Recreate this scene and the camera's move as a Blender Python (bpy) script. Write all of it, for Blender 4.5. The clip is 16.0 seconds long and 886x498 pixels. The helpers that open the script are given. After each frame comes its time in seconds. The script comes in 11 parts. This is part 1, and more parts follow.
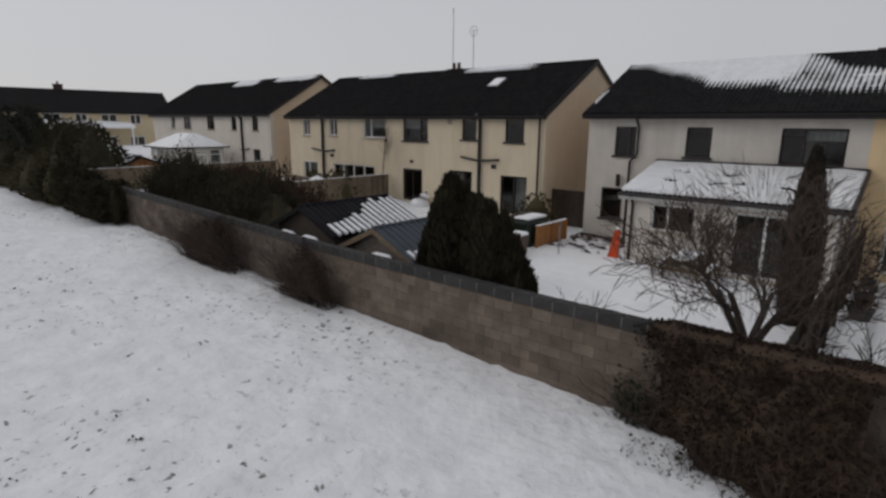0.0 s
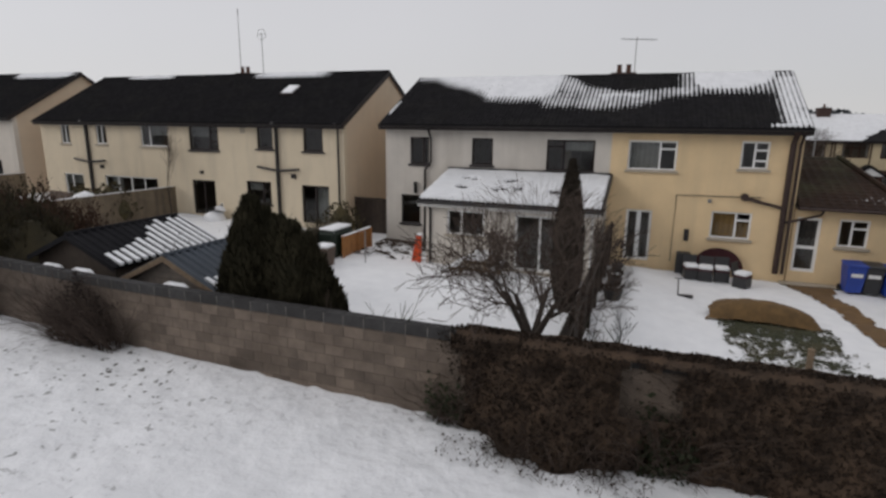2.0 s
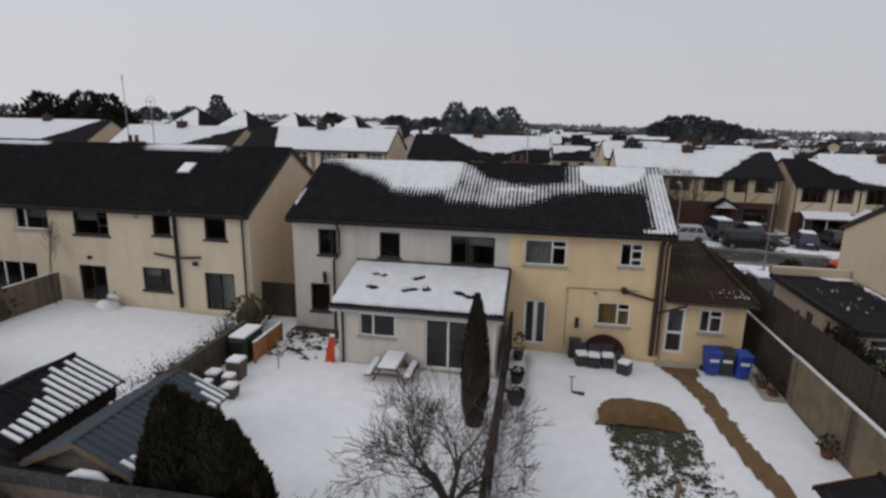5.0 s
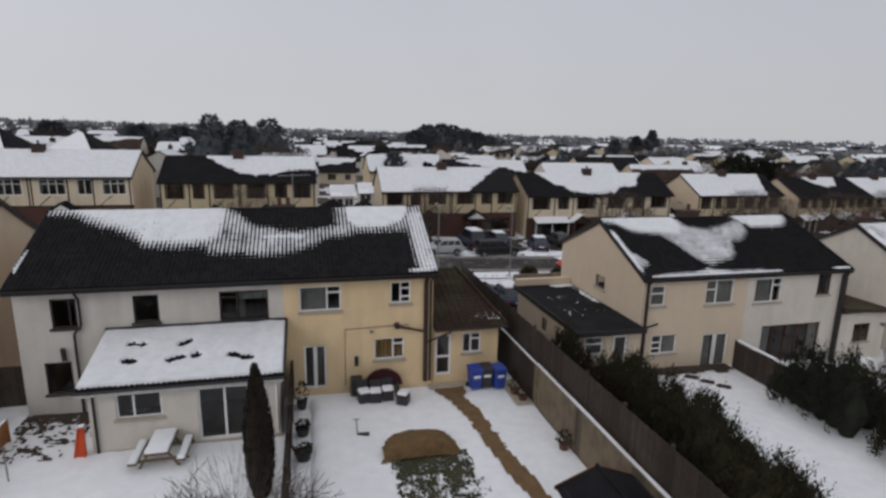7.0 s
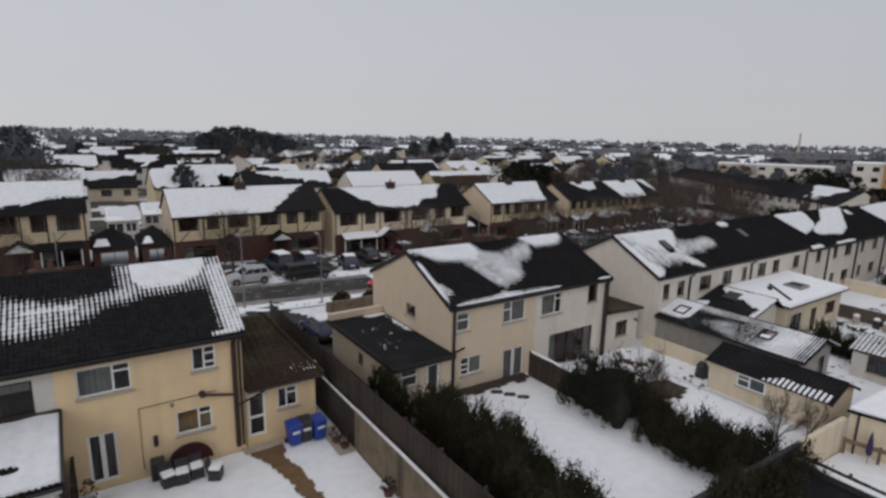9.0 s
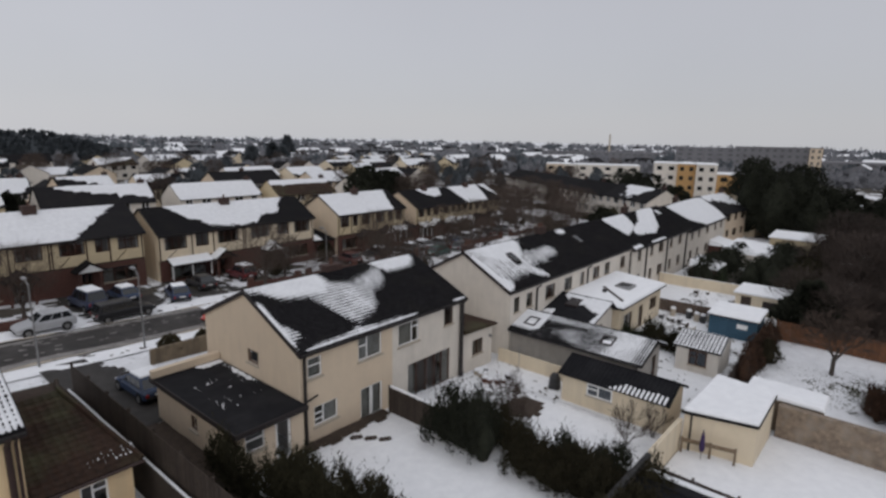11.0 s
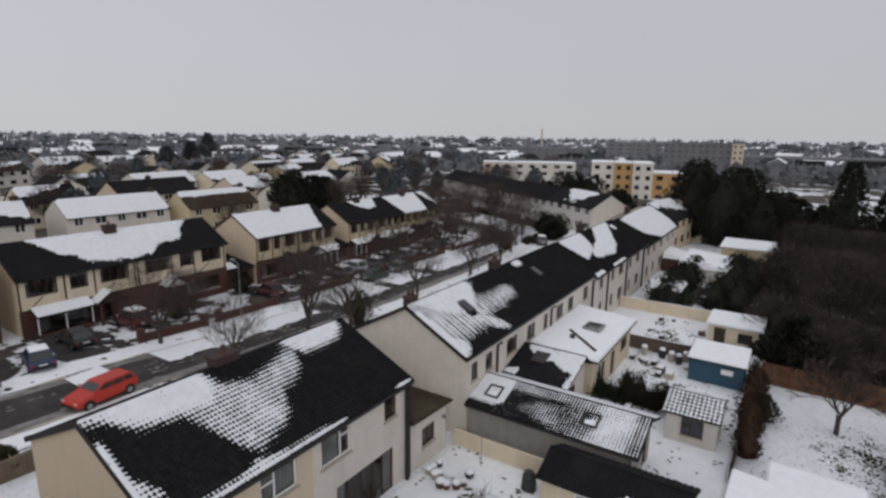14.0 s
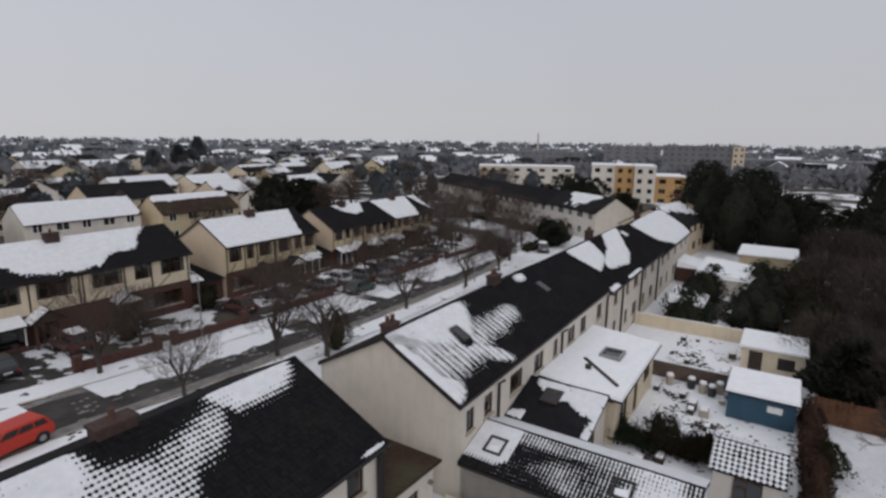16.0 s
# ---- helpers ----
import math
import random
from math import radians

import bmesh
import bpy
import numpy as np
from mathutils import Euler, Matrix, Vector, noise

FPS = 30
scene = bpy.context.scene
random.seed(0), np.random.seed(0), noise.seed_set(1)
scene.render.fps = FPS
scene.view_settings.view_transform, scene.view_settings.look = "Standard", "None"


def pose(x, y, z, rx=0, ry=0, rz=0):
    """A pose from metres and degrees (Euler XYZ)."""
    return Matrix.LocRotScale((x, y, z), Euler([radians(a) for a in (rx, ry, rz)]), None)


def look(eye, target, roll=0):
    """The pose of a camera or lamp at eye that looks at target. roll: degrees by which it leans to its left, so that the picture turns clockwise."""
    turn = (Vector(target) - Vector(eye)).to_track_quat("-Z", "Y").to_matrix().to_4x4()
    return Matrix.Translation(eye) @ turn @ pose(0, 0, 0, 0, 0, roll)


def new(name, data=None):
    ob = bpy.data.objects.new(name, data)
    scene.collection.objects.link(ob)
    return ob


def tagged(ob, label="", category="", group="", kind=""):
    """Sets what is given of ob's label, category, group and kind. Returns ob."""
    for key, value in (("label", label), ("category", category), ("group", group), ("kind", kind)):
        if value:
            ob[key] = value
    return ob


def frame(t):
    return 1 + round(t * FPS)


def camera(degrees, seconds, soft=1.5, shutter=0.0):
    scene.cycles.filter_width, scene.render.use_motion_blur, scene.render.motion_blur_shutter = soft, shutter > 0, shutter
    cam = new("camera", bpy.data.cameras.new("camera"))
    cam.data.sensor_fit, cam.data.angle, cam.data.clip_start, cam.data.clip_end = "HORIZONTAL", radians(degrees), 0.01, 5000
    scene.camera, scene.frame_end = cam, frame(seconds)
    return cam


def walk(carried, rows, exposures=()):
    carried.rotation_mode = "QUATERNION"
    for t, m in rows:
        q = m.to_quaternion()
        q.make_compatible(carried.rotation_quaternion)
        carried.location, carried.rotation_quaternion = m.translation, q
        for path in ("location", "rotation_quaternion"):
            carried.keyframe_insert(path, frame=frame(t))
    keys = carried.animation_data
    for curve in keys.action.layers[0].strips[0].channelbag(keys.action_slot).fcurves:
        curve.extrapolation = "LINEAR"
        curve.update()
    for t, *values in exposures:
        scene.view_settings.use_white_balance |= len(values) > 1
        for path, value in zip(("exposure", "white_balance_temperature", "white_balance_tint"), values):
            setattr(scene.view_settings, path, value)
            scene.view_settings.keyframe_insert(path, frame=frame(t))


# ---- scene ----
cam = camera(78.3, 16.0, soft=2.7)
METRES, EYE, TILT, LEAN, TURN = 28.0, 5.0, 0.0, 0.0, 41.1
ROWS = [
    (0.0, 0.0, 0.0, 0.0, 0.12, -12.9, -0.52),
    (0.5, -0.0, 0.0004, 0.0056, -6.06, -12.81, -0.57),
    (1.0, 0.0021, -0.0022, 0.0064, -12.15, -12.59, -0.74),
    (1.5, 0.0033, -0.006, 0.0078, -16.49, -12.48, -0.8),
    (2.0, -0.0004, -0.006, 0.0153, -20.39, -12.66, -0.74),
    (2.5, -0.0058, -0.0048, 0.0335, -23.01, -12.85, -0.94),
    (3.0, -0.0095, -0.0016, 0.0629, -23.9, -13.14, -1.02),
    (5.5, -0.0135, -0.0025, 0.1883, -35.61, -12.78, -1.06),
    (6.0, -0.0141, -0.0064, 0.2045, -41.87, -12.45, -1.14),
    (6.5, -0.0136, -0.0061, 0.2196, -48.39, -12.28, -1.07),
    (7.0, -0.0145, -0.0072, 0.2353, -54.79, -12.23, -1.15),
    (7.5, -0.0107, -0.0065, 0.2554, -60.06, -12.21, -1.13),
    (8.0, -0.0061, -0.002, 0.2803, -65.06, -12.23, -1.01),
    (8.5, -0.0054, -0.0028, 0.2975, -70.18, -12.14, -1.16),
    (9.0, -0.0026, -0.002, 0.3106, -74.97, -11.94, -1.17),
    (9.5, 0.0075, 0.0007, 0.3217, -79.41, -11.79, -1.13),
    (10.0, 0.0254, 0.0046, 0.3303, -83.64, -11.65, -1.06),
    (12.5, 0.2194, 0.0157, 0.389, -97.24, -12.0, -0.86),
    (13.0, 0.2761, 0.0142, 0.3993, -97.59, -12.19, -0.76),
    (13.5, 0.3405, 0.0122, 0.4128, -97.82, -12.23, -0.75),
    (14.0, 0.4085, 0.0045, 0.4187, -97.94, -12.11, -0.73),
    (14.5, 0.4691, -0.0065, 0.4131, -98.17, -12.0, -0.77),
    (15.0, 0.529, -0.0168, 0.4091, -98.34, -11.93, -0.78),
    (15.5, 0.5894, -0.0316, 0.397, -98.28, -11.6, -0.62),
    (16.0, 0.6482, -0.0454, 0.3847, -98.37, -11.59, -0.66),
]
walk(cam, [(t, pose(0, 0, EYE, TILT, LEAN, TURN) @ pose(METRES * x, METRES * y, METRES * z, 90 + pitch, roll, yaw)) for t, x, y, z, yaw, pitch, roll in ROWS],
     exposures=[(0.0, -0.32, 6620, 11), (1.0, -0.16, 6680, 11.5), (3.0, 0.0, 6660, 11.5), (5.5, -0.12, 6450, 12), (8.0, -0.10, 6450, 12), (12.5, -0.08, 6430, 12.5), (16.0, -0.07, 6430, 13)])

# ---- world, sun, exposure ----
world = bpy.data.worlds.new("world")
scene.world = world
world.use_nodes = True
wt = world.node_tree
wt.nodes.clear()
w_out = wt.nodes.new("ShaderNodeOutputWorld")
w_bg = wt.nodes.new("ShaderNodeBackground")
w_bg.inputs["Strength"].default_value = 0.1
w_sky = wt.nodes.new("ShaderNodeTexSky")
w_sky.sky_type = "NISHITA"
w_sky.sun_disc = False
w_sky.sun_elevation = radians(27)
w_sky.sun_rotation = radians(235)
w_co = wt.nodes.new("ShaderNodeTexCoord")
w_sep = wt.nodes.new("ShaderNodeSeparateXYZ")
w_ramp = wt.nodes.new("ShaderNodeValToRGB")
w_noise = wt.nodes.new("ShaderNodeTexNoise")
w_noise.inputs["Scale"].default_value = 2.2
w_noise.inputs["Detail"].default_value = 4
w_mul = wt.nodes.new("ShaderNodeMixRGB")
w_mul.blend_type = "MULTIPLY"
w_mul.inputs[0].default_value = 0.10
w_gain = wt.nodes.new("ShaderNodeMixRGB")
w_gain.blend_type = "MULTIPLY"
w_gain.inputs[0].default_value = 1.0
w_gain.inputs[2].default_value = (10.0, 10.0, 10.0, 1)
w_mix = wt.nodes.new("ShaderNodeMixRGB")
w_mix.inputs[0].default_value = 0.93
SKY = [(0.0, (0.60, 0.61, 0.63)), (0.06, (0.58, 0.59, 0.615)), (0.15, (0.59, 0.60, 0.63)), (0.3, (0.585, 0.595, 0.63)), (0.55, (0.62, 0.632, 0.665)), (1.0, (0.82, 0.835, 0.87))]
els = w_ramp.color_ramp.elements
els[0].position, els[0].color = SKY[0][0], (*SKY[0][1], 1)
els[1].position, els[1].color = SKY[-1][0], (*SKY[-1][1], 1)
for p_, c_ in SKY[1:-1]:
    e_ = els.new(p_)
    e_.color = (*c_, 1)
wt.links.new(w_co.outputs["Generated"], w_sep.inputs[0])
wt.links.new(w_sep.outputs["Z"], w_ramp.inputs[0])
wt.links.new(w_co.outputs["Generated"], w_noise.inputs["Vector"])
wt.links.new(w_ramp.outputs[0], w_mul.inputs[1])
wt.links.new(w_noise.outputs[0], w_mul.inputs[2])
wt.links.new(w_mul.outputs[0], w_gain.inputs[1])
wt.links.new(w_sky.outputs[0], w_mix.inputs[1])
wt.links.new(w_gain.outputs[0], w_mix.inputs[2])
w_side = wt.nodes.new("ShaderNodeMapRange")
w_side.inputs[1].default_value, w_side.inputs[2].default_value = -1.0, 1.0
w_side.inputs[3].default_value, w_side.inputs[4].default_value = 1.22, 0.94
w_west = wt.nodes.new("ShaderNodeVectorMath")
w_west.operation = "SCALE"
wt.links.new(w_sep.outputs["X"], w_side.inputs[0])
wt.links.new(w_mix.outputs[0], w_west.inputs[0])
wt.links.new(w_side.outputs[0], w_west.inputs["Scale"])
wt.links.new(w_west.outputs[0], w_bg.inputs["Color"])
wt.links.new(w_bg.outputs[0], w_out.inputs[0])

sun_data = bpy.data.lights.new("sun", "SUN")
sun_data.energy = 0.5
sun_data.angle = radians(25)
sun_data.color = (1.0, 0.97, 0.93)
sun = new("sun", sun_data)
sun.matrix_world = look((-72, -30, 46), (0, 20, 0))
tagged(sun, kind="structure")


# ---- materials ----
def mat(name, col, col2=None, rough=0.85, scale=3.0, bump=0.15, bscale=None, metal=0.0, fine=0.25, stain=None, stain_scale=0.6, stain_amt=0.4, spec=0.3, streak=False, objrand=0.0):
    """A procedural surface: two colours mixed by noise, a larger stain, and a fine bump."""
    m = bpy.data.materials.new(name)
    m.use_nodes = True
    nt = m.node_tree
    b = nt.nodes["Principled BSDF"]
    b.inputs["Roughness"].default_value = rough
    b.inputs["Metallic"].default_value = metal
    b.inputs["Specular IOR Level"].default_value = spec
    geo = nt.nodes.new("ShaderNodeNewGeometry")
    col2 = col2 or tuple(c * (1 - fine) for c in col)
    n1 = nt.nodes.new("ShaderNodeTexNoise")
    n1.inputs["Scale"].default_value = scale
    n1.inputs["Detail"].default_value = 6
    n1.inputs["Roughness"].default_value = 0.65
    nt.links.new(geo.outputs["Position"], n1.inputs["Vector"])
    r1 = nt.nodes.new("ShaderNodeMapRange")
    r1.inputs[1].default_value, r1.inputs[2].default_value = 0.35, 0.65
    nt.links.new(n1.outputs[0], r1.inputs[0])
    mx = nt.nodes.new("ShaderNodeMixRGB")
    mx.inputs[1].default_value, mx.inputs[2].default_value = (*col, 1), (*col2, 1)
    nt.links.new(r1.outputs[0], mx.inputs[0])
    last = mx.outputs[0]
    if stain:
        n2 = nt.nodes.new("ShaderNodeTexNoise")
        n2.inputs["Scale"].default_value = stain_scale
        n2.inputs["Detail"].default_value = 5
        if streak:
            mp = nt.nodes.new("ShaderNodeMapping")
            mp.inputs["Scale"].default_value = (3.0, 3.0, 0.35)
            nt.links.new(geo.outputs["Position"], mp.inputs["Vector"])
            nt.links.new(mp.outputs[0], n2.inputs["Vector"])
        else:
            nt.links.new(geo.outputs["Position"], n2.inputs["Vector"])
        r2 = nt.nodes.new("ShaderNodeMapRange")
        r2.inputs[1].default_value, r2.inputs[2].default_value = 0.48, 0.72
        r2.inputs[4].default_value = stain_amt
        nt.links.new(n2.outputs[0], r2.inputs[0])
        m2 = nt.nodes.new("ShaderNodeMixRGB")
        m2.inputs[2].default_value = (*stain, 1)
        nt.links.new(r2.outputs[0], m2.inputs[0])
        nt.links.new(last, m2.inputs[1])
        last = m2.outputs[0]
    if objrand:
        oi = nt.nodes.new("ShaderNodeObjectInfo")
        r3 = nt.nodes.new("ShaderNodeMapRange")
        r3.inputs[3].default_value, r3.inputs[4].default_value = 1 - objrand, 1 + objrand
        nt.links.new(oi.outputs["Random"], r3.inputs[0])
        ri = nt.nodes.new("ShaderNodeMapRange")
        ri.inputs[3].default_value, ri.inputs[4].default_value = 1 - objrand, 1 + objrand
        nt.links.new(geo.outputs["Random Per Island"], ri.inputs[0])
        mm = nt.nodes.new("ShaderNodeMath")
        mm.operation = "MULTIPLY"
        nt.links.new(r3.outputs[0], mm.inputs[0])
        nt.links.new(ri.outputs[0], mm.inputs[1])
        vm = nt.nodes.new("ShaderNodeVectorMath")
        vm.operation = "SCALE"
        nt.links.new(last, vm.inputs[0])
        nt.links.new(mm.outputs[0], vm.inputs["Scale"])
        last = vm.outputs[0]
    nt.links.new(last, b.inputs["Base Color"])
    if bump:
        n3 = nt.nodes.new("ShaderNodeTexNoise")
        n3.inputs["Scale"].default_value = bscale or scale * 6
        n3.inputs["Detail"].default_value = 5
        nt.links.new(geo.outputs["Position"], n3.inputs["Vector"])
        bp = nt.nodes.new("ShaderNodeBump")
        bp.inputs["Strength"].default_value = bump
        bp.inputs["Distance"].default_value = 0.03
        nt.links.new(n3.outputs[0], bp.inputs["Height"])
        nt.links.new(bp.outputs[0], b.inputs["Normal"])
    return m


def glass_mat():
    m = bpy.data.materials.new("glass")
    m.use_nodes = True
    nt = m.node_tree
    nt.nodes.clear()
    out = nt.nodes.new("ShaderNodeOutputMaterial")
    tr = nt.nodes.new("ShaderNodeBsdfTransparent")
    tr.inputs[0].default_value = (0.62, 0.66, 0.68, 1)
    gl = nt.nodes.new("ShaderNodeBsdfGlossy")
    gl.inputs["Roughness"].default_value = 0.03
    fr = nt.nodes.new("ShaderNodeFresnel")
    fr.inputs[0].default_value = 1.55
    mx = nt.nodes.new("ShaderNodeMixShader")
    nt.links.new(fr.outputs[0], mx.inputs[0])
    nt.links.new(tr.outputs[0], mx.inputs[1])
    nt.links.new(gl.outputs[0], mx.inputs[2])
    nt.links.new(mx.outputs[0], out.inputs[0])
    return m


def ground_mat(name, spots):
    """Snow with dark grass tips and trodden spots that poke through."""
    m = mat(name, (0.80, 0.81, 0.83), (0.70, 0.71, 0.73), rough=0.75, scale=1.3, bump=0.9, bscale=3.2, spec=0.2)
    nt = m.node_tree
    [n for n in nt.nodes if n.type == "BUMP"][0].inputs["Distance"].default_value = 0.09
    b = nt.nodes["Principled BSDF"]
    old = b.inputs["Base Color"].links[0].from_socket
    geo = [n for n in nt.nodes if n.type == "NEW_GEOMETRY"][0]
    n = nt.nodes.new("ShaderNodeTexNoise")
    n.inputs["Scale"].default_value = 5.2
    n.inputs["Detail"].default_value = 3
    n.inputs["Roughness"].default_value = 0.55
    nt.links.new(geo.outputs["Position"], n.inputs["Vector"])
    r = nt.nodes.new("ShaderNodeMapRange")
    r.inputs[1].default_value, r.inputs[2].default_value, r.inputs[4].default_value = spots, spots + 0.05, 0.95
    nt.links.new(n.outputs[0], r.inputs[0])
    big = nt.nodes.new("ShaderNodeTexNoise")
    big.inputs["Scale"].default_value = 0.22
    nt.links.new(geo.outputs["Position"], big.inputs["Vector"])
    rb = nt.nodes.new("ShaderNodeMapRange")
    rb.inputs[1].default_value, rb.inputs[2].default_value = 0.42, 0.62
    nt.links.new(big.outputs[0], rb.inputs[0])
    mu = nt.nodes.new("ShaderNodeMath")
    mu.operation = "MULTIPLY"
    nt.links.new(r.outputs[0], mu.inputs[0])
    nt.links.new(rb.outputs[0], mu.inputs[1])
    mx = nt.nodes.new("ShaderNodeMixRGB")
    mx.inputs[2].default_value = (0.065, 0.062, 0.052, 1)
    nt.links.new(mu.outputs[0], mx.inputs[0])
    nt.links.new(old, mx.inputs[1])
    nt.links.new(mx.outputs[0], b.inputs["Base Color"])
    return m


SNOW = mat("snow", (0.86, 0.87, 0.885), (0.79, 0.80, 0.82), rough=0.7, scale=2.0, bump=0.35, bscale=7, spec=0.2)
# Snow on roofs, a step darker than SNOW.
ROOF_SNOW = mat("thin_roof_snow", (0.76, 0.77, 0.79), (0.66, 0.67, 0.69), rough=0.65, scale=2.5, bump=0.3, bscale=9, spec=0.2)
GROUND = ground_mat("ground_snow", 0.62)
FIELD = ground_mat("field_snow", 0.625)
CREAM = mat("render_cream", (0.76, 0.575, 0.345), (0.70, 0.53, 0.32), scale=1.5, stain=(0.50, 0.40, 0.26), streak=True, stain_amt=0.28, bscale=60, bump=0.2)
CREAM_A = mat("render_pale_cream", (0.66, 0.565, 0.42), (0.62, 0.53, 0.395), scale=1.5, stain=(0.45, 0.39, 0.30), streak=True, stain_amt=0.45, bscale=60, bump=0.2)
GREY_R = mat("render_grey_white", (0.60, 0.56, 0.505), (0.52, 0.488, 0.445), scale=0.9, stain=(0.38, 0.35, 0.31), streak=True, stain_amt=0.45, bscale=60, bump=0.2)
WHITE_R = mat("render_off_white", (0.66, 0.61, 0.54), (0.60, 0.555, 0.495), scale=1.2, stain=(0.44, 0.41, 0.36), streak=True, stain_amt=0.35, bscale=60, bump=0.2)
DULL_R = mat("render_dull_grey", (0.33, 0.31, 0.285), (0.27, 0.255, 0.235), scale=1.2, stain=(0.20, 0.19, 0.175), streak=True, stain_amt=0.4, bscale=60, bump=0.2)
BEIGE = mat("render_beige", (0.63, 0.515, 0.385), (0.59, 0.485, 0.365), scale=1.2, stain=(0.42, 0.35, 0.27), streak=True, stain_amt=0.18, bscale=60, bump=0.2)
YELLOW = mat("render_yellow", (0.57, 0.475, 0.31), (0.52, 0.43, 0.285), scale=1.2, stain=(0.44, 0.37, 0.26), streak=True, stain_amt=0.35, bscale=50)
OCHRE = mat("render_ochre", (0.46, 0.275, 0.115), (0.41, 0.25, 0.11), scale=0.8)
STONE = mat("rubble_stone", (0.27, 0.21, 0.155), (0.13, 0.10, 0.078), scale=4, bump=0.8, bscale=5, stain=(0.40, 0.36, 0.30), stain_scale=2)
TILE = mat("roof_tile", (0.017, 0.0162, 0.0178), (0.012, 0.0116, 0.0124), rough=0.85, scale=6, stain=(0.022, 0.021, 0.019), stain_amt=0.5, bump=0.3, bscale=40, objrand=0.2, spec=0.05)
TILE_B = mat("roof_tile_brown", (0.046, 0.027, 0.019), (0.025, 0.016, 0.012), rough=0.85, scale=5, stain=(0.06, 0.065, 0.035), stain_amt=0.6, bump=0.3, objrand=0.2, spec=0.15)
FELT = mat("roof_felt", (0.0145, 0.0145, 0.0165), (0.010, 0.010, 0.012), rough=0.8, scale=2, bump=0.2, stain=(0.032, 0.032, 0.034), stain_amt=0.4, spec=0.1)
SLATE_BLUE = mat("roof_blue_felt", (0.050, 0.062, 0.080), (0.040, 0.050, 0.062), rough=0.6, scale=2, bump=0.15, stain=(0.08, 0.09, 0.10))
BLOCK = mat("concrete_block", (0.140, 0.110, 0.087), (0.090, 0.071, 0.057), scale=2.2, stain=(0.062, 0.047, 0.036), stain_amt=0.8, stain_scale=0.8, bump=0.6, bscale=30, objrand=0.24)
COPING = mat("coping_block", (0.044, 0.043, 0.043), (0.028, 0.027, 0.027), scale=5, bump=0.4, objrand=0.2)
EARTH = mat("bare_garden_earth", (0.085, 0.072, 0.060), (0.05, 0.044, 0.036), rough=0.95, scale=0.8, bump=0.5, stain=(0.07, 0.075, 0.045))
JOINT = mat("pale_joint", (0.19, 0.18, 0.165), (0.12, 0.11, 0.10), scale=8, bump=0.3)
MORTAR = mat("mortar", (0.128, 0.104, 0.085), (0.088, 0.071, 0.059), scale=8, bump=0.4)
CONC = mat("concrete_wall", (0.195, 0.152, 0.104), (0.13, 0.102, 0.071), scale=1.6, stain=(0.055, 0.045, 0.036), streak=True, stain_amt=0.75, bump=0.4, bscale=30)
MOSSY = mat("mossy_old_wall", (0.098, 0.080, 0.056), (0.058, 0.050, 0.033), scale=2.5, stain=(0.045, 0.045, 0.026), stain_amt=0.7, stain_scale=1.2, bump=0.7, bscale=18)
BRICK = mat("brick", (0.105, 0.047, 0.036), (0.066, 0.032, 0.026), scale=6, stain=(0.09, 0.06, 0.05), bump=0.5, bscale=30)
BROWNWALL = mat("brown_block_wall", (0.13, 0.095, 0.075), (0.09, 0.068, 0.055), scale=3, stain=(0.06, 0.05, 0.04), bump=0.4)
UPVC = mat("white_upvc", (0.80, 0.80, 0.79), (0.74, 0.74, 0.73), rough=0.35, scale=2, bump=0, spec=0.5)
FRAME_D = mat("dark_frame", (0.035, 0.026, 0.024), (0.024, 0.018, 0.018), rough=0.45, scale=5, bump=0.05)
FRAME_B = mat("brown_frame", (0.085, 0.042, 0.028), (0.06, 0.03, 0.022), rough=0.5, scale=5, bump=0.05)
SILL = mat("concrete_sill", (0.44, 0.385, 0.31), (0.36, 0.315, 0.255), scale=6, bump=0.3)
SILL_D = mat("dark_sill", (0.055, 0.05, 0.05), scale=6, bump=0.2)
PIPE = mat("black_pipe", (0.022, 0.020, 0.021), (0.03, 0.027, 0.026), rough=0.45, scale=5, bump=0.05)
PIPE_B = mat("brown_pipe", (0.050, 0.030, 0.026), (0.035, 0.022, 0.02), rough=0.5, scale=5, bump=0.05)
FASCIA = mat("fascia_dark", (0.028, 0.022, 0.022), rough=0.6, scale=4, bump=0.1)
FASCIA_W = mat("fascia_white", (0.6, 0.59, 0.57), rough=0.5, scale=4, bump=0.05)
TIMBER = mat("timber_dark", (0.052, 0.030, 0.020), (0.036, 0.021, 0.015), rough=0.75, scale=7, bump=0.3)
FENCE_D = mat("fence_dark_brown", (0.050, 0.037, 0.029), (0.033, 0.025, 0.020), rough=0.85, scale=6, bump=0.4, stain=(0.09, 0.075, 0.06), objrand=0.2)
FENCE_O = mat("fence_orange_wood", (0.36, 0.165, 0.055), (0.26, 0.115, 0.042), rough=0.75, scale=6, bump=0.3, stain=(0.15, 0.08, 0.045), objrand=0.18)
FENCE_R = mat("fence_rust_wood", (0.155, 0.070, 0.034), (0.10, 0.048, 0.026), rough=0.8, scale=6, bump=0.3, stain=(0.06, 0.036, 0.024), objrand=0.2)
WOOD = mat("weathered_wood", (0.20, 0.145, 0.095), (0.13, 0.095, 0.065), rough=0.8, scale=8, bump=0.4, objrand=0.15)
WOOD_G = mat("grey_wood", (0.16, 0.135, 0.115), (0.11, 0.095, 0.083), rough=0.85, scale=8, bump=0.4, objrand=0.15)
SAND = mat("bare_soil_mound", (0.165, 0.10, 0.043), (0.105, 0.066, 0.031), rough=0.95, scale=4, bump=0.5, bscale=20)
SOIL = mat("dark_soil", (0.070, 0.052, 0.040), (0.045, 0.034, 0.027), rough=0.95, scale=4, bump=0.6)
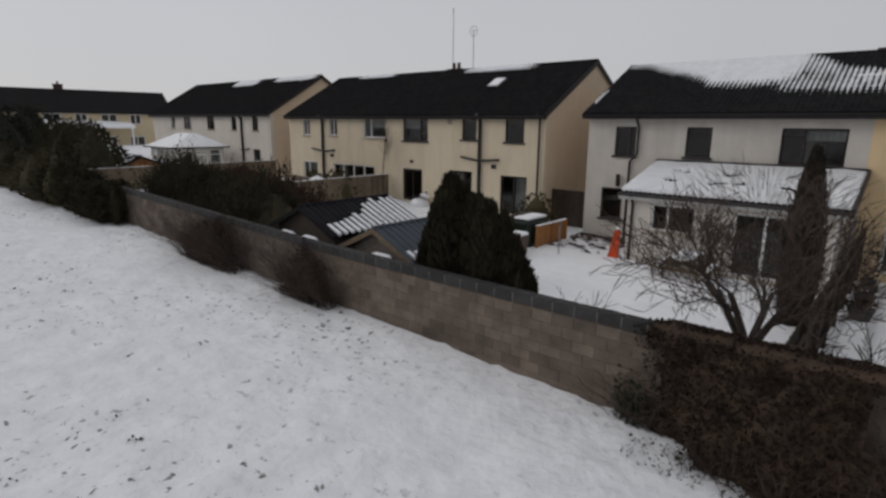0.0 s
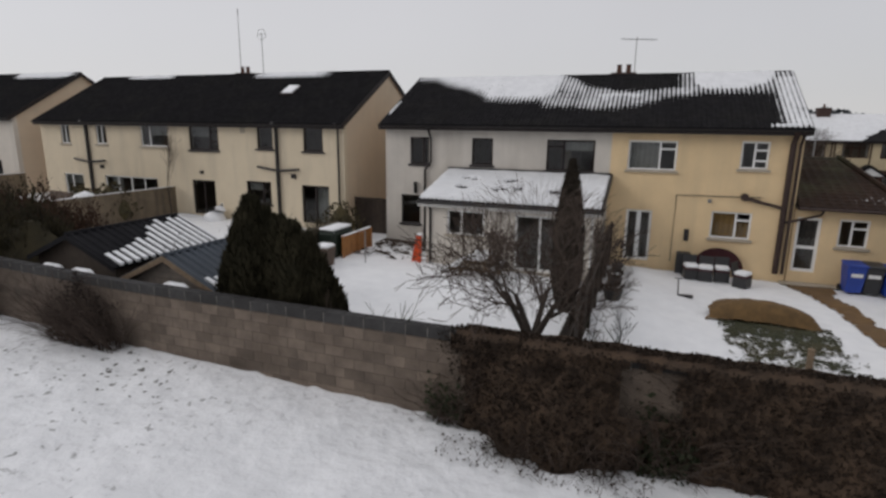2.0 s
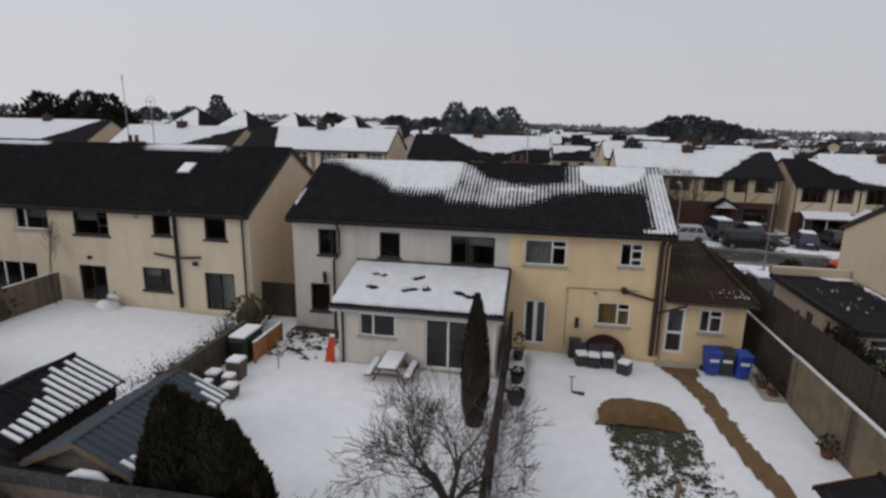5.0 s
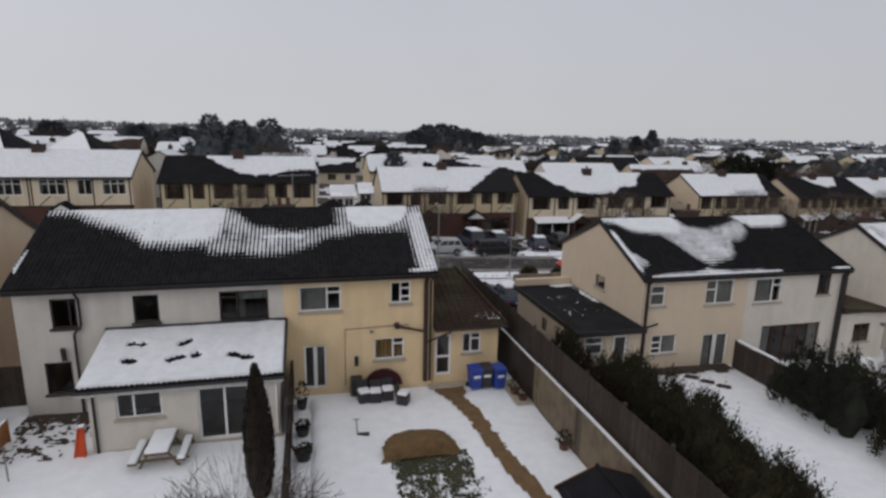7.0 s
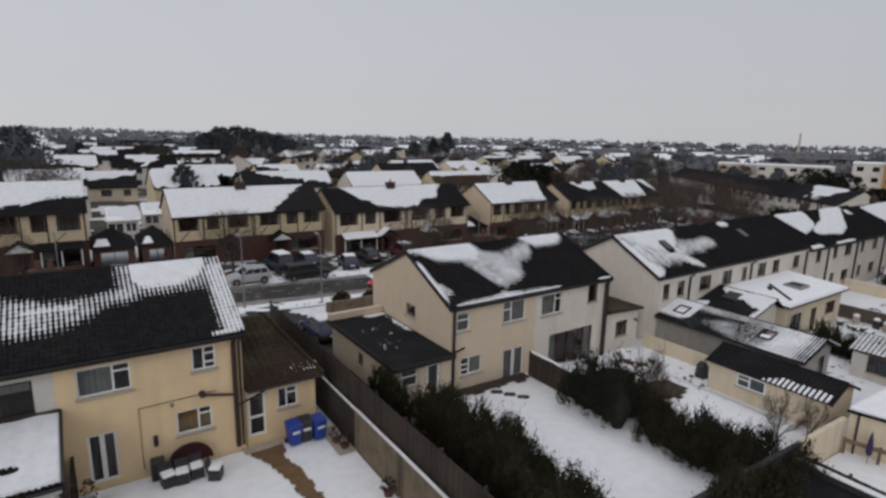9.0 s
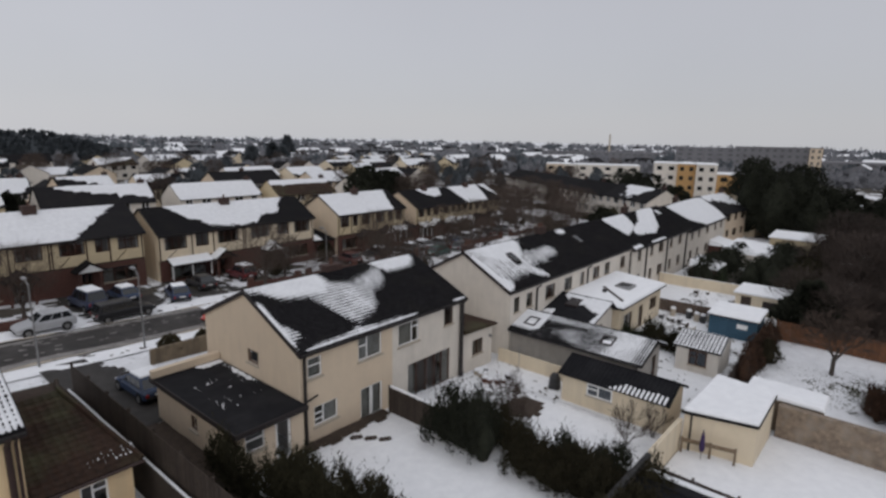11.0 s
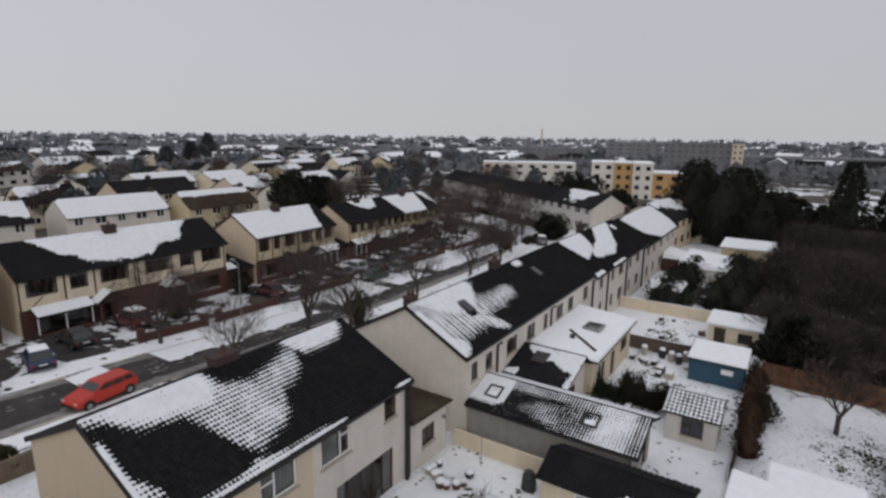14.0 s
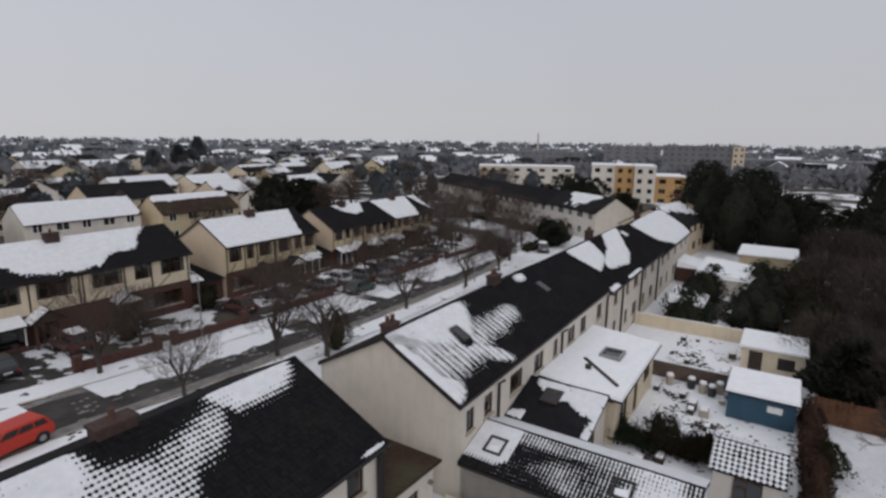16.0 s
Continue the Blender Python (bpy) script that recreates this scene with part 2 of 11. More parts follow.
PATH = mat("muddy_path", (0.195, 0.118, 0.055), (0.13, 0.080, 0.040), rough=0.8, scale=3, bump=0.4, stain=(0.13, 0.09, 0.06))
GRASS = mat("grass", (0.052, 0.052, 0.028), (0.030, 0.034, 0.018), rough=0.9, scale=6, bump=0.7, stain=(0.12, 0.09, 0.05))
ASPHALT = mat("wet_slushy_road", (0.050, 0.045, 0.042), (0.030, 0.028, 0.027), rough=0.75, scale=0.9, bump=0.25, bscale=14, stain=(0.12, 0.113, 0.107), stain_amt=0.5, stain_scale=0.35, spec=0.2)
TARMAC = mat("wet_tarmac", (0.046, 0.042, 0.040), (0.030, 0.028, 0.026), rough=0.7, scale=2, bump=0.3, stain=(0.08, 0.075, 0.07), spec=0.2)
SLUSH = mat("slush", (0.27, 0.255, 0.24), (0.14, 0.13, 0.125), rough=0.6, scale=1.4, bump=0.6, bscale=6)
BARK = mat("bark", (0.075, 0.060, 0.050), (0.045, 0.037, 0.032), rough=0.95, scale=8, bump=0.6)
TWIG = mat("twigs", (0.080, 0.058, 0.046), (0.055, 0.041, 0.034), rough=0.95, scale=5, bump=0)
BRAMBLE = mat("bramble", (0.050, 0.033, 0.022), (0.026, 0.018, 0.013), rough=0.95, scale=3, bump=0, objrand=0.3)
SCRUB = mat("brown_scrub", (0.060, 0.045, 0.038), (0.040, 0.031, 0.027), rough=0.95, scale=2, bump=0, objrand=0.3)
RUSTY = mat("rusty_shrub", (0.075, 0.038, 0.022), (0.04, 0.024, 0.016), rough=0.95, scale=2, bump=0, objrand=0.25)
EVERGREEN = mat("evergreen", (0.040, 0.035, 0.021), (0.025, 0.023, 0.014), rough=0.95, scale=2, bump=0, objrand=0.2, spec=0.1)
CONIFER = mat("conifer", (0.028, 0.030, 0.021), (0.019, 0.021, 0.015), rough=0.95, scale=2, bump=0, objrand=0.2, spec=0.1)
OLIVE = mat("olive_shrub", (0.062, 0.050, 0.024), (0.034, 0.029, 0.016), rough=0.9, scale=2, bump=0, objrand=0.35)
HEDGE_B = mat("overgrown_hedge", (0.047, 0.043, 0.025), (0.028, 0.026, 0.016), rough=0.95, scale=2, bump=0, objrand=0.2, spec=0.1)
IVY = mat("ivy", (0.030, 0.042, 0.018), (0.02, 0.027, 0.012), rough=0.6, scale=3, bump=0, objrand=0.3)
CYPRESS = mat("cypress", (0.036, 0.028, 0.020), (0.022, 0.017, 0.012), rough=0.9, scale=3, bump=0, objrand=0.3)
# Far facades and glazing in close greys, distance haze put into the colour.
HAZED_GREY = mat("hazed_grey_facade", (0.18, 0.178, 0.187), (0.145, 0.143, 0.152), scale=0.2, bump=0)
HAZED_GLASS = mat("hazed_glazing", (0.12, 0.12, 0.127), scale=0.2, bump=0)
# Distance haze is painted into these two: tree colours lightened and blued.
HAZED_WOOD = mat("far_wood_hazed", (0.175, 0.177, 0.190), (0.135, 0.138, 0.15), rough=0.95, scale=0.05, bump=0, objrand=0.15)
HAZED_GREEN = mat("far_evergreen_hazed", (0.088, 0.100, 0.110), (0.066, 0.076, 0.085), rough=0.95, scale=0.1, bump=0, objrand=0.12)
BIN_BLUE = mat("blue_plastic", (0.018, 0.055, 0.32), (0.014, 0.045, 0.27), rough=0.45, scale=4, bump=0.05, spec=0.5)
BIN_BLACK = mat("black_plastic", (0.03, 0.03, 0.032), rough=0.5, scale=4, bump=0.05, spec=0.5)
ORANGE = mat("orange_plastic", (0.62, 0.085, 0.022), (0.55, 0.07, 0.02), rough=0.4, scale=3, bump=0)
RUBBER = mat("rubber", (0.02, 0.02, 0.02), rough=0.8, scale=5, bump=0.1)
METAL = mat("galvanised", (0.32, 0.32, 0.32), (0.25, 0.25, 0.25), rough=0.4, metal=0.8, scale=5, bump=0.05)
CURTAIN = mat("curtain", (0.48, 0.46, 0.42), (0.38, 0.36, 0.33), rough=0.95, scale=3, bump=0.1)
BLIND = mat("tan_blind", (0.56, 0.34, 0.13), (0.50, 0.31, 0.12), rough=0.9, scale=3, bump=0.05)
INNER = mat("inner_floor", (0.26, 0.22, 0.18), rough=0.9, scale=2, bump=0)
STACK = mat("chimney_brick", (0.075, 0.045, 0.038), (0.045, 0.03, 0.026), scale=6, stain=(0.035, 0.03, 0.028), bump=0.5, bscale=30)
POT = mat("chimney_clay", (0.11, 0.055, 0.04), (0.07, 0.04, 0.03), scale=5, bump=0.2)
TERRACOTTA = mat("terracotta", (0.14, 0.065, 0.045), (0.09, 0.045, 0.034), scale=5, bump=0.2)
SHED_BLUE = mat("blue_painted_boards", (0.040, 0.092, 0.138), (0.030, 0.072, 0.110), rough=0.6, scale=5, bump=0.2)
MAROON = mat("maroon_cover", (0.060, 0.016, 0.020), rough=0.7, scale=3, bump=0.2)
PURPLE = mat("purple_fabric", (0.05, 0.03, 0.09), rough=0.9, scale=3, bump=0.1)
WHITE_P = mat("white_paint", (0.78, 0.78, 0.77), (0.70, 0.70, 0.69), rough=0.5, scale=2, bump=0.05)
LAMPGLASS = mat("lamp_glass", (0.55, 0.55, 0.55), rough=0.15, scale=2, bump=0, spec=0.6)
REDGLASS = mat("red_lamp_glass", (0.30, 0.015, 0.012), rough=0.2, scale=2, bump=0, spec=0.6)
CARGLASS = mat("car_glass", (0.018, 0.021, 0.024), rough=0.08, scale=2, bump=0, spec=0.7)
GLASS = glass_mat()


# ---- geometry helpers ----
ORIG = {}


class MB:
    """Collects vertices and faces, in world metres."""

    def __init__(self):
        self.v, self.f = [], []

    def poly(self, *pts):
        n = len(self.v)
        self.v.extend(tuple(p) for p in pts)
        self.f.append(tuple(range(n, n + len(pts))))
        return self

    def box(self, x0, x1, y0, y1, z0, z1, m=None):
        n = len(self.v)
        c = [(x, y, z) for z in (z0, z1) for y in (y0, y1) for x in (x0, x1)]
        if m is not None:
            c = [tuple(m @ Vector(p)) for p in c]
        self.v.extend(c)
        for q in ((0, 2, 3, 1), (4, 5, 7, 6), (0, 1, 5, 4), (2, 6, 7, 3), (0, 4, 6, 2), (1, 3, 7, 5)):
            self.f.append(tuple(n + i for i in q))
        return self

    def hexa(self, c):
        """Eight corners: lower four round, upper four round."""
        n = len(self.v)
        self.v.extend(tuple(p) for p in c)
        for q in ((3, 2, 1, 0), (4, 5, 6, 7), (0, 1, 5, 4), (1, 2, 6, 5), (2, 3, 7, 6), (3, 0, 4, 7)):
            self.f.append(tuple(n + i for i in q))
        return self

    def tube(self, pts, radii, sides=8, cap=True):
        rings = []
        k = len(pts)
        pts = [Vector(p) for p in pts]
        for i, p in enumerate(pts):
            d = (pts[min(i + 1, k - 1)] - pts[max(i - 1, 0)]).normalized()
            a = d.cross(Vector((0, 0, 1)) if abs(d.z) < 0.9 else Vector((1, 0, 0))).normalized()
            b = d.cross(a)
            r = radii[i] if hasattr(radii, "__len__") else radii
            n = len(self.v)
            for s in range(sides):
                w = 2 * math.pi * s / sides
                self.v.append(tuple(p + r * (a * math.cos(w) + b * math.sin(w))))
            rings.append(n)
        for i in range(k - 1):
            for s in range(sides):
                t = (s + 1) % sides
                self.f.append((rings[i] + s, rings[i] + t, rings[i + 1] + t, rings[i + 1] + s))
        if cap:
            self.f.append(tuple(rings[0] + s for s in reversed(range(sides))))
            self.f.append(tuple(rings[-1] + s for s in range(sides)))
        return self

    def extrude(self, profile, axis, a, b):
        """A closed profile of pairs, drawn out along the axis from a to b."""
        put = {"x": lambda p, t: (t, p[0], p[1]), "y": lambda p, t: (p[0], t, p[1]), "z": lambda p, t: (p[0], p[1], t)}[axis]
        n, k = len(self.v), len(profile)
        self.v.extend(put(p, a) for p in profile)
        self.v.extend(put(p, b) for p in profile)
        self.f.append(tuple(n + i for i in reversed(range(k))))
        self.f.append(tuple(n + k + i for i in range(k)))
        for i in range(k):
            j = (i + 1) % k
            self.f.append((n + i, n + j, n + k + j, n + k + i))
        return self


def place_mesh(name, mb, material, origin=(0, 0, 0), bevel=0.0, smooth=False, weld=True):
    o = Vector(origin)
    me = bpy.data.meshes.new(name)
    if bevel:
        bm = bmesh.new()
        vs = [bm.verts.new(Vector(p) - o) for p in mb.v]
        for f in mb.f:
            try:
                bm.faces.new([vs[i] for i in f])
            except ValueError:
                pass
        bmesh.ops.recalc_face_normals(bm, faces=bm.faces)
        sharp = [e for e in bm.edges if len(e.link_faces) == 2 and e.calc_face_angle() > 0.5]
        bmesh.ops.bevel(bm, geom=sharp, offset=bevel, segments=1, affect="EDGES")
        bm.to_mesh(me)
        bm.free()
    else:
        a = np.array(mb.v, dtype=float).reshape(-1, 3) - np.array(o)
        faces = mb.f
        if weld and len(a) < 9000:
            _, first, back = np.unique(np.round(a, 4), axis=0, return_index=True, return_inverse=True)
            a, back = a[first], back.ravel()
            faces = [f for f in (tuple(dict.fromkeys(int(back[i]) for i in f)) for f in mb.f) if len(f) > 2]
        me.from_pydata(a.tolist(), [], faces)
    me.materials.append(material)
    if smooth:
        me.polygons.foreach_set("use_smooth", [True] * len(me.polygons))
    me.update()
    return me


def part(name, mb, material, parent, label="", bevel=0.0, smooth=False):
    ob = new(name, place_mesh(name, mb, material, ORIG[parent], bevel, smooth))
    ob.parent = parent
    ORIG[ob] = ORIG[parent]
    if label:
        ob["label"] = label
    return ob


def thing(name, x, y, z, label, category, group="", kind=""):
    e = new(name)
    e.location = (x, y, z)
    e.empty_display_size = 0.3
    ORIG[e] = Vector((x, y, z))
    return tagged(e, label, category, group, kind)


def solid(name, mb, material, label, category="", group="", kind="", bevel=0.0, smooth=False):
    """A thing that is one mesh; its origin is at the foot of its middle."""
    a = np.array(mb.v, dtype=float)
    o = ((a[:, 0].min() + a[:, 0].max()) / 2, (a[:, 1].min() + a[:, 1].max()) / 2, a[:, 2].min())
    ob = new(name, place_mesh(name, mb, material, o, bevel, smooth))
    ob.location = o
    ORIG[ob] = Vector(o)
    return tagged(ob, label, category, group, kind)


# ---- the lie of the land ----
GX = [-3000, -300, -200, -90, -45, -25, -10, 0, 10, 17, 28, 36, 50, 70, 100, 200, 600, 3000]
GZ = [6.0, 5.5, 4.2, 2.3, 1.15, 0.62, 0.2, 0.0, -0.12, -0.45, -0.8, -1.3, -1.5, -1.7, -2.0, -2.6, -4.0, -6.0]


def ground(x, y):
    """The lay of the ground, which falls gently to the east and across the street."""
    z = float(np.interp(x, GX, GZ)) - 0.015 * (min(max(y, 32), 62) - 32)
    if y < 9:
        z -= 0.08 + 0.012 * (9 - max(y, -8))
    return z


def spaced(*runs):
    out = []
    for a, b, step in runs:
        n = max(1, round((b - a) / step))
        out += [a + (b - a) * i / n for i in range(n)]
    return out + [runs[-1][1]]


def relief(x, y):
    """Drifts, trodden snow and footprints."""
    z = 0.05 * noise.noise(Vector((x * 0.5, y * 0.5, 0)))
    if -34 < x < 14 and -9 < y < 9:
        z += 0.08 * noise.noise(Vector((x * 1.5, y * 1.5, 3))) + 0.06 * noise.noise(Vector((x * 3.4, y * 3.4, 7)))
        z += 0.05 * max(0.0, 1 - (8.5 - y) / 1.1) * (0.7 + 0.5 * noise.noise(Vector((x * 0.6, 0, 9))))
    elif 9 < y < 40 and -40 < x < 70:
        z += 0.03 * noise.noise(Vector((x * 1.5, y * 1.5, 5)))
    return z


def land(name, xs, ys, material, label, lift=0.0, keep=None, rel=True):
    xs, ys = list(xs), list(ys)
    mb = MB()
    nx = len(xs)
    for y in ys:
        for x in xs:
            mb.v.append((x, y, ground(x, y) + lift + (relief(x, y) if rel else 0)))
    for j in range(len(ys) - 1):
        for i in range(nx - 1):
            if keep and not keep((xs[i] + xs[i + 1]) / 2, (ys[j] + ys[j + 1]) / 2):
                continue
            n = j * nx + i
            mb.f.append((n, n + 1, n + nx + 1, n + nx))
    used = sorted({i for f in mb.f for i in f})
    back = {o: k for k, o in enumerate(used)}
    mb.v = [mb.v[i] for i in used]
    mb.f = [tuple(back[i] for i in f) for f in mb.f]
    ob = new(name, place_mesh(name, mb, material, (0, 0, 0), smooth=True))
    ORIG[ob] = Vector((0, 0, 0))
    return tagged(ob, label, kind="structure")


gx = spaced((-3000, -300, 150), (-300, -60, 20), (-60, -34, 2), (-34, 14, 0.25), (14, 70, 0.8), (70, 140, 4), (140, 400, 20), (400, 3000, 150))
gy = spaced((-3000, -200, 200), (-200, -20, 15), (-20, -9, 1), (-9, 9, 0.25), (9, 40, 0.6), (40, 70, 2), (70, 200, 10), (200, 3000, 150))
land("ground", gx, gy, FIELD, "uneven snow-covered ground with grass tips poking through", keep=None)


def edge(x, y, s=1.0):
    return 0.25 * s * noise.noise(Vector((x * 1.3, y * 1.3, 2))) + 0.12 * s * noise.noise(Vector((x * 4, y * 4, 4)))


def frange(a, b, step):
    n = max(1, round((b - a) / step))
    return [a + (b - a) * i / n for i in range(n + 1)]


# clean garden snow, thicker than the field's
land("garden_snow", frange(-11.6, -1.3, 0.25), frange(9.0, 22.4, 0.25), SNOW, "thick clean snow on a back lawn", 0.05)
land("garden_snow", frange(-0.9, 9.1, 0.25), frange(9.0, 22.4, 0.25), SNOW, "thick clean snow on a back lawn", 0.05)
land("garden_snow", frange(9.8, 29.5, 0.4), frange(9.0, 22.4, 0.4), SNOW, "clean snow on a back lawn between dark shrubs", 0.05)
land("garden_snow", frange(-36, -12.6, 0.4), frange(9.0, 22.4, 0.4), SNOW, "snow over a terraced back garden", 0.05)
land("garden_snow", frange(30, 78, 0.6), frange(9.0, 22.4, 0.6), SNOW, "snow over several small back gardens", 0.05)
land("yard_snow", frange(34, 56, 0.5), frange(-14, 8.6, 0.5), GROUND, "thin patchy snow on a lawn behind a wooden fence", 0.05)


# the street
CENTRE = [(-400, 47), (60, 46.7), (78, 47.2), (90, 50), (100, 55), (107, 63), (111, 75), (113, 100), (113, 160)]


def ribbon(name, off0, off1, lift, material, label, pts=CENTRE, step=2.0):
    line = []
    for (xa, ya), (xb, yb) in zip(pts, pts[1:]):
        n = max(1, int(math.hypot(xb - xa, yb - ya) / step))
        line += [Vector((xa + (xb - xa) * i / n, ya + (yb - ya) * i / n)) for i in range(n)]
    line.append(Vector(pts[-1]))
    mb = MB()
    cols = 5
    for i, p in enumerate(line):
        d = (line[min(i + 1, len(line) - 1)] - line[max(i - 1, 0)]).normalized()
        s = Vector((-d.y, d.x))
        for c in range(cols):
            wob = 0.4 * noise.noise(Vector((p.x * 0.4, p.y * 0.4, c * 3.0 + off0))) if c in (0, cols - 1) else 0
            q = p + s * (off0 + (off1 - off0) * c / (cols - 1) + wob)
            mb.v.append((q.x, q.y, ground(q.x, q.y) + lift))
    for i in range(len(line) - 1):
        for c in range(cols - 1):
            n = i * cols + c
            mb.f.append((n, n + 1, n + cols + 1, n + cols))
    ob = new(name, place_mesh(name, mb, material, (0, 0, 0), smooth=True))
    ORIG[ob] = Vector((0, 0, 0))
    return tagged(ob, label, kind="structure")


ribbon("road", -3.0, 3.2, 0.07, ASPHALT, "wet residential road with grey slush")
ribbon("slush_track", -2.9, -1.9, 0.085, SLUSH, "bank of grey slush along the kerb")
ribbon("slush_track", 2.4, 3.1, 0.085, SLUSH, "bank of grey slush along the kerb")
ribbon("kerb", -3.2, -3.0, 0.14, SILL, "concrete kerb showing through snow")
ribbon("kerb", 3.2, 3.4, 0.14, SILL, "concrete kerb showing through snow")
ribbon("pavement", -5.2, -3.2, 0.10, SNOW, "snow-covered pavement beside the road")
ribbon("pavement", 3.4, 6.0, 0.10, SNOW, "snow-covered pavement beside the road")


# ---- buildings ----
def facade(mb, put, u0, u1, v0, v1, holes, th):
    """A wall with real openings: put(u, v, d) gives the place; d runs from the outer to the inner face."""
    us = sorted({u0, u1, *[min(max(h[k], u0), u1) for h in holes for k in (0, 1)]})
    vs = sorted({v0, v1, *[min(max(h[k], v0), v1) for h in holes for k in (2, 3)]})
    for a, b in zip(us, us[1:]):
        for c, d in zip(vs, vs[1:]):
            mu, mv = (a + b) / 2, (c + d) / 2
            if any(h[0] < mu < h[1] and h[2] < mv < h[3] for h in holes):
                continue
            for w in (0, th):
                mb.poly(put(a, c, w), put(b, c, w), put(b, d, w), put(a, d, w))
    for h in holes:
        a, b, c, d = h[:4]
        for p, q in (((a, c), (b, c)), ((b, c), (b, d)), ((b, d), (a, d)), ((a, d), (a, c))):
            mb.poly(put(*p, 0), put(*q, 0), put(*q, th), put(*p, th))
    for p, q in (((u0, v0), (u0, v1)), ((u1, v0), (u1, v1)), ((u0, v1), (u1, v1))):
        mb.poly(put(*p, 0), put(*q, 0), put(*q, th), put(*p, th))


def window(parent, put, u0, u1, v0, v1, frame_mat, bars=(), rails=(), sill=SILL, curtain=None, name="window", inset=0.09, fw=0.07):
    """A window with frame, mullions, glazing, sill and perhaps a curtain or backing sheet; bars and rails as shares of
    width and height.
    A rail may be (share, from, to)."""
    mb = MB()
    us = [u0 + fw] + [u0 + q * (u1 - u0) for q in bars] + [u1 - fw]
    holes = []
    for i, (a, b) in enumerate(zip(us, us[1:])):
        a, b = a + (fw / 2 if i else 0), b - (fw / 2 if i < len(us) - 2 else 0)
        m = ((a + b) / 2 - u0) / (u1 - u0)
        cuts = sorted(q for q, p0, p1 in [r if isinstance(r, tuple) else (r, 0, 1) for r in rails] if p0 <= m <= p1)
        vs = [v0 + fw] + [v0 + q * (v1 - v0) for q in cuts] + [v1 - fw]
        for j, (c, d) in enumerate(zip(vs, vs[1:])):
            holes.append((a, b, c + (fw / 2 if j else 0), d - (fw / 2 if j < len(vs) - 2 else 0)))
    facade(mb, lambda u, v, d: put(u, v, inset - 0.03 + d), u0, u1, v0, v1, holes, 0.07)
    mb.poly(put(u0, v0, inset - 0.03), put(u1, v0, inset - 0.03), put(u1, v0, inset + 0.04), put(u0, v0, inset + 0.04))
    w = part(name, mb, frame_mat, parent)
    g = MB().poly(put(u0 + fw, v0 + fw, inset + 0.01), put(u1 - fw, v0 + fw, inset + 0.01), put(u1 - fw, v1 - fw, inset + 0.01), put(u0 + fw, v1 - fw, inset + 0.01))
    pane = part("pane", g, GLASS, w)
    pane.visible_shadow = False
    if sill:
        s = MB()
        e, h = 0.08, 0.09
        s.hexa([put(u0 - e, v0 - h, -0.08), put(u1 + e, v0 - h, -0.08), put(u1 + e, v0 - h, inset), put(u0 - e, v0 - h, inset),
                put(u0 - e, v0 - 0.005, -0.08), put(u1 + e, v0 - 0.005, -0.08), put(u1 + e, v0 + 0.012, inset - 0.032), put(u0 - e, v0 + 0.012, inset - 0.032)])
        part("sill", s, sill, w)
    if curtain:
        for (a, b, c, d, m_) in curtain:
            k = MB()
            ua, ub = u0 + a * (u1 - u0), u0 + b * (u1 - u0)
            n = max(2, int((ub - ua) / 0.09))
            for i in range(n):
                p, q = ua + (ub - ua) * i / n, ua + (ub - ua) * (i + 1) / n
                z0, z1 = v0 + c * (v1 - v0), v0 + d * (v1 - v0)
                w0, w1 = inset + 0.12 + 0.03 * (i % 2), inset + 0.12 + 0.03 * ((i + 1) % 2)
                k.poly(put(p, z0, w0), put(q, z0, w1), put(q, z1, w1), put(p, z1, w0))
            part("curtain", k, m_, w)
    return w


def facing_south(y):
    return lambda u, v, d: (u, y + d, v)


def facing_north(y):
    return lambda u, v, d: (u, y - d, v)


def facing_west(x):
    return lambda u, v, d: (x + d, u, v)


def facing_east(x):
    return lambda u, v, d: (x - d, u, v)


class Slope:
    """A roof plane: its lower corner, its way along the eave and its way up."""

    def __init__(self, p, u, v, length, run):
        self.p, self.u, self.v = Vector(p), Vector(u).normalized(), Vector(v).normalized()
        self.n = self.u.cross(self.v).normalized()
        if self.n.z < 0:
            self.n = -self.n
        self.length, self.run = length, run

    def at(self, a, b, h=0.0):
        return self.p + self.u * a + self.v * b + self.n * h


TW, TE = 0.17, 0.225
TILE_U = (0.0, 0.25, 0.5, 0.75, 1.0)
TILE_H = (0.028, 0.052, 0.030, 0.012, 0.028)


def tile_points(s, i, j, tw, te):
    pts = [s.at((i + u) * tw, j * te, h + 0.022) for u, h in zip(TILE_U, TILE_H)]
    pts += [s.at((i + u) * tw, (j + 1.06) * te, h) for u, h in zip(TILE_U, TILE_H)]
    pts += [s.at((i + u) * tw, j * te, -0.005) for u in TILE_U]
    return pts


TILE_F = [(k, k + 1, k + 6, k + 5) for k in range(4)] + [(k + 10, k + 11, k + 1, k) for k in range(4)]


def tiles(s, material, parent, tw=TW, te=TE, skip=None):
    cols, rows = round(s.length / tw), round(s.run / te)
    tw, te = s.length / cols, s.run / rows
    mb = MB()
    for j in range(rows):
        for i in range(cols):
            if skip and skip(i, j):
                continue
            n = len(mb.v)
            mb.v.extend(tuple(p) for p in tile_points(s, i, j, tw, te))
            mb.f.extend(tuple(n + k for k in f) for f in TILE_F)
    ob = part("tiling", mb, material, parent)
    ob["kind"] = "stuff"
    return ob


def smooth(a, b, x):
    t = min(max((x - a) / (b - a + 1e-9), 0), 1)
    return t * t * (3 - 2 * t)


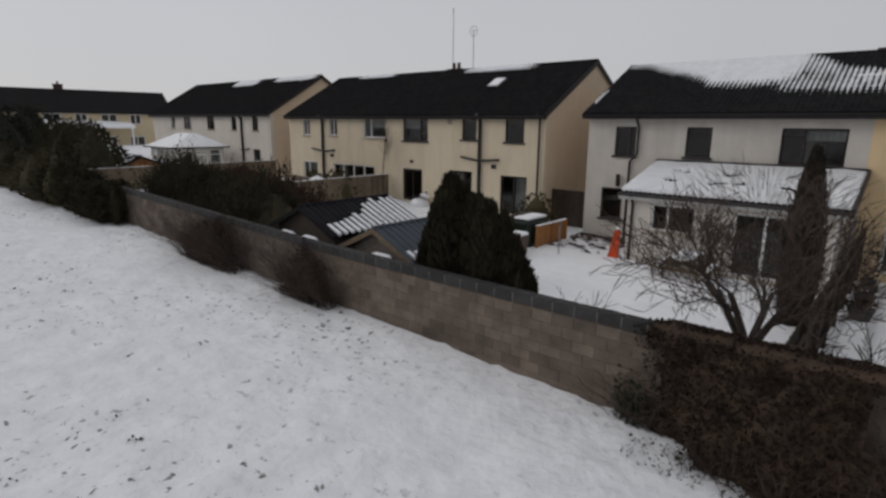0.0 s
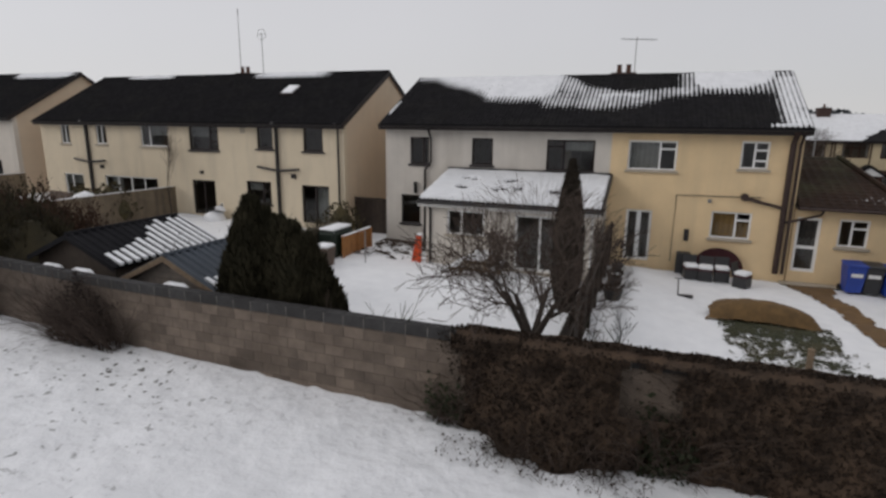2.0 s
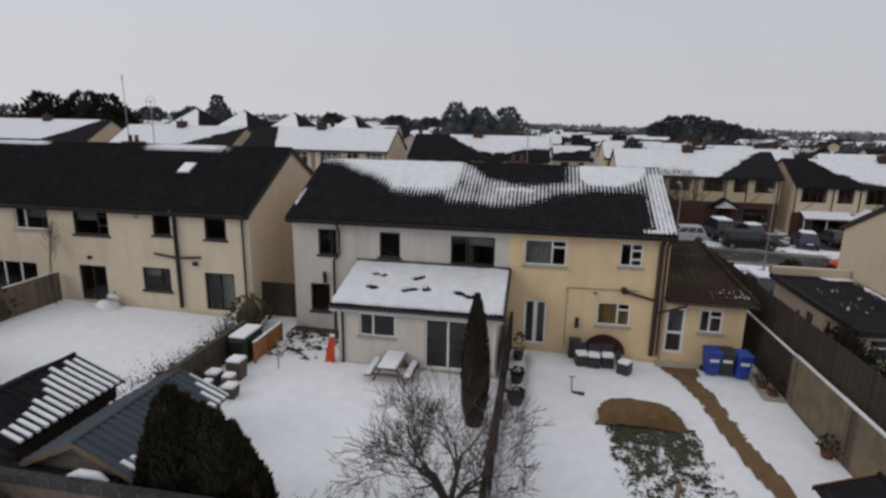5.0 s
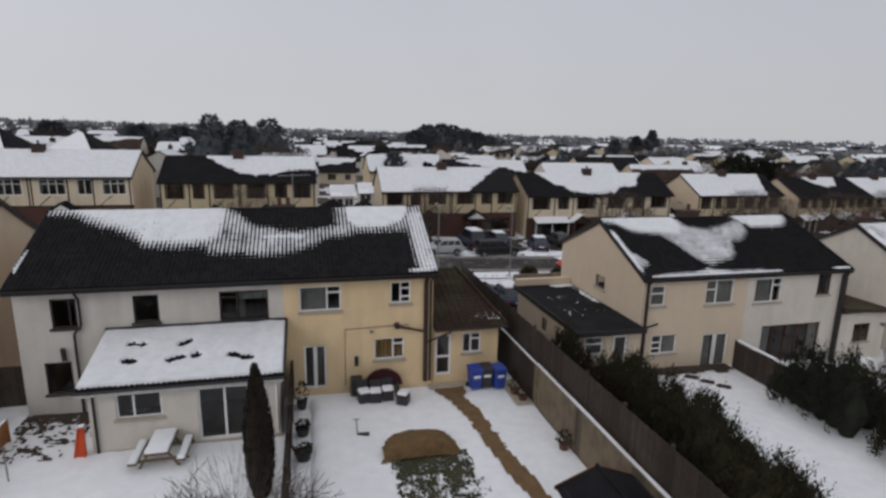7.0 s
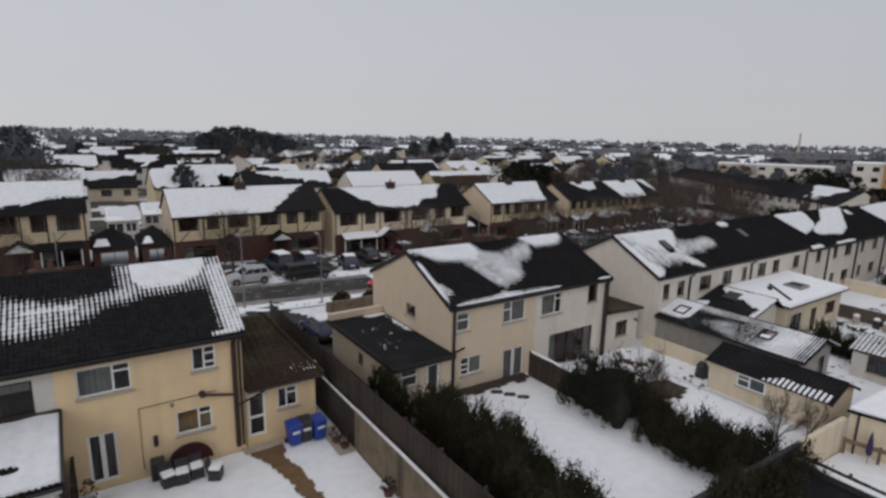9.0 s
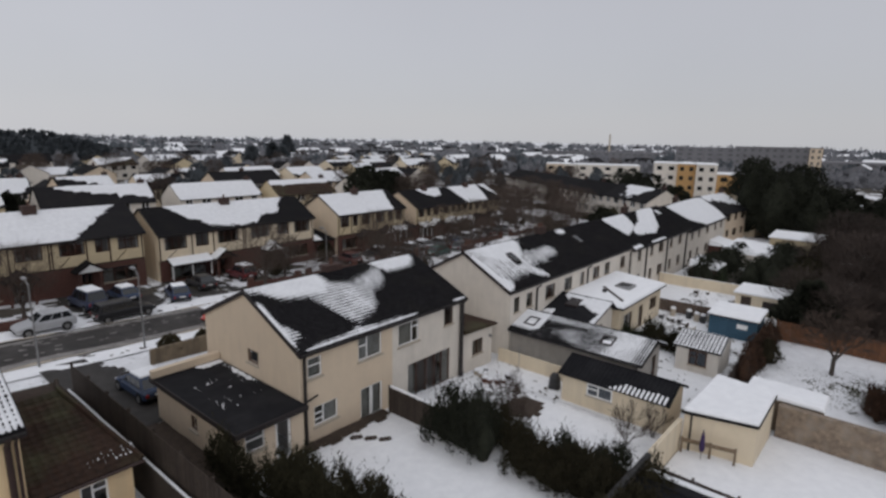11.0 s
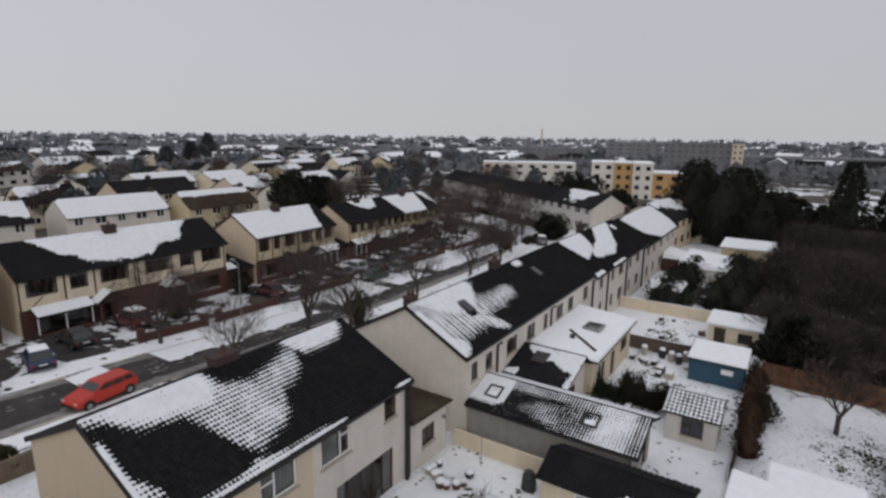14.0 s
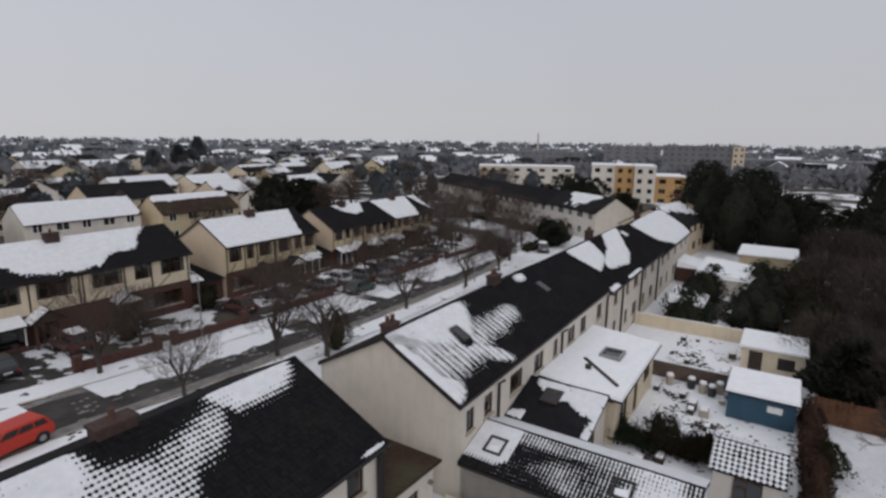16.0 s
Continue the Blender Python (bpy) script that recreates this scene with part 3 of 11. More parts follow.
def blob(u, v, u0, u1, v0, v1, s=0.04, t=0.06):
    return smooth(u0 - s, u0 + s, u) * (1 - smooth(u1 - s, u1 + s, u)) * smooth(v0 - t, v0 + t, v) * (1 - smooth(v1 - t, v1 + t, v))


def drift(us, lo, hi, peak, s=0.06, e=0.02):
    """Snow lying between two lines drawn across a roof, thinning out towards both and at its ends."""
    def d(u, v):
        a, b = float(np.interp(u, us, lo)), float(np.interp(u, us, hi)) if isinstance(hi, (list, tuple)) else hi
        return peak * smooth(us[0] - e, us[0] + e, u) * (1 - smooth(us[-1] - e, us[-1] + e, u)) * smooth(a - s, a + s, v) * (1 - smooth(b - s, b + s, v))
    return d


def drifts(*parts):
    """The thickest of several patches of snow."""
    return lambda u, v: max(p(u, v) for p in parts)


def melt_sheet(s, dens, seed, tw=TW, te=TE, thick=0.045, soft=0.2, flat=0.0, au=0.26, av=0.13):
    """Half-melted snow as a sheet that dips below the tiles where it has gone: first from the crests and the noses,
    last from the troughs. flat: cell size of a smooth roof with no tile relief."""
    cols, rows = max(2, round(s.length / (flat or tw))), max(2, round(s.run / (flat or te)))
    k = 1 if flat else 4
    nx, ny = cols * k, rows * k
    mb = MB()
    ids, deep = {}, []
    vals = []
    for j in range(ny + 1):
        for i in range(nx + 1):
            u, v = i / nx, j / ny
            a, b = u * s.length, v * s.run
            d = dens(u, v)
            d += soft * smooth(-0.02, 0.25, d) * (0.8 * noise.noise(Vector((a * 0.8, b * 0.8, seed))) + 0.5 * noise.noise(Vector((a * 2.6, b * 2.6, seed + 5))))
            if flat:
                d += soft * (1.0 if flat < 0.2 else 0.6) * noise.noise(Vector((a * 6.5, b * 6.5, seed + 7)))
                m, base = d - 0.5, 0.0
            else:
                fu, fv = (i % 4) / 4, (j % 4) / 4
                m = d - (0.52 + au * math.cos(2 * math.pi * (fu - 0.25)) + av * math.cos(2 * math.pi * fv) + 0.16 * noise.noise(Vector((a * 6.1, b * 6.1, seed + 9))))
                base = TILE_H[i % 4] + 0.022 * (1 - fv)
            if m > 0 and not flat:
                k_ = min(1.0, m / 0.4)
                base = base * (1 - k_) + 0.052 * k_
            h = base + 0.010 + (thick * min(1.0, m / 0.3) * (0.8 + 0.4 * noise.noise(Vector((a * 1.7, b * 1.7, seed)))) if m > 0 else max(-0.06, m * 0.5))
            if i in (0, nx) or j in (0, ny):
                h = min(h, base - 0.005)
            vals.append((m, a, b, h))
    for j in range(ny):
        for i in range(nx):
            q = [j * (nx + 1) + i, j * (nx + 1) + i + 1, (j + 1) * (nx + 1) + i + 1, (j + 1) * (nx + 1) + i]
            if max(vals[p][0] for p in q) < -0.01:
                continue
            f = []
            for p in q:
                if p not in ids:
                    ids[p] = len(mb.v)
                    mb.v.append(tuple(s.at(*vals[p][1:])))
                f.append(ids[p])
            mb.f.append(tuple(f))
    return mb


def roof_snow(s, dens, seed, label, tw=TW, te=TE, thick=0.045, soft=0.2, flat=0.0, au=0.26, av=0.13):
    mb = melt_sheet(s, dens, seed, tw, te, thick, soft, flat, au, av)
    if not mb.f:
        return None
    return solid("roof_snow", mb, ROOF_SNOW, label, "snow", kind="stuff", smooth=True)


def snow_above(us, vs, slope=3.4):
    """Snow above a line drawn across the roof."""
    return lambda u, v: min(1.2, max(-0.3, 0.5 + slope * (v - float(np.interp(u, us, vs)))))


def gable_roof(h, x0, x1, y0, y1, ze, zr, material, oh=0.32, ov=0.14, tiled=True, fascia=FASCIA, gutter=PIPE, axis="x", skip=None, yr=None):
    """A pitched roof with its ridge along x; returns the southern slope and the northern one."""
    ym = (y0 + y1) / 2 if yr is None else yr
    k = (zr - ze) / (ym - y0)
    k2 = (zr - ze) / (y1 - ym)
    ya, yb = y0 - oh, y1 + oh
    za, zb = ze - k * oh, ze - k2 * oh
    t = 0.11
    mb = MB()
    mb.extrude([(ya, za - t), (ym, zr - t), (yb, zb - t), (yb, zb), (ym, zr), (ya, za)], "x", x0 - ov, x1 + ov)
    r = part("roof", mb, material, h)
    part("fascia", MB().box(x0 - ov, x1 + ov, ya - 0.025, ya + 0.005, za - 0.22, za - 0.03), fascia, r)
    part("fascia", MB().box(x0 - ov, x1 + ov, yb - 0.005, yb + 0.025, zb - 0.22, zb - 0.03), fascia, r)
    for xx in (x0 - ov - 0.028, x1 + ov + 0.003):
        b = MB()
        b.extrude([(ya, za - 0.22), (ym, zr - 0.22), (yb, zb - 0.22), (yb, zb + 0.03), (ym, zr + 0.03), (ya, za + 0.03)], "x", xx, xx + 0.025)
        part("bargeboard", b, fascia, r)
    sf = MB().box(x0 - ov, x1 + ov, ya, y0, za - 0.2, za - 0.17)
    part("soffit", sf, FASCIA_W if fascia is FASCIA_W else fascia, r)
    if gutter:
        g = MB()
        prof = [(ya - 0.03 - 0.06 + 0.06 * math.cos(w), za - 0.03 + 0.06 * math.sin(w)) for w in [math.pi + math.pi * i / 6 for i in range(7)]]
        inner = [(ya - 0.09 + 0.045 * math.cos(w), za - 0.03 + 0.045 * math.sin(w)) for w in [2 * math.pi - math.pi * i / 6 for i in range(7)]]
        g.extrude(prof + inner, "x", x0 - ov, x1 + ov)
        part("gutter", g, gutter, r)
    s = Slope((x0 - ov, ya, za), (1, 0, 0), (0, ym - ya, zr - za), x1 - x0 + 2 * ov, math.hypot(ym - ya, zr - za))
    s2 = Slope((x0 - ov, yb, zb), (1, 0, 0), (0, ym - yb, zr - zb), x1 - x0 + 2 * ov, math.hypot(ym - yb, zr - zb))
    if tiled:
        tiles(s, material, r, skip=skip)
        n = int((x1 - x0 + 2 * ov) / 0.45)
        rt = MB()
        for i in range(n):
            a = x0 - ov + (x1 - x0 + 2 * ov) * i / n
            b = x0 - ov + (x1 - x0 + 2 * ov) * (i + 1) / n - 0.012
            rt.extrude([(ym + 0.13 * math.cos(w), zr - 0.03 + 0.10 * math.sin(w)) for w in [math.pi * q / 5 for q in range(6)]], "x", a, b)
        part("ridge_tile", rt, material, r)
    return r, s, s2


def house(name, label, x0, x1, y0, y1, zg, ze, zr, south, openings, plain, roof=TILE, group="", category="house", west=(), east=(), gable=None, tiled=True, fascia=FASCIA, gutter=PIPE, floors=True, skip=None, th=0.28, mid=True, ov=0.14, oh=0.32):
    """A gabled house. south: (x from, x to, material) runs of its southern wall; openings: dicts for windows and doors there."""
    h = thing(name, (x0 + x1) / 2, (y0 + y1) / 2, zg, label, category, group)
    zb = zg - 0.9
    put = facing_south(y0)
    for a, b, m_ in south:
        mb = MB()
        hs = [(o["u"][0], o["u"][1], o["v"][0], o["v"][1]) for o in openings if a <= (o["u"][0] + o["u"][1]) / 2 < b]
        facade(mb, put, a, b, zb, ze - 0.02, hs, th)
        part("wall", mb, m_, h)
    mb = MB()
    facade(mb, facing_north(y1), x0, x1, zb, ze - 0.02, [], th)
    part("wall", mb, plain, h)
    ym = (y0 + y1) / 2
    for put_g, holes, xx, dx in ((facing_west(x0), west, x0, 1), (facing_east(x1), east, x1, -1)):
        mb = MB()
        facade(mb, put_g, y0 + th, y1 - th, zb, ze - 0.02, [(o["u"][0], o["u"][1], o["v"][0], o["v"][1]) for o in holes], th)
        k = (zr - ze) / (ym - y0)
        lo, hi = ze - 0.02, zr - 0.12
        mb.extrude([(y0 + 0.06, lo), (y1 - 0.06, lo), (ym, hi)], "x", xx, xx + dx * th)
        part("gable_wall", mb, gable or plain, h)
        for o in holes:
            window(h, put_g, *o["u"], *o["v"], o.get("frame", FRAME_B), o.get("bars", ()), o.get("rails", ()), o.get("sill", SILL), o.get("curtain"))
    for o in openings:
        window(h, put, *o["u"], *o["v"], o.get("frame", UPVC), o.get("bars", ()), o.get("rails", ()), o.get("sill", SILL), o.get("curtain"), o.get("name", "window"), fw=o.get("fw", 0.07))
    if floors:
        fl = MB().box(x0 + th, x1 - th, y0 + th, y1 - th, zg - 0.05, zg + 0.08)
        fl.box(x0 + th, x1 - th, y0 + th, y1 - th, (zg + ze) / 2 - 0.12, (zg + ze) / 2 + 0.05)
        fl.box(x0 + th, x1 - th, y0 + 3.6, y0 + 3.72, zg + 0.08, ze - 0.3)
        fl.box(x0 + th, x1 - th, y0 + th, y1 - th, ze - 0.1, ze - 0.03)
        part("inner_floor", fl, INNER, h)
    if mid:
        for xm in (x0 + (x1 - x0) / 2,):
            pw = MB().box(xm - 0.1, xm + 0.1, y0 + th, y1 - th, zg, ze)
            part("party_wall", pw, INNER, h)
    r, s, s2 = gable_roof(h, x0, x1, y0, y1, ze, zr, roof, tiled=tiled, fascia=fascia, gutter=gutter, skip=skip, ov=ov, oh=oh)
    return h, r, s, s2


def pipe(parent, pts, r=0.055, material=PIPE, name="downpipe"):
    return part(name, MB().tube(pts, r, 8), material, parent, smooth=False)


def chimney(parent, x, y, z0, z1, w=1.0, d=0.5, material=STACK, pots=2):
    mb = MB().box(x - w / 2, x + w / 2, y - d / 2, y + d / 2, z0, z1 - 0.12)
    mb.box(x - w / 2 - 0.05, x + w / 2 + 0.05, y - d / 2 - 0.05, y + d / 2 + 0.05, z1 - 0.12, z1)
    c = part("chimney", mb, material, parent)
    for i in range(pots):
        px = x + (i - (pots - 1) / 2) * 0.4
        part("chimney_pot", MB().tube([(px, y, z1), (px, y, z1 + 0.08), (px, y, z1 + 0.32), (px, y, z1 + 0.36)], [0.13, 0.11, 0.10, 0.12], 8), POT, c)
    return c


def aerial(x, y, z0, z1, way=0, label="thin metal television aerial on a roof"):
    a = thing("aerial", x, y, z0, label, "aerial")
    part("mast", MB().tube([(x, y, z0), (x, y, z1)], 0.022, 6), METAL, a)
    c, s = math.cos(way), math.sin(way)
    bo = part("boom", MB().tube([(x - 0.7 * c, y - 0.7 * s, z1 - 0.1), (x + 0.9 * c, y + 0.9 * s, z1 - 0.1)], 0.014, 5), METAL, a)
    for i in range(8):
        q = -0.65 + i * 0.2
        part("rod", MB().tube([(x + q * c - 0.28 * s, y + q * s + 0.28 * c, z1 - 0.1), (x + q * c + 0.28 * s, y + q * s - 0.28 * c, z1 - 0.1)], 0.008, 4), METAL, bo)
    return a


# ---- the row of houses by the field ----
def win(u0, u1, v0, v1, **k):
    return dict(u=(u0, u1), v=(v0, v1), **k)


NET = [(0.03, 0.97, 0.05, 0.97, CURTAIN)]
HALF = [(0.0, 1.0, 0.5, 1, CURTAIN)]

# house B: grey half and cream half
B_OPEN = [
    win(-10.0, -9.1, 3.79, 4.98, frame=FRAME_D, sill=SILL_D, bars=(0.7,)),
    win(-7.12, -6.18, 3.85, 4.98, frame=FRAME_D, sill=SILL_D),
    win(-3.91, -1.99, 3.73, 4.98, frame=FRAME_D, sill=SILL_D, bars=(0.36,), rails=((0.78, 0, 0.36),), curtain=[(0.36, 1, 0.66, 1, CURTAIN)]),
    win(-0.74, 1.02, 3.9, 5.02, bars=(0.66,), rails=((0.72, 0.66, 1),), curtain=[(0, 0.64, 0.02, 1, CURTAIN)]),
    win(3.16, 4.08, 4.06, 5.06, bars=(0.5,), rails=((0.68, 0.5, 1), (0.3, 0.5, 1))),
    win(-0.62, 0.34, 0.33, 2.34, name="french_door", bars=(0.46, 0.54), sill=None, curtain=[(0.05, 0.45, 0, 1, INNER), (0.55, 0.95, 0, 1, INNER)], fw=0.09),
    win(2.43, 3.8, 1.44, 2.46, bars=(0.62,), rails=((0.7, 0.62, 1),), curtain=[(0.02, 0.6, 0.05, 0.98, BLIND), (0.64, 0.98, 0.05, 0.6, BLIND)]),
    win(-10.45, -9.5, 1.08, 2.4, frame=FRAME_D, sill=SILL_D),
]
HB, RB, SB, _ = house("semi_detached_house", "pair of houses, one half grey, one cream, dark tiled roof", -11.22, 5.1, 22.5, 30.9, 0.0, 5.71, 7.79,
                      [(-11.22, -1.38, GREY_R), (-1.38, 5.1, CREAM)], B_OPEN, GREY_R, group="houses by the field", gable=BEIGE, ov=0.12, oh=0.42)
chimney(HB, -1.4, 27.0, 7.3, 7.92, 1.0, 0.5)
pipe(HB, [(-8.98, 22.0, 5.4), (-8.98, 22.4, 4.95), (-8.98, 22.4, 3.9), (-9.25, 22.4, 3.55), (-9.25, 22.4, 0.1)])
pipe(HB, [(4.75, 22.0, 5.4), (4.75, 22.38, 5.0), (4.75, 22.38, 0.3)], 0.10, PIPE_B, "soil_pipe")
pipe(HB, [(4.98, 22.0, 5.4), (4.98, 22.4, 5.0), (4.98, 22.4, 0.3)], 0.05, PIPE_B)
pipe(HB, [(4.7, 22.38, 2.72), (3.6, 22.38, 2.98), (3.45, 22.38, 2.98)], 0.06, PIPE_B, "waste_pipe")
pipe(HB, [(3.45, 22.3, 3.05), (3.45, 22.5, 3.05)], 0.14, PIPE_B, "waste_hopper")
pipe(HB, [(4.85, 22.38, 2.2), (5.9, 22.36, 2.55), (6.0, 22.36, 2.75)], 0.045, PIPE_B, "waste_pipe")
pipe(HB, [(-9.7, 22.4, 2.5), (-9.7, 22.36, 3.0)], 0.09, PIPE, "vent_pipe")
cable = MB().tube([(1.15, 22.47, 0.4), (1.15, 22.47, 3.0), (4.0, 22.47, 3.05)], 0.018, 5)
part("cable", cable, WOOD_G, HB)
part("vent_grille", MB().box(1.55, 1.72, 22.44, 22.51, 1.25, 1.7), PIPE, HB)
part("wall_light", MB().box(2.25, 2.37, 22.38, 22.51, 2.78, 2.9), METAL, HB)


snow_b = drifts(
    drift((-0.05, 0.07, 0.15, 0.23, 0.26, 0.34, 0.42, 0.45), (1.0, 0.92, 0.76, 0.62, 0.50, 0.45, 0.49, 0.54), 1.3, 0.95, 0.14, 0.03),
    drift((0.40, 0.43, 0.52, 0.60, 0.66, 0.72, 0.80), (0.42, 0.33, 0.30, 0.28, 0.36, 0.48, 0.58), (1.1, 1.1, 0.76, 0.67, 0.66, 0.68, 0.9), 0.52, 0.10),
    drift((0.54, 0.58, 0.64, 0.68), (0.50, 0.50, 0.50, 0.53), (0.63, 0.61, 0.61, 0.61), 0.85, 0.08, 0.05),
    drift((0.775, 0.80, 0.87, 0.93, 0.965), (0.74, 0.66, 0.64, 0.72, 0.88), 1.3, 1.05, 0.11),
    drift((0.74, 0.78, 0.90, 1.1), (0.70, 0.59, 0.57, 0.56), 1.3, 0.52, 0.10),
    drift((0.948, 1.1), (0.03, 0.03), 0.9, 0.72, 0.02, 0.02),
    drift((0.925, 0.99), (0.02, 0.02), 0.06, 1.0, 0.02),
    drift((-0.1, 0.012), (0.18, 0.18), 0.46, 0.75, 0.06, 0.01))


roof_snow(SB, snow_b, 11, "half-melted snow in patches on dark roof tiles")

# rear extension of the grey half
ext = thing("rear_extension", -4.7, 20.9, 0, "single-storey off-white extension with a snow-covered lean-to roof", "extension")
mb = MB()
holes = [(-7.03, -5.53, 1.38, 2.34), (-4.36, -2.58, 0.24, 2.32)]
facade(mb, facing_south(19.28), -7.88, -1.5, -0.4, 2.6, holes, 0.25)
part("wall", mb, WHITE_R, ext)
for put_, xx in ((facing_west(-7.88), 0), (facing_east(-1.5), 0)):
    mb = MB()
    facade(mb, put_, 19.53, 22.5, -0.4, 2.6, [], 0.25)
    part("wall", mb, WHITE_R, ext)
for xx in (-7.88, -1.75):
    part("wall", MB().extrude([(19.4, 2.6), (22.5, 2.6), (22.5, 3.42)], "x", xx, xx + 0.25), WHITE_R, ext)
window(ext, facing_south(19.28), -7.03, -5.53, 1.38, 2.34, UPVC, (0.38,), (), SILL)
window(ext, facing_south(19.28), -4.36, -2.58, 0.24, 2.32, UPVC, (0.52,), (), None, name="patio_door", fw=0.08)
part("inner_floor", MB().box(-7.6, -1.75, 19.6, 22.5, -0.1, 0.18), INNER, ext)
part("plinth", MB().box(-7.9, -1.48, 19.25, 19.279, -0.4, 0.2), SILL, ext)
z_e = 2.66
lean = MB().extrude([(19.05, z_e - 0.12), (22.49, 3.44), (22.49, 3.56), (19.05, z_e)], "x", -8.15, -1.32)
ext_roof = part("roof", lean, TILE, ext)
S_EXT = Slope((-8.15, 19.05, z_e), (1, 0, 0), (0, 22.45 - 19.05, 3.55 - z_e), 6.83, math.hypot(3.4, 3.55 - z_e))
tiles(S_EXT, TILE, ext_roof)
part("flashing", MB().box(-8.15, -1.3, 22.38, 22.49, 3.56, 3.72), PIPE, ext_roof)
part("verge_trim", MB().extrude([(19.05, z_e - 0.15), (22.49, 3.42), (22.49, 3.68), (19.05, z_e + 0.1)], "x", -1.32, -1.24), PIPE, ext_roof)
part("fascia", MB().box(-8.15, -1.32, 19.0, 19.05, z_e - 0.22, z_e - 0.04), FASCIA_W, ext_roof)
part("gutter", MB().tube([(-8.15, 18.95, z_e - 0.04), (-1.3, 18.95, z_e - 0.04)], 0.055, 8), PIPE, ext_roof)
pipe(ext, [(-7.7, 18.97, z_e - 0.05), (-7.7, 19.23, z_e - 0.35), (-7.7, 19.23, 0.0)], 0.05)
pipe(ext, [(-1.6, 18.97, z_e - 0.05), (-1.6, 19.23, z_e - 0.35), (-1.6, 19.23, 0.3)], 0.04, UPVC)


def snow_ext(u, v):
    d = 1.25 * smooth(0.02, 0.06, v)
    for a, b in ((0.175, 0.70), (0.235, 0.69), (0.44, 0.65), (0.475, 0.70), (0.185, 0.41), (0.22, 0.385), (0.405, 0.38), (0.45, 0.41), (0.53, 0.43), (0.715, 0.40), (0.745, 0.38), (0.79, 0.32), (0.82, 0.33)):
        r = ((u - a) / 0.026) ** 2 + ((v - b) / 0.048) ** 2
        d -= 1.8 * math.exp(-r)
    return d


roof_snow(S_EXT, snow_ext, 12, "thick snow with bare tile patches on the lean-to roof", thick=0.09, au=0.14, av=0.14, soft=0.5)

# side garage of the cream half
gar = thing("side_garage", 6.65, 26, 0, "cream single-storey side annexe with a brown tiled roof", "garage")
mb = MB()
facade(mb, facing_south(22.55), 5.15, 8.3, -0.5, 2.75, [(5.25, 6.02, 0.42, 2.42), (6.55, 7.46, 1.43, 2.42)], 0.25)
part("wall", mb, CREAM, gar)
mb = MB()
facade(mb, facing_east(8.3), 22.8, 32.0, -0.5, 2.75, [], 0.25)
part("wall", mb, CREAM, gar)
mb = MB()
facade(mb, facing_north(32.2), 5.15, 8.3, -0.5, 2.75, [], 0.2)
part("wall", mb, CREAM, gar)
# the curtain is an added grey sheet that gives the door glass its tone
window(gar, facing_south(22.55), 5.25, 6.02, 0.42, 2.42, UPVC, (), (0.45,), None, [(0.1, 0.9, 0.04, 0.96, WOOD_G)], name="back_door", fw=0.1)
window(gar, facing_south(22.55), 6.55, 7.46, 1.43, 2.42, UPVC, (0.45,), ((0.68, 0.45, 1),), SILL)
part("inner_floor", MB().box(5.15, 8.05, 22.8, 32, -0.1, 0.15), INNER, gar)
mb = MB().hexa([(5.16, 22.2, 2.72), (8.55, 22.2, 2.72), (8.55, 32.4, 2.55), (5.16, 32.4, 2.75), (5.16, 22.2, 2.84), (8.55, 22.2, 2.84), (8.55, 32.4, 2.7), (5.16, 32.4, 2.87)])
part("roof_edge", mb, FASCIA, gar)
S_GAR = Slope((5.16, 22.15, 2.82), (1, 0, 0), (0, 4.9, 1.55), 3.4, math.hypot(4.9, 1.55))
mb = MB()
mb.poly((5.16, 22.15, 2.82), (8.56, 22.15, 2.82), (7.4, 27.0, 4.36), (5.16, 27.0, 4.36))
mb.poly((8.56, 22.15, 2.82), (8.56, 32.4, 2.7), (7.4, 27.3, 4.36), (7.4, 27.0, 4.36))
mb.poly((5.16, 32.4, 2.86), (8.56, 32.4, 2.7), (7.4, 27.3, 4.36), (5.16, 27.3, 4.36))
mb.poly((5.16, 27.0, 4.36), (7.4, 27.0, 4.36), (7.4, 27.3, 4.36), (5.16, 27.3, 4.36))
gr = part("roof", mb, TILE_B, gar)
cols_, rows_ = 11, 17
mb = MB()
tw_, te_ = 3.4 / cols_, S_GAR.run / rows_
for j in range(rows_):
    for i in range(cols_):
        if (i + 1) * tw_ > 3.4 - 1.16 * (j + 0.6) / rows_:
            continue
        n = len(mb.v)
        mb.v.extend(tuple(p) for p in tile_points(S_GAR, i, j, tw_, te_))
        mb.f.extend(tuple(n + k for k in f) for f in TILE_F)
ob = part("tiling", mb, TILE_B, gr)
ob["kind"] = "stuff"
part("hip_ridge", MB().tube([(8.56, 22.15, 2.9), (7.4, 27.0, 4.42), (7.4, 27.3, 4.42), (8.56, 32.4, 2.78)], 0.09, 6), TILE_B, gr)
part("gutter", MB().tube([(5.16, 22.08, 2.78), (8.6, 22.08, 2.78)], 0.055, 8), PIPE_B, gr)
roof_snow(S_GAR, lambda u, v: 0.30 * blob(u, v, 0.5, 1.0, 0.08, 0.22, 0.12, 0.05), 13, "scraps of snow on a brown tiled roof", thick=0.04)

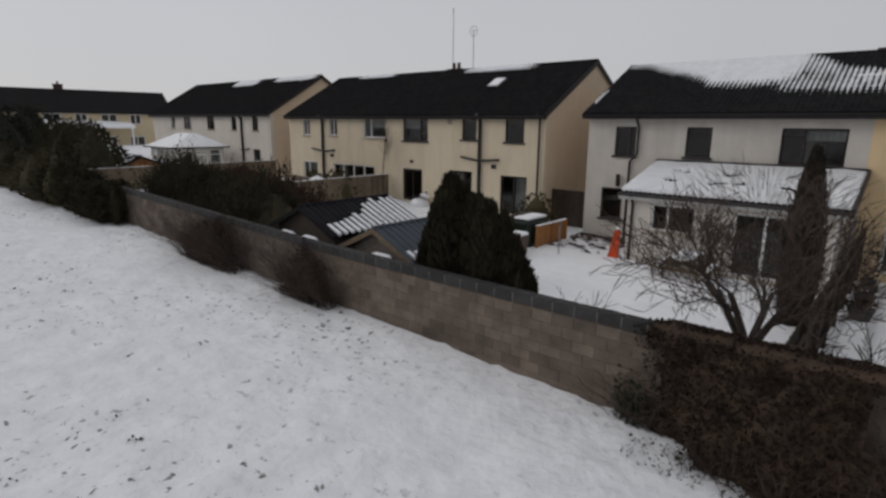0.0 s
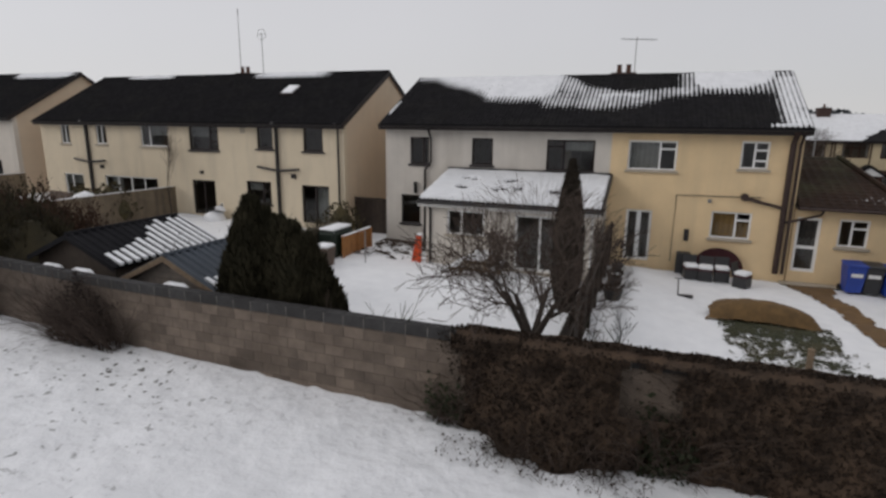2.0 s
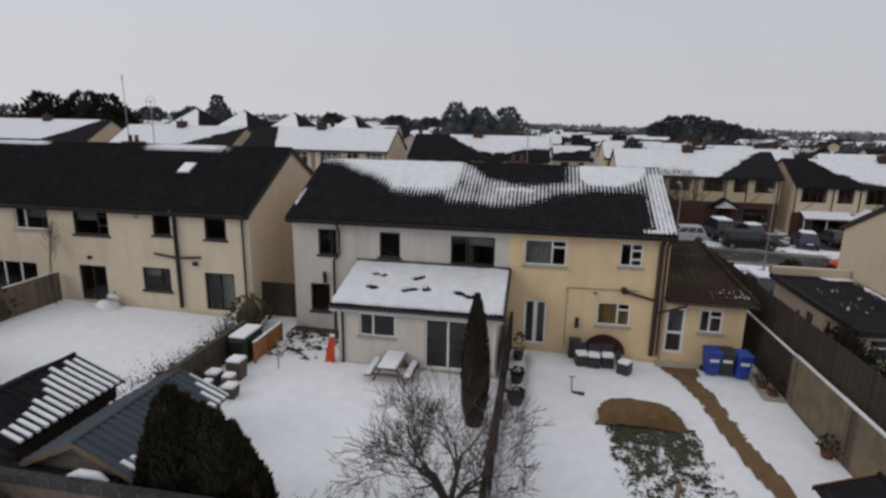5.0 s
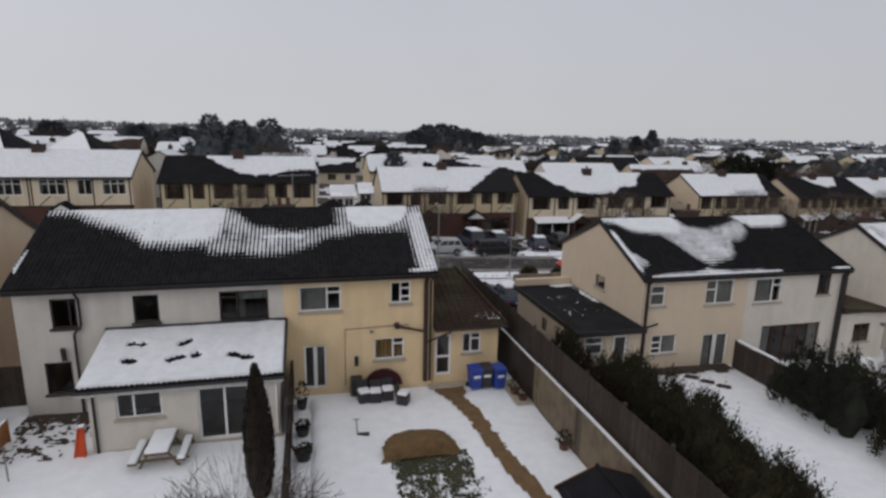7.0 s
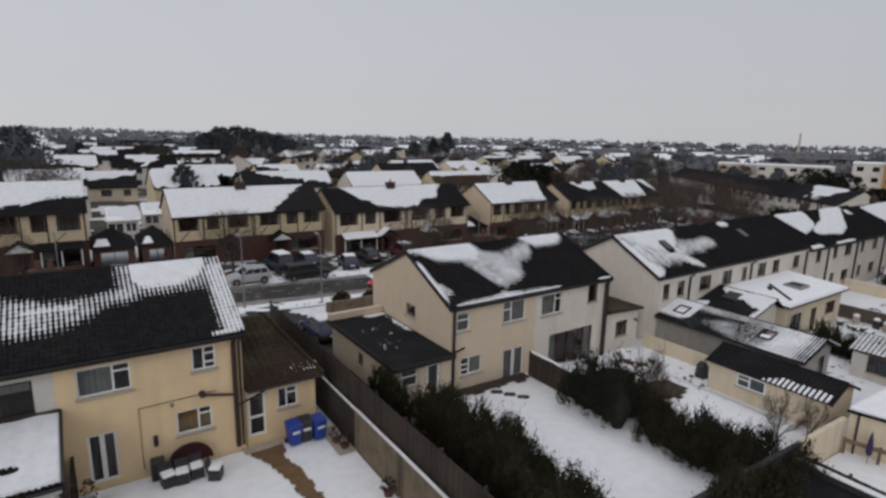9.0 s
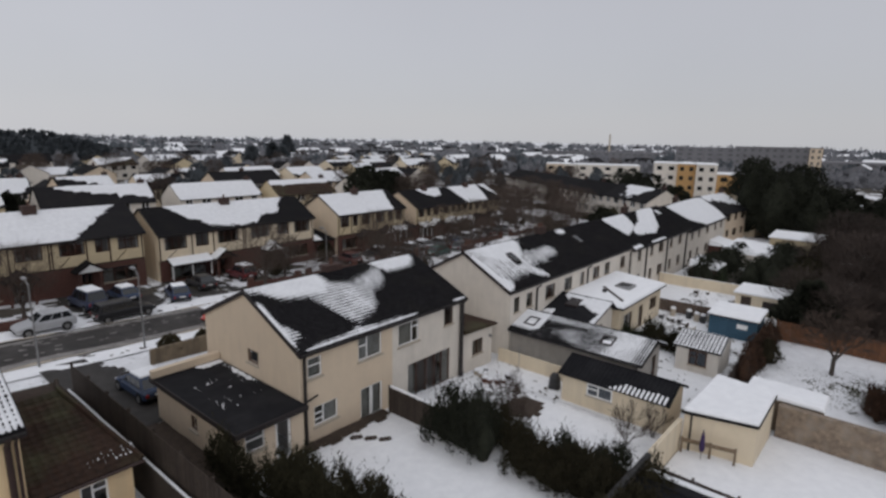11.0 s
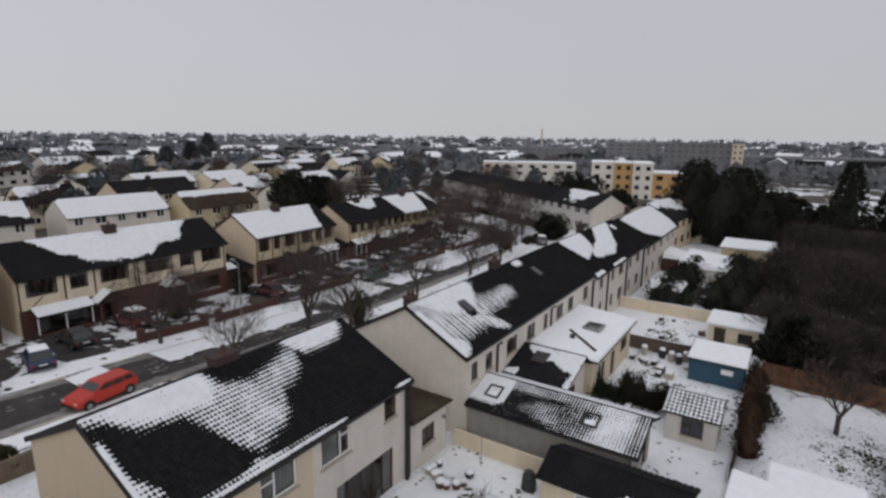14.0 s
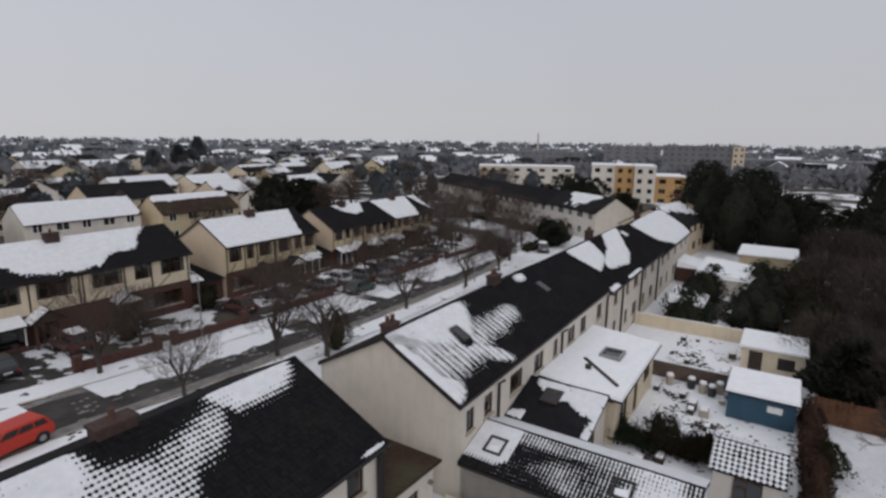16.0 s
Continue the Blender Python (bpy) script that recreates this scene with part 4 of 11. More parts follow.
# house A
A_OPEN = [
    win(-32.48, -31.72, 4.19, 5.31, bars=(0.5,)),
    win(-29.59, -28.77, 4.22, 5.31, bars=(0.5,)),
    win(-26.18, -24.2, 4.17, 5.36, bars=(0.32,), curtain=[(0.3, 1, 0.5, 1, CURTAIN)]),
    win(-22.76, -20.82, 4.07, 5.42, frame=FRAME_D, sill=SILL_D, bars=(0.7,), rails=((0.7, 0.7, 1), (0.35, 0.7, 1)), curtain=[(0.03, 0.68, 0.5, 1, CURTAIN)]),
    win(-18.39, -17.43, 4.24, 5.36, frame=FRAME_D, sill=SILL_D),
    win(-15.66, -14.56, 4.18, 5.38, frame=FRAME_D, sill=SILL_D),
    win(-32.64, -31.03, 1.28, 2.45, bars=(0.4,), curtain=HALF),
    win(-29.29, -25.27, 0.75, 2.46, bars=(0.25, 0.5, 0.75), sill=None, name="patio_door", curtain=[(0.1, 0.3, 0, 1, CURTAIN)]),
    win(-22.79, -21.25, 0.68, 2.5, frame=FRAME_D, sill=None, bars=(0.5,), name="back_door"),
    win(-19.2, -17.68, 1.45, 2.6, frame=FRAME_D, sill=SILL_D, bars=(0.66,), rails=((0.6, 0.66, 1),), curtain=[(0, 0.6, 0.6, 1, CURTAIN)]),
    win(-15.85, -14.3, 0.68, 2.54, frame=FRAME_D, sill=None, bars=(0.5,), name="patio_door", curtain=[(0.52, 0.9, 0, 1, CURTAIN)]),
]
HA, RA, SA, _ = house("semi_detached_house", "two-storey pale cream pair of houses under dark tiles", -34.15, -13.4, 22.5, 31.84, 0.62, 5.66, 8.27,
                      [(-34.15, -23.2, CREAM_A), (-23.2, -13.4, CREAM_A)], A_OPEN, CREAM_A, group="houses by the field", gable=BEIGE, ov=0.1)
chimney(HA, -23.0, 27.5, 7.8, 8.40, 1.0, 0.5)
for px in (-30.23, -17.15):
    pipe(HA, [(px, 22.1, 5.5), (px, 22.4, 5.25), (px, 22.4, 0.7)], 0.09)
    pipe(HA, [(px - 1.2, 22.38, 3.35), (px, 22.38, 3.2), (px + 1.25, 22.38, 3.3)], 0.06, PIPE, "waste_pipe")
    part("vent_grille", MB().box(px + 0.75, px + 1.0, 22.42, 22.51, 2.85, 3.05), PIPE, HA)
pipe(HA, [(-13.67, 22.1, 5.5), (-13.67, 22.4, 5.25), (-13.67, 22.4, 0.9)], 0.05)
part("wall_vent", MB().box(-19.35, -19.1, 22.45, 22.51, 5.0, 5.35), SILL, HA)
part("sensor_light", MB().box(-22.1, -21.95, 22.36, 22.51, 2.85, 3.0), PIPE, HA)
sk = thing("roof_window", -18.0, 25.0, 7.0, "small roof window with snow on it", "roof window")
sk_n = Slope((-18.5, 24.7, 6.89), (1, 0, 0), SA.v, 0.8, 1.0)
mb = MB().hexa([sk_n.at(0, 0, 0), sk_n.at(0.8, 0, 0), sk_n.at(0.8, 1.0, 0), sk_n.at(0, 1.0, 0), sk_n.at(0, 0, 0.14), sk_n.at(0.8, 0, 0.14), sk_n.at(0.8, 1, 0.14), sk_n.at(0, 1, 0.14)])
part("frame", mb, FRAME_D, sk)
part("snow_cap", MB().hexa([sk_n.at(0.05, 0.1, 0.14), sk_n.at(0.72, 0.1, 0.14), sk_n.at(0.72, 0.95, 0.14), sk_n.at(0.05, 0.95, 0.14), sk_n.at(0.1, 0.15, 0.2), sk_n.at(0.68, 0.15, 0.2), sk_n.at(0.68, 0.9, 0.2), sk_n.at(0.1, 0.9, 0.2)]), SNOW, sk)


def snow_a(u, v):
    d = 0.95 * blob(u, v, 0.60, 0.82, 0.90, 1.1, 0.05, 0.05)
    return max(d, 0.9 * blob(u, v, 0.12, 0.30, 0.93, 1.1, 0.04, 0.04))


roof_snow(SA, snow_a, 14, "last strips of snow below a dark ridge")
pole_ = thing("aerial", -23.3, 27.5, 8.4, "tall thin pole aerial above a chimney", "aerial")
part("mast", MB().tube([(-23.3, 27.5, 8.3), (-23.3, 27.5, 11.7)], [0.026, 0.018], 6), METAL, pole_)
part("tip", MB().tube([(-23.3, 27.5, 11.7), (-23.3, 27.5, 12.0)], 0.03, 6), METAL, pole_)
dish = thing("satellite_aerial", -22.0, 27.9, 8.2, "ring aerial on a thin mast above a roof", "aerial")
part("mast", MB().tube([(-22.0, 27.9, 8.1), (-22.0, 27.9, 10.7)], 0.022, 6), METAL, dish)
ring = [(-22.0 + 0.3 * math.cos(w), 27.9, 10.6 + 0.3 * math.sin(w)) for w in [2 * math.pi * i / 12 for i in range(13)]]
part("ring", MB().tube(ring, 0.014, 5).tube([(-22.3, 27.9, 10.6), (-21.7, 27.9, 10.6)], 0.012, 5), METAL, dish)
aerial(-0.95, 27.0, 7.9, 9.45, 0.35)

# house C
C_OPEN = [
    win(16.52, 17.39, 3.05, 4.12, bars=(), rails=(0.6,), curtain=NET),
    win(19.8, 21.53, 2.95, 4.28, bars=(0.38,), rails=((0.6, 0, 0.38),), curtain=NET),
    win(22.86, 24.62, 2.86, 4.22, bars=(0.66,), rails=((0.7, 0.66, 1),), curtain=[(0, 0.64, 0.02, 1, CURTAIN)]),
    win(26.98, 27.88, 3.1, 4.3, frame=FRAME_B, curtain=[(0, 1, 0, 1, TIMBER)]),
    win(16.84, 18.34, 0.38, 1.45, bars=(0.4,), rails=((0.6, 0, 0.4), (0.3, 0, 0.4)), curtain=[(0.4, 1, 0, 1, CURTAIN)]),
    win(19.93, 21.56, -0.6, 1.3, bars=(0.46, 0.54), sill=None, name="french_door", fw=0.09, curtain=[(0.05, 0.44, 0, 1, CURTAIN), (0.56, 0.95, 0, 1, CURTAIN)]),
    # middle sheets are brown curtains; the pale outer ones imitate pale glass
    win(23.68, 27.62, -0.8, 1.5, frame=FRAME_B, bars=(0.2, 0.42, 0.62, 0.8), sill=None, name="patio_door", curtain=[(0.0, 0.18, 0, 1, CURTAIN), (0.24, 0.44, 0, 1, TIMBER), (0.52, 0.74, 0, 1, TIMBER), (0.82, 1.0, 0, 1, CURTAIN)]),
]
NEAR_COLS, NEAR_ROWS = 20, 15
HC, RC, SC, _ = house("semi_detached_house", "two-storey beige pair of houses under dark tiles", 16.05, 28.9, 22.8, 32.0, -0.5, 4.71, 6.83,
                      [(16.05, 22.36, BEIGE), (22.36, 28.9, WHITE_R)], C_OPEN, BEIGE, group="houses by the field",
                      # dark sheet added behind the gable pane so that it stays dark
                      west=[dict(u=(26.45, 27.5), v=(2.84, 3.6), frame=FRAME_B, sill=SILL, curtain=[(0, 1, 0, 1, TIMBER)])], skip=lambda i, j: i < NEAR_COLS and j < NEAR_ROWS, ov=0.1, oh=0.25)
chimney(HC, 21.9, 27.6, 6.4, 7.25, 1.2, 0.6, STACK, 1)
pipe(HC, [(16.28, 22.45, 4.5), (16.28, 22.7, 4.25), (16.28, 22.7, -0.6)], 0.08)
pipe(HC, [(16.3, 22.68, 1.95), (16.95, 22.68, 2.1), (17.0, 22.68, 2.15)], 0.05, PIPE, "waste_pipe")
pipe(HC, [(28.6, 22.45, 4.5), (28.6, 22.66, 4.2), (28.6, 22.66, -0.9)], 0.11, PIPE, "soil_pipe")
pipe(HC, [(28.85, 22.45, 4.5), (28.85, 22.7, 4.2), (28.85, 22.7, -0.9)], 0.05)


snow_c = drifts(
    drift((-0.05, 0.05, 0.10, 0.19, 0.27, 0.32, 0.37), (0.98, 0.89, 0.76, 0.70, 0.66, 0.66, 0.76), (1.02, 1.2, 1.3, 1.3, 1.3, 1.15, 0.98), 0.95, 0.12, 0.05),
    drift((0.22, 0.26, 0.29, 0.34, 0.40, 0.46, 0.50, 0.54, 0.62, 0.70), (0.62, 0.46, 0.24, 0.13, 0.18, 0.24, 0.32, 0.50, 0.57, 0.76), (0.80, 0.90, 0.95, 0.95, 0.82, 0.77, 0.78, 0.80, 0.86, 0.97), 0.60, 0.10, 0.03),
    drift((0.67, 0.72, 0.80, 0.90, 0.965), (0.92, 0.77, 0.77, 0.80, 0.92), 1.3, 0.95, 0.10, 0.04),
    drift((-0.1, 0.02), (0.08, 0.08), 0.78, 0.9, 0.08, 0.012),
    drift((-0.1, 0.03, 0.07), (0.12, 0.14, 0.18), (0.50, 0.40, 0.24), 0.62, 0.07),
    drift((0.03, 0.22, 0.30, 0.38, 0.64), (-0.1, -0.1, -0.1, -0.1, -0.1), (0.05, 0.06, 0.10, 0.07, 0.04), 0.72, 0.035),
    drift((0.90, 0.985), (-0.1, -0.1), 0.04, 0.85, 0.025))


roof_snow(SC, snow_c, 15, "half-melted snow running down dark roof tiles", au=0.16, av=0.24)

# garage of house C, flat black roof
gc = thing("side_garage", 14.0, 26.5, -0.4, "beige flat-roofed side garage with black felt", "garage")
mb = MB()
facade(mb, facing_south(22.55), 12.5, 16.0, -1.2, 1.95, [(12.9, 13.9, 0.75, 1.7), (14.45, 15.3, -0.35, 1.72)], 0.22)
part("wall", mb, BEIGE, gc)
mb = MB()
facade(mb, facing_west(12.5), 22.77, 30.4, -1.2, 1.95, [(26.2, 26.9, 0.6, 1.4)], 0.22)
part("wall", mb, BEIGE, gc)
mb = MB()
facade(mb, facing_north(30.6), 12.5, 16.0, -1.2, 1.95, [], 0.2)
part("wall", mb, BEIGE, gc)
window(gc, facing_south(22.55), 12.9, 13.9, 0.75, 1.7, UPVC, (), (0.6,), SILL)
window(gc, facing_south(22.55), 14.45, 15.3, -0.35, 1.72, UPVC, (), (), None, name="back_door", fw=0.13)
window(gc, facing_west(12.5), 26.2, 26.9, 0.6, 1.4, FRAME_B, (), (), SILL)
fr_ = part("flat_roof", MB().box(12.25, 15.99, 22.1, 30.75, 1.95, 2.15), FELT, gc, bevel=0.03)
part("inner_floor", MB().box(12.72, 15.99, 22.77, 30.4, -0.6, -0.38), INNER, gc)
part("fascia", MB().box(12.2, 15.99, 22.05, 22.1, 1.93, 2.19), FASCIA, fr_)
part("fascia", MB().box(12.2, 12.25, 22.1, 30.75, 1.93, 2.19), FASCIA, fr_)
part("parapet", MB().box(12.25, 15.98, 30.42, 30.74, 2.152, 2.58), BEIGE, fr_, bevel=0.02)
S_GC = Slope((12.3, 22.15, 2.15), (1, 0, 0), (0, 1, 0), 3.65, 8.25)
roof_snow(S_GC, lambda u, v: max(0.6 * blob(u, v, 0.90, 1.0, 0.45, 0.95, 0.05, 0.1), 0.22 * blob(u, v, 0.1, 0.95, 0.1, 0.8, 0.2, 0.1), 0.9 * blob(u, v, 0.6, 1.1, 0.93, 1.1, 0.1, 0.04)), 16, "thin melting snow on a flat black roof", thick=0.04, soft=0.45, flat=0.12)

# low side annexe between C and D
an = thing("side_annexe", 30.8, 25, -0.9, "small off-white side annexe with a brown lean-to roof", "annexe")
mb = MB()
facade(mb, facing_south(22.8), 28.9, 32.4, -1.6, 1.85, [(30.1, 31.3, 0.1, 1.2)], 0.22)
part("wall", mb, WHITE_R, an)
mb = MB()
facade(mb, facing_east(32.4), 23.0, 30.0, -1.6, 1.85, [], 0.2)
part("wall", mb, WHITE_R, an)
mb = MB()
facade(mb, facing_north(30.2), 28.9, 32.4, -1.6, 1.85, [], 0.2)
part("wall", mb, WHITE_R, an)
window(an, facing_south(22.8), 30.1, 31.3, 0.1, 1.2, FRAME_B, (0.5,), (), SILL)
part("roof", MB().hexa([(28.9, 22.5, 2.05), (32.65, 22.5, 1.85), (32.65, 30.3, 1.85), (28.9, 30.3, 2.05), (28.9, 22.5, 2.3), (32.65, 22.5, 1.98), (32.65, 30.3, 1.98), (28.9, 30.3, 2.3)]), TILE_B, an)
part("outdoor_lamp", MB().tube([(32.1, 22.6, 1.05), (32.1, 22.8, 1.1)], 0.1, 8), METAL, an)

# the terraces beyond
D_OPEN = []
for i_, (a, b) in enumerate(((34.75, 35.5), (36.5, 37.4), (39.4, 41.0), (42.6, 44.0), (45.6, 46.4), (48.2, 49.6), (50.8, 52.0), (54.6, 55.8))):
    D_OPEN.append(win(a, b, 2.15, 3.3, frame=FRAME_B if i_ % 3 else FRAME_D, bars=(0.5,) if b - a > 1 else (), curtain=HALF if i_ % 2 else None))
HD, RD, SD, _ = house("terraced_house", "off-white two-storey terrace under dark tiles", 34.2, 57.6, 22.5, 31.3, -1.4, 3.92, 6.27,
                      [(34.2, 57.6, WHITE_R)], D_OPEN, WHITE_R, group="houses by the field", oh=0.05)
chimney(HD, 45.9, 27.0, 5.9, 6.9, 1.1, 0.55)
chimney(HD, 34.9, 27.1, 5.9, 6.7, 0.9, 0.5)
for px in (37.9, 46.9, 57.0):
    pipe(HD, [(px, 22.1, 3.75), (px, 22.4, 3.5), (px, 22.4, -1.5)], 0.08)


d_patches = drifts(
    drift((-0.05, 0.03, 0.08, 0.14, 0.20, 0.25, 0.30), (1.0, 0.90, 0.66, 0.50, 0.42, 0.62, 0.92), 1.3, 1.0, 0.14, 0.04),
    drift((-0.05, 0.02, 0.06, 0.12, 0.18, 0.26), (0.30, 0.24, 0.20, 0.20, 0.24, 0.34), 1.0, 0.58, 0.16, 0.04),
    drift((0.20, 0.27, 0.33, 0.37, 0.43, 0.46), (0.36, 0.38, 0.36, 0.38, 0.42, 0.52), (0.80, 0.70, 0.64, 0.64, 0.64, 0.60), 0.54, 0.14, 0.04),
    drift((0.18, 0.21, 0.24, 0.26), (0.22, 0.12, 0.04, 0.05), (0.44, 0.38, 0.28, 0.12), 0.68, 0.06),
    drift((-0.1, 0.022), (0.02, 0.02), 0.85, 1.2, 0.05, 0.008),
    drift((-0.1, 0.03, 0.055), (0.0, 0.04, 0.1), (0.50, 0.32, 0.20), 0.9, 0.05),
    drift((0.60, 0.65), (0.86, 0.86), 0.98, 1.0, 0.05))


def snow_d(u, v):
    """Below the solid sheet the snow stands in stripes that run down the slope."""
    d = d_patches(u, v) - 0.9 * blob(u, v, 0.165, 0.2, 0.44, 0.72, 0.01, 0.04)
    return d + 0.30 * math.sin(u * 23.7 / 0.44 * 2 * math.pi) * (1 - smooth(0.5, 0.8, v)) * smooth(0.2, 0.4, d)


roof_snow(SD, snow_d, 17, "streaky half-melted snow on dark roof tiles", au=0.36, av=0.05, soft=0.3)
for rx, ry in ((38.1, 24.7), (49.6, 24.7)):
    rw = thing("roof_window", rx, ry, 5.0, "small roof window in dark tiles", "roof window")
    s_ = Slope((rx, ry, 3.92 + (ry - 22.5) * 0.534), (1, 0, 0), SD.v, 0.8, 1.1)
    part("frame", MB().hexa([s_.at(0, 0, 0), s_.at(0.8, 0, 0), s_.at(0.8, 1.1, 0), s_.at(0, 1.1, 0), s_.at(0, 0, 0.13), s_.at(0.8, 0, 0.13), s_.at(0.8, 1.1, 0.13), s_.at(0, 1.1, 0.13)]), FRAME_D, rw)
    part("pane", MB().poly(s_.at(0.08, 0.08, 0.137), s_.at(0.72, 0.08, 0.137), s_.at(0.72, 1.02, 0.137), s_.at(0.08, 1.02, 0.137)), CARGLASS, rw)
E_OPEN = [win(a, b, lo, lo + 1.15, frame=FRAME_B, bars=(0.5,) if b - a > 1 else ()) for lo in (2.1, -0.6) for a, b in ((59.4, 60.4), (63.2, 64.2), (66.0, 67.6), (70.0, 71.0), (73.2, 74.6))]
HE, RE, SE, _ = house("terraced_house", "pale two-storey terrace with slipped snow on its dark roof", 57.75, 77.0, 22.5, 31.3, -1.65, 3.8, 6.22,
                      [(57.75, 77.0, WHITE_R)], E_OPEN, WHITE_R, group="houses by the field")
chimney(HE, 67.3, 27.5, 5.9, 6.9, 1.1, 0.55)
for px in (61.8, 68.8, 76.4):
    pipe(HE, [(px, 22.1, 3.7), (px, 22.4, 3.4), (px, 22.4, -1.7)], 0.09)
roof_snow(SE, drifts(
    drift((0.07, 0.12, 0.20, 0.33, 0.38), (0.92, 0.42, 0.45, 0.60, 0.92), 0.99, 1.2, 0.07),
    drift((0.22, 0.32, 0.45, 0.60, 0.72, 0.85), (0.34, 0.30, 0.24, 0.38, 0.66, 0.95), (0.40, 0.54, 0.66, 0.98, 1.02, 1.0), 1.15, 0.08),
    drift((-0.1, 0.12), (-0.1, -0.1), 0.09, 1.0, 0.04), drift((0.28, 0.50), (-0.1, -0.1), 0.05, 1.0, 0.03), drift((0.84, 0.90), (0.70, 0.70), 0.88, 0.7, 0.05)), 18, "slabs of slipped snow on dark roof tiles", thick=0.09, soft=0.3)
F_OPEN = [win(a, b, lo, lo + 1.15, frame=FRAME_B) for lo in (1.9, -0.8) for a, b in ((78.6, 79.8), (82.0, 83.0), (86.0, 87.4), (90.5, 91.7), (94.0, 95.0))]
HF, RF, SF, _ = house("terraced_house", "pale two-storey terrace, its dark roof half under snow", 77.15, 97.0, 22.5, 31.3, -1.9, 3.45, 6.0,
                      [(77.15, 97.0, WHITE_R)], F_OPEN, WHITE_R, group="houses by the field")
chimney(HF, 86.9, 27.5, 5.7, 6.7, 1.1, 0.55)
roof_snow(SF, drifts(
    drift((0.15, 0.22, 0.40, 0.62, 0.90, 0.98), (0.90, 0.34, 0.02, 0.0, 0.02, 0.34), (0.94, 0.94, 0.97, 1.0, 0.98, 0.92), 1.2, 0.07)), 19, "broad slab of snow on a dark roof", thick=0.12, soft=0.3)

# house Z, seen past the first pair, and its conservatory
Z_OPEN = [win(a, b, lo, lo + 1.2, frame=FRAME_D if q else UPVC, bars=(0.5,) if b - a > 1 else ()) for q, (a, b) in enumerate(((-53.5, -52.6), (-50.8, -49.4), (-46.4, -45.13), (-42.3, -41.5), (-39.13, -38.3))) for lo in (4.4,)]
Z_OPEN += [win(-46.4, -44.8, 1.8, 3.0, frame=FRAME_D), win(-39.2, -38.2, 1.8, 3.0, frame=FRAME_D)]
HZ, RZ, SZ, _ = house("semi_detached_house", "off-white two-storey pair of houses under dark tiles", -57.5, -36.6, 22.5, 31.9, 1.15, 5.85, 8.66,
                      [(-57.5, -36.6, WHITE_R)], Z_OPEN, WHITE_R, group="houses by the field", gable=BEIGE)
pipe(HZ, [(-40.6, 22.1, 5.6), (-40.6, 22.4, 5.3), (-40.6, 22.4, 1.2)], 0.09)
pipe(HZ, [(-40.9, 22.38, 2.9), (-39.6, 22.38, 3.0)], 0.06, PIPE, "waste_pipe")
roof_snow(SZ, lambda u, v: max(blob(u, v, 0.42, 0.60, 0.82, 1.1, 0.04, 0.06), blob(u, v, 0.72, 0.98, 0.88, 1.1, 0.04, 0.05)), 20, "strips of snow below a dark ridge")
cons = thing("conservatory", -43.9, 19.5, 1.1, "white conservatory with a snow-covered hipped roof", "conservatory")
mb = MB()
facade(mb, facing_south(17.6), -46.0, -41.7, 0.6, 3.15, [(-45.7 + i * 1.02, -44.9 + i * 1.02, 1.7, 2.95) for i in range(4)], 0.15)
part("wall", mb, WHITE_R, cons)
mb = MB()
facade(mb, facing_east(-41.7), 17.75, 21.4, 0.6, 3.15, [(17.95 + i * 1.15, 18.9 + i * 1.15, 1.7, 2.95) for i in range(3)], 0.15)
part("wall", mb, WHITE_R, cons)
for i in range(4):
    window(cons, facing_south(17.6), -45.7 + i * 1.02, -44.9 + i * 1.02, 1.7, 2.95, UPVC, (), (0.7,), None, inset=0.05)
for i in range(3):
    window(cons, facing_east(-41.7), 17.95 + i * 1.15, 18.9 + i * 1.15, 1.7, 2.95, UPVC, (), (0.7,), None, inset=0.05)
mb = MB()
e4 = [(-46.35, 17.25, 3.15), (-41.35, 17.25, 3.15), (-41.35, 21.7, 3.15), (-46.35, 21.7, 3.15)]
rg = [(-44.9, 19.3, 4.15), (-42.7, 19.3, 4.15), (-42.7, 19.8, 4.15), (-44.9, 19.8, 4.15)]
mb.poly(e4[0], e4[1], rg[1], rg[0]).poly(e4[1], e4[2], rg[2], rg[1]).poly(e4[2], e4[3], rg[3], rg[2]).poly(e4[3], e4[0], rg[0], rg[3]).poly(*rg).poly(*e4)
part("roof", mb, SNOW, cons)
part("gutter", MB().tube([(-46.35, 17.2, 3.12), (-41.3, 17.2, 3.12), (-41.3, 21.7, 3.12)], 0.06, 6), PIPE, cons)

land("driveway", frange(9.9, 16.0, 0.3), frange(30, 43.2, 0.3), TARMAC, "wet black tarmac drive beside a garage", 0.1, keep=lambda x, y: (x < 15.8 or y > 33.5) and x < 12.6 + 0.25 * (43 - y) + 1.2 * edge(x, y, 2) and y < 42.6 + edge(x, y, 2))
land("trodden_ground", frange(-11.2, -7.9, 0.07), frange(19.0, 22.4, 0.07), SOIL, "trodden dark soil showing through snow by a house corner", 0.075, keep=lambda x, y: 0.6 * noise.noise(Vector((x * 2.1, y * 2.1, 8))) + 0.7 * noise.noise(Vector((x * 7, y * 7, 5))) > 0.15 - 0.55 * smooth(20.8, 22.2, y) + 0.5 * smooth(-9.0, -8.0, x) * (1 - smooth(20.5, 22.0, y)))


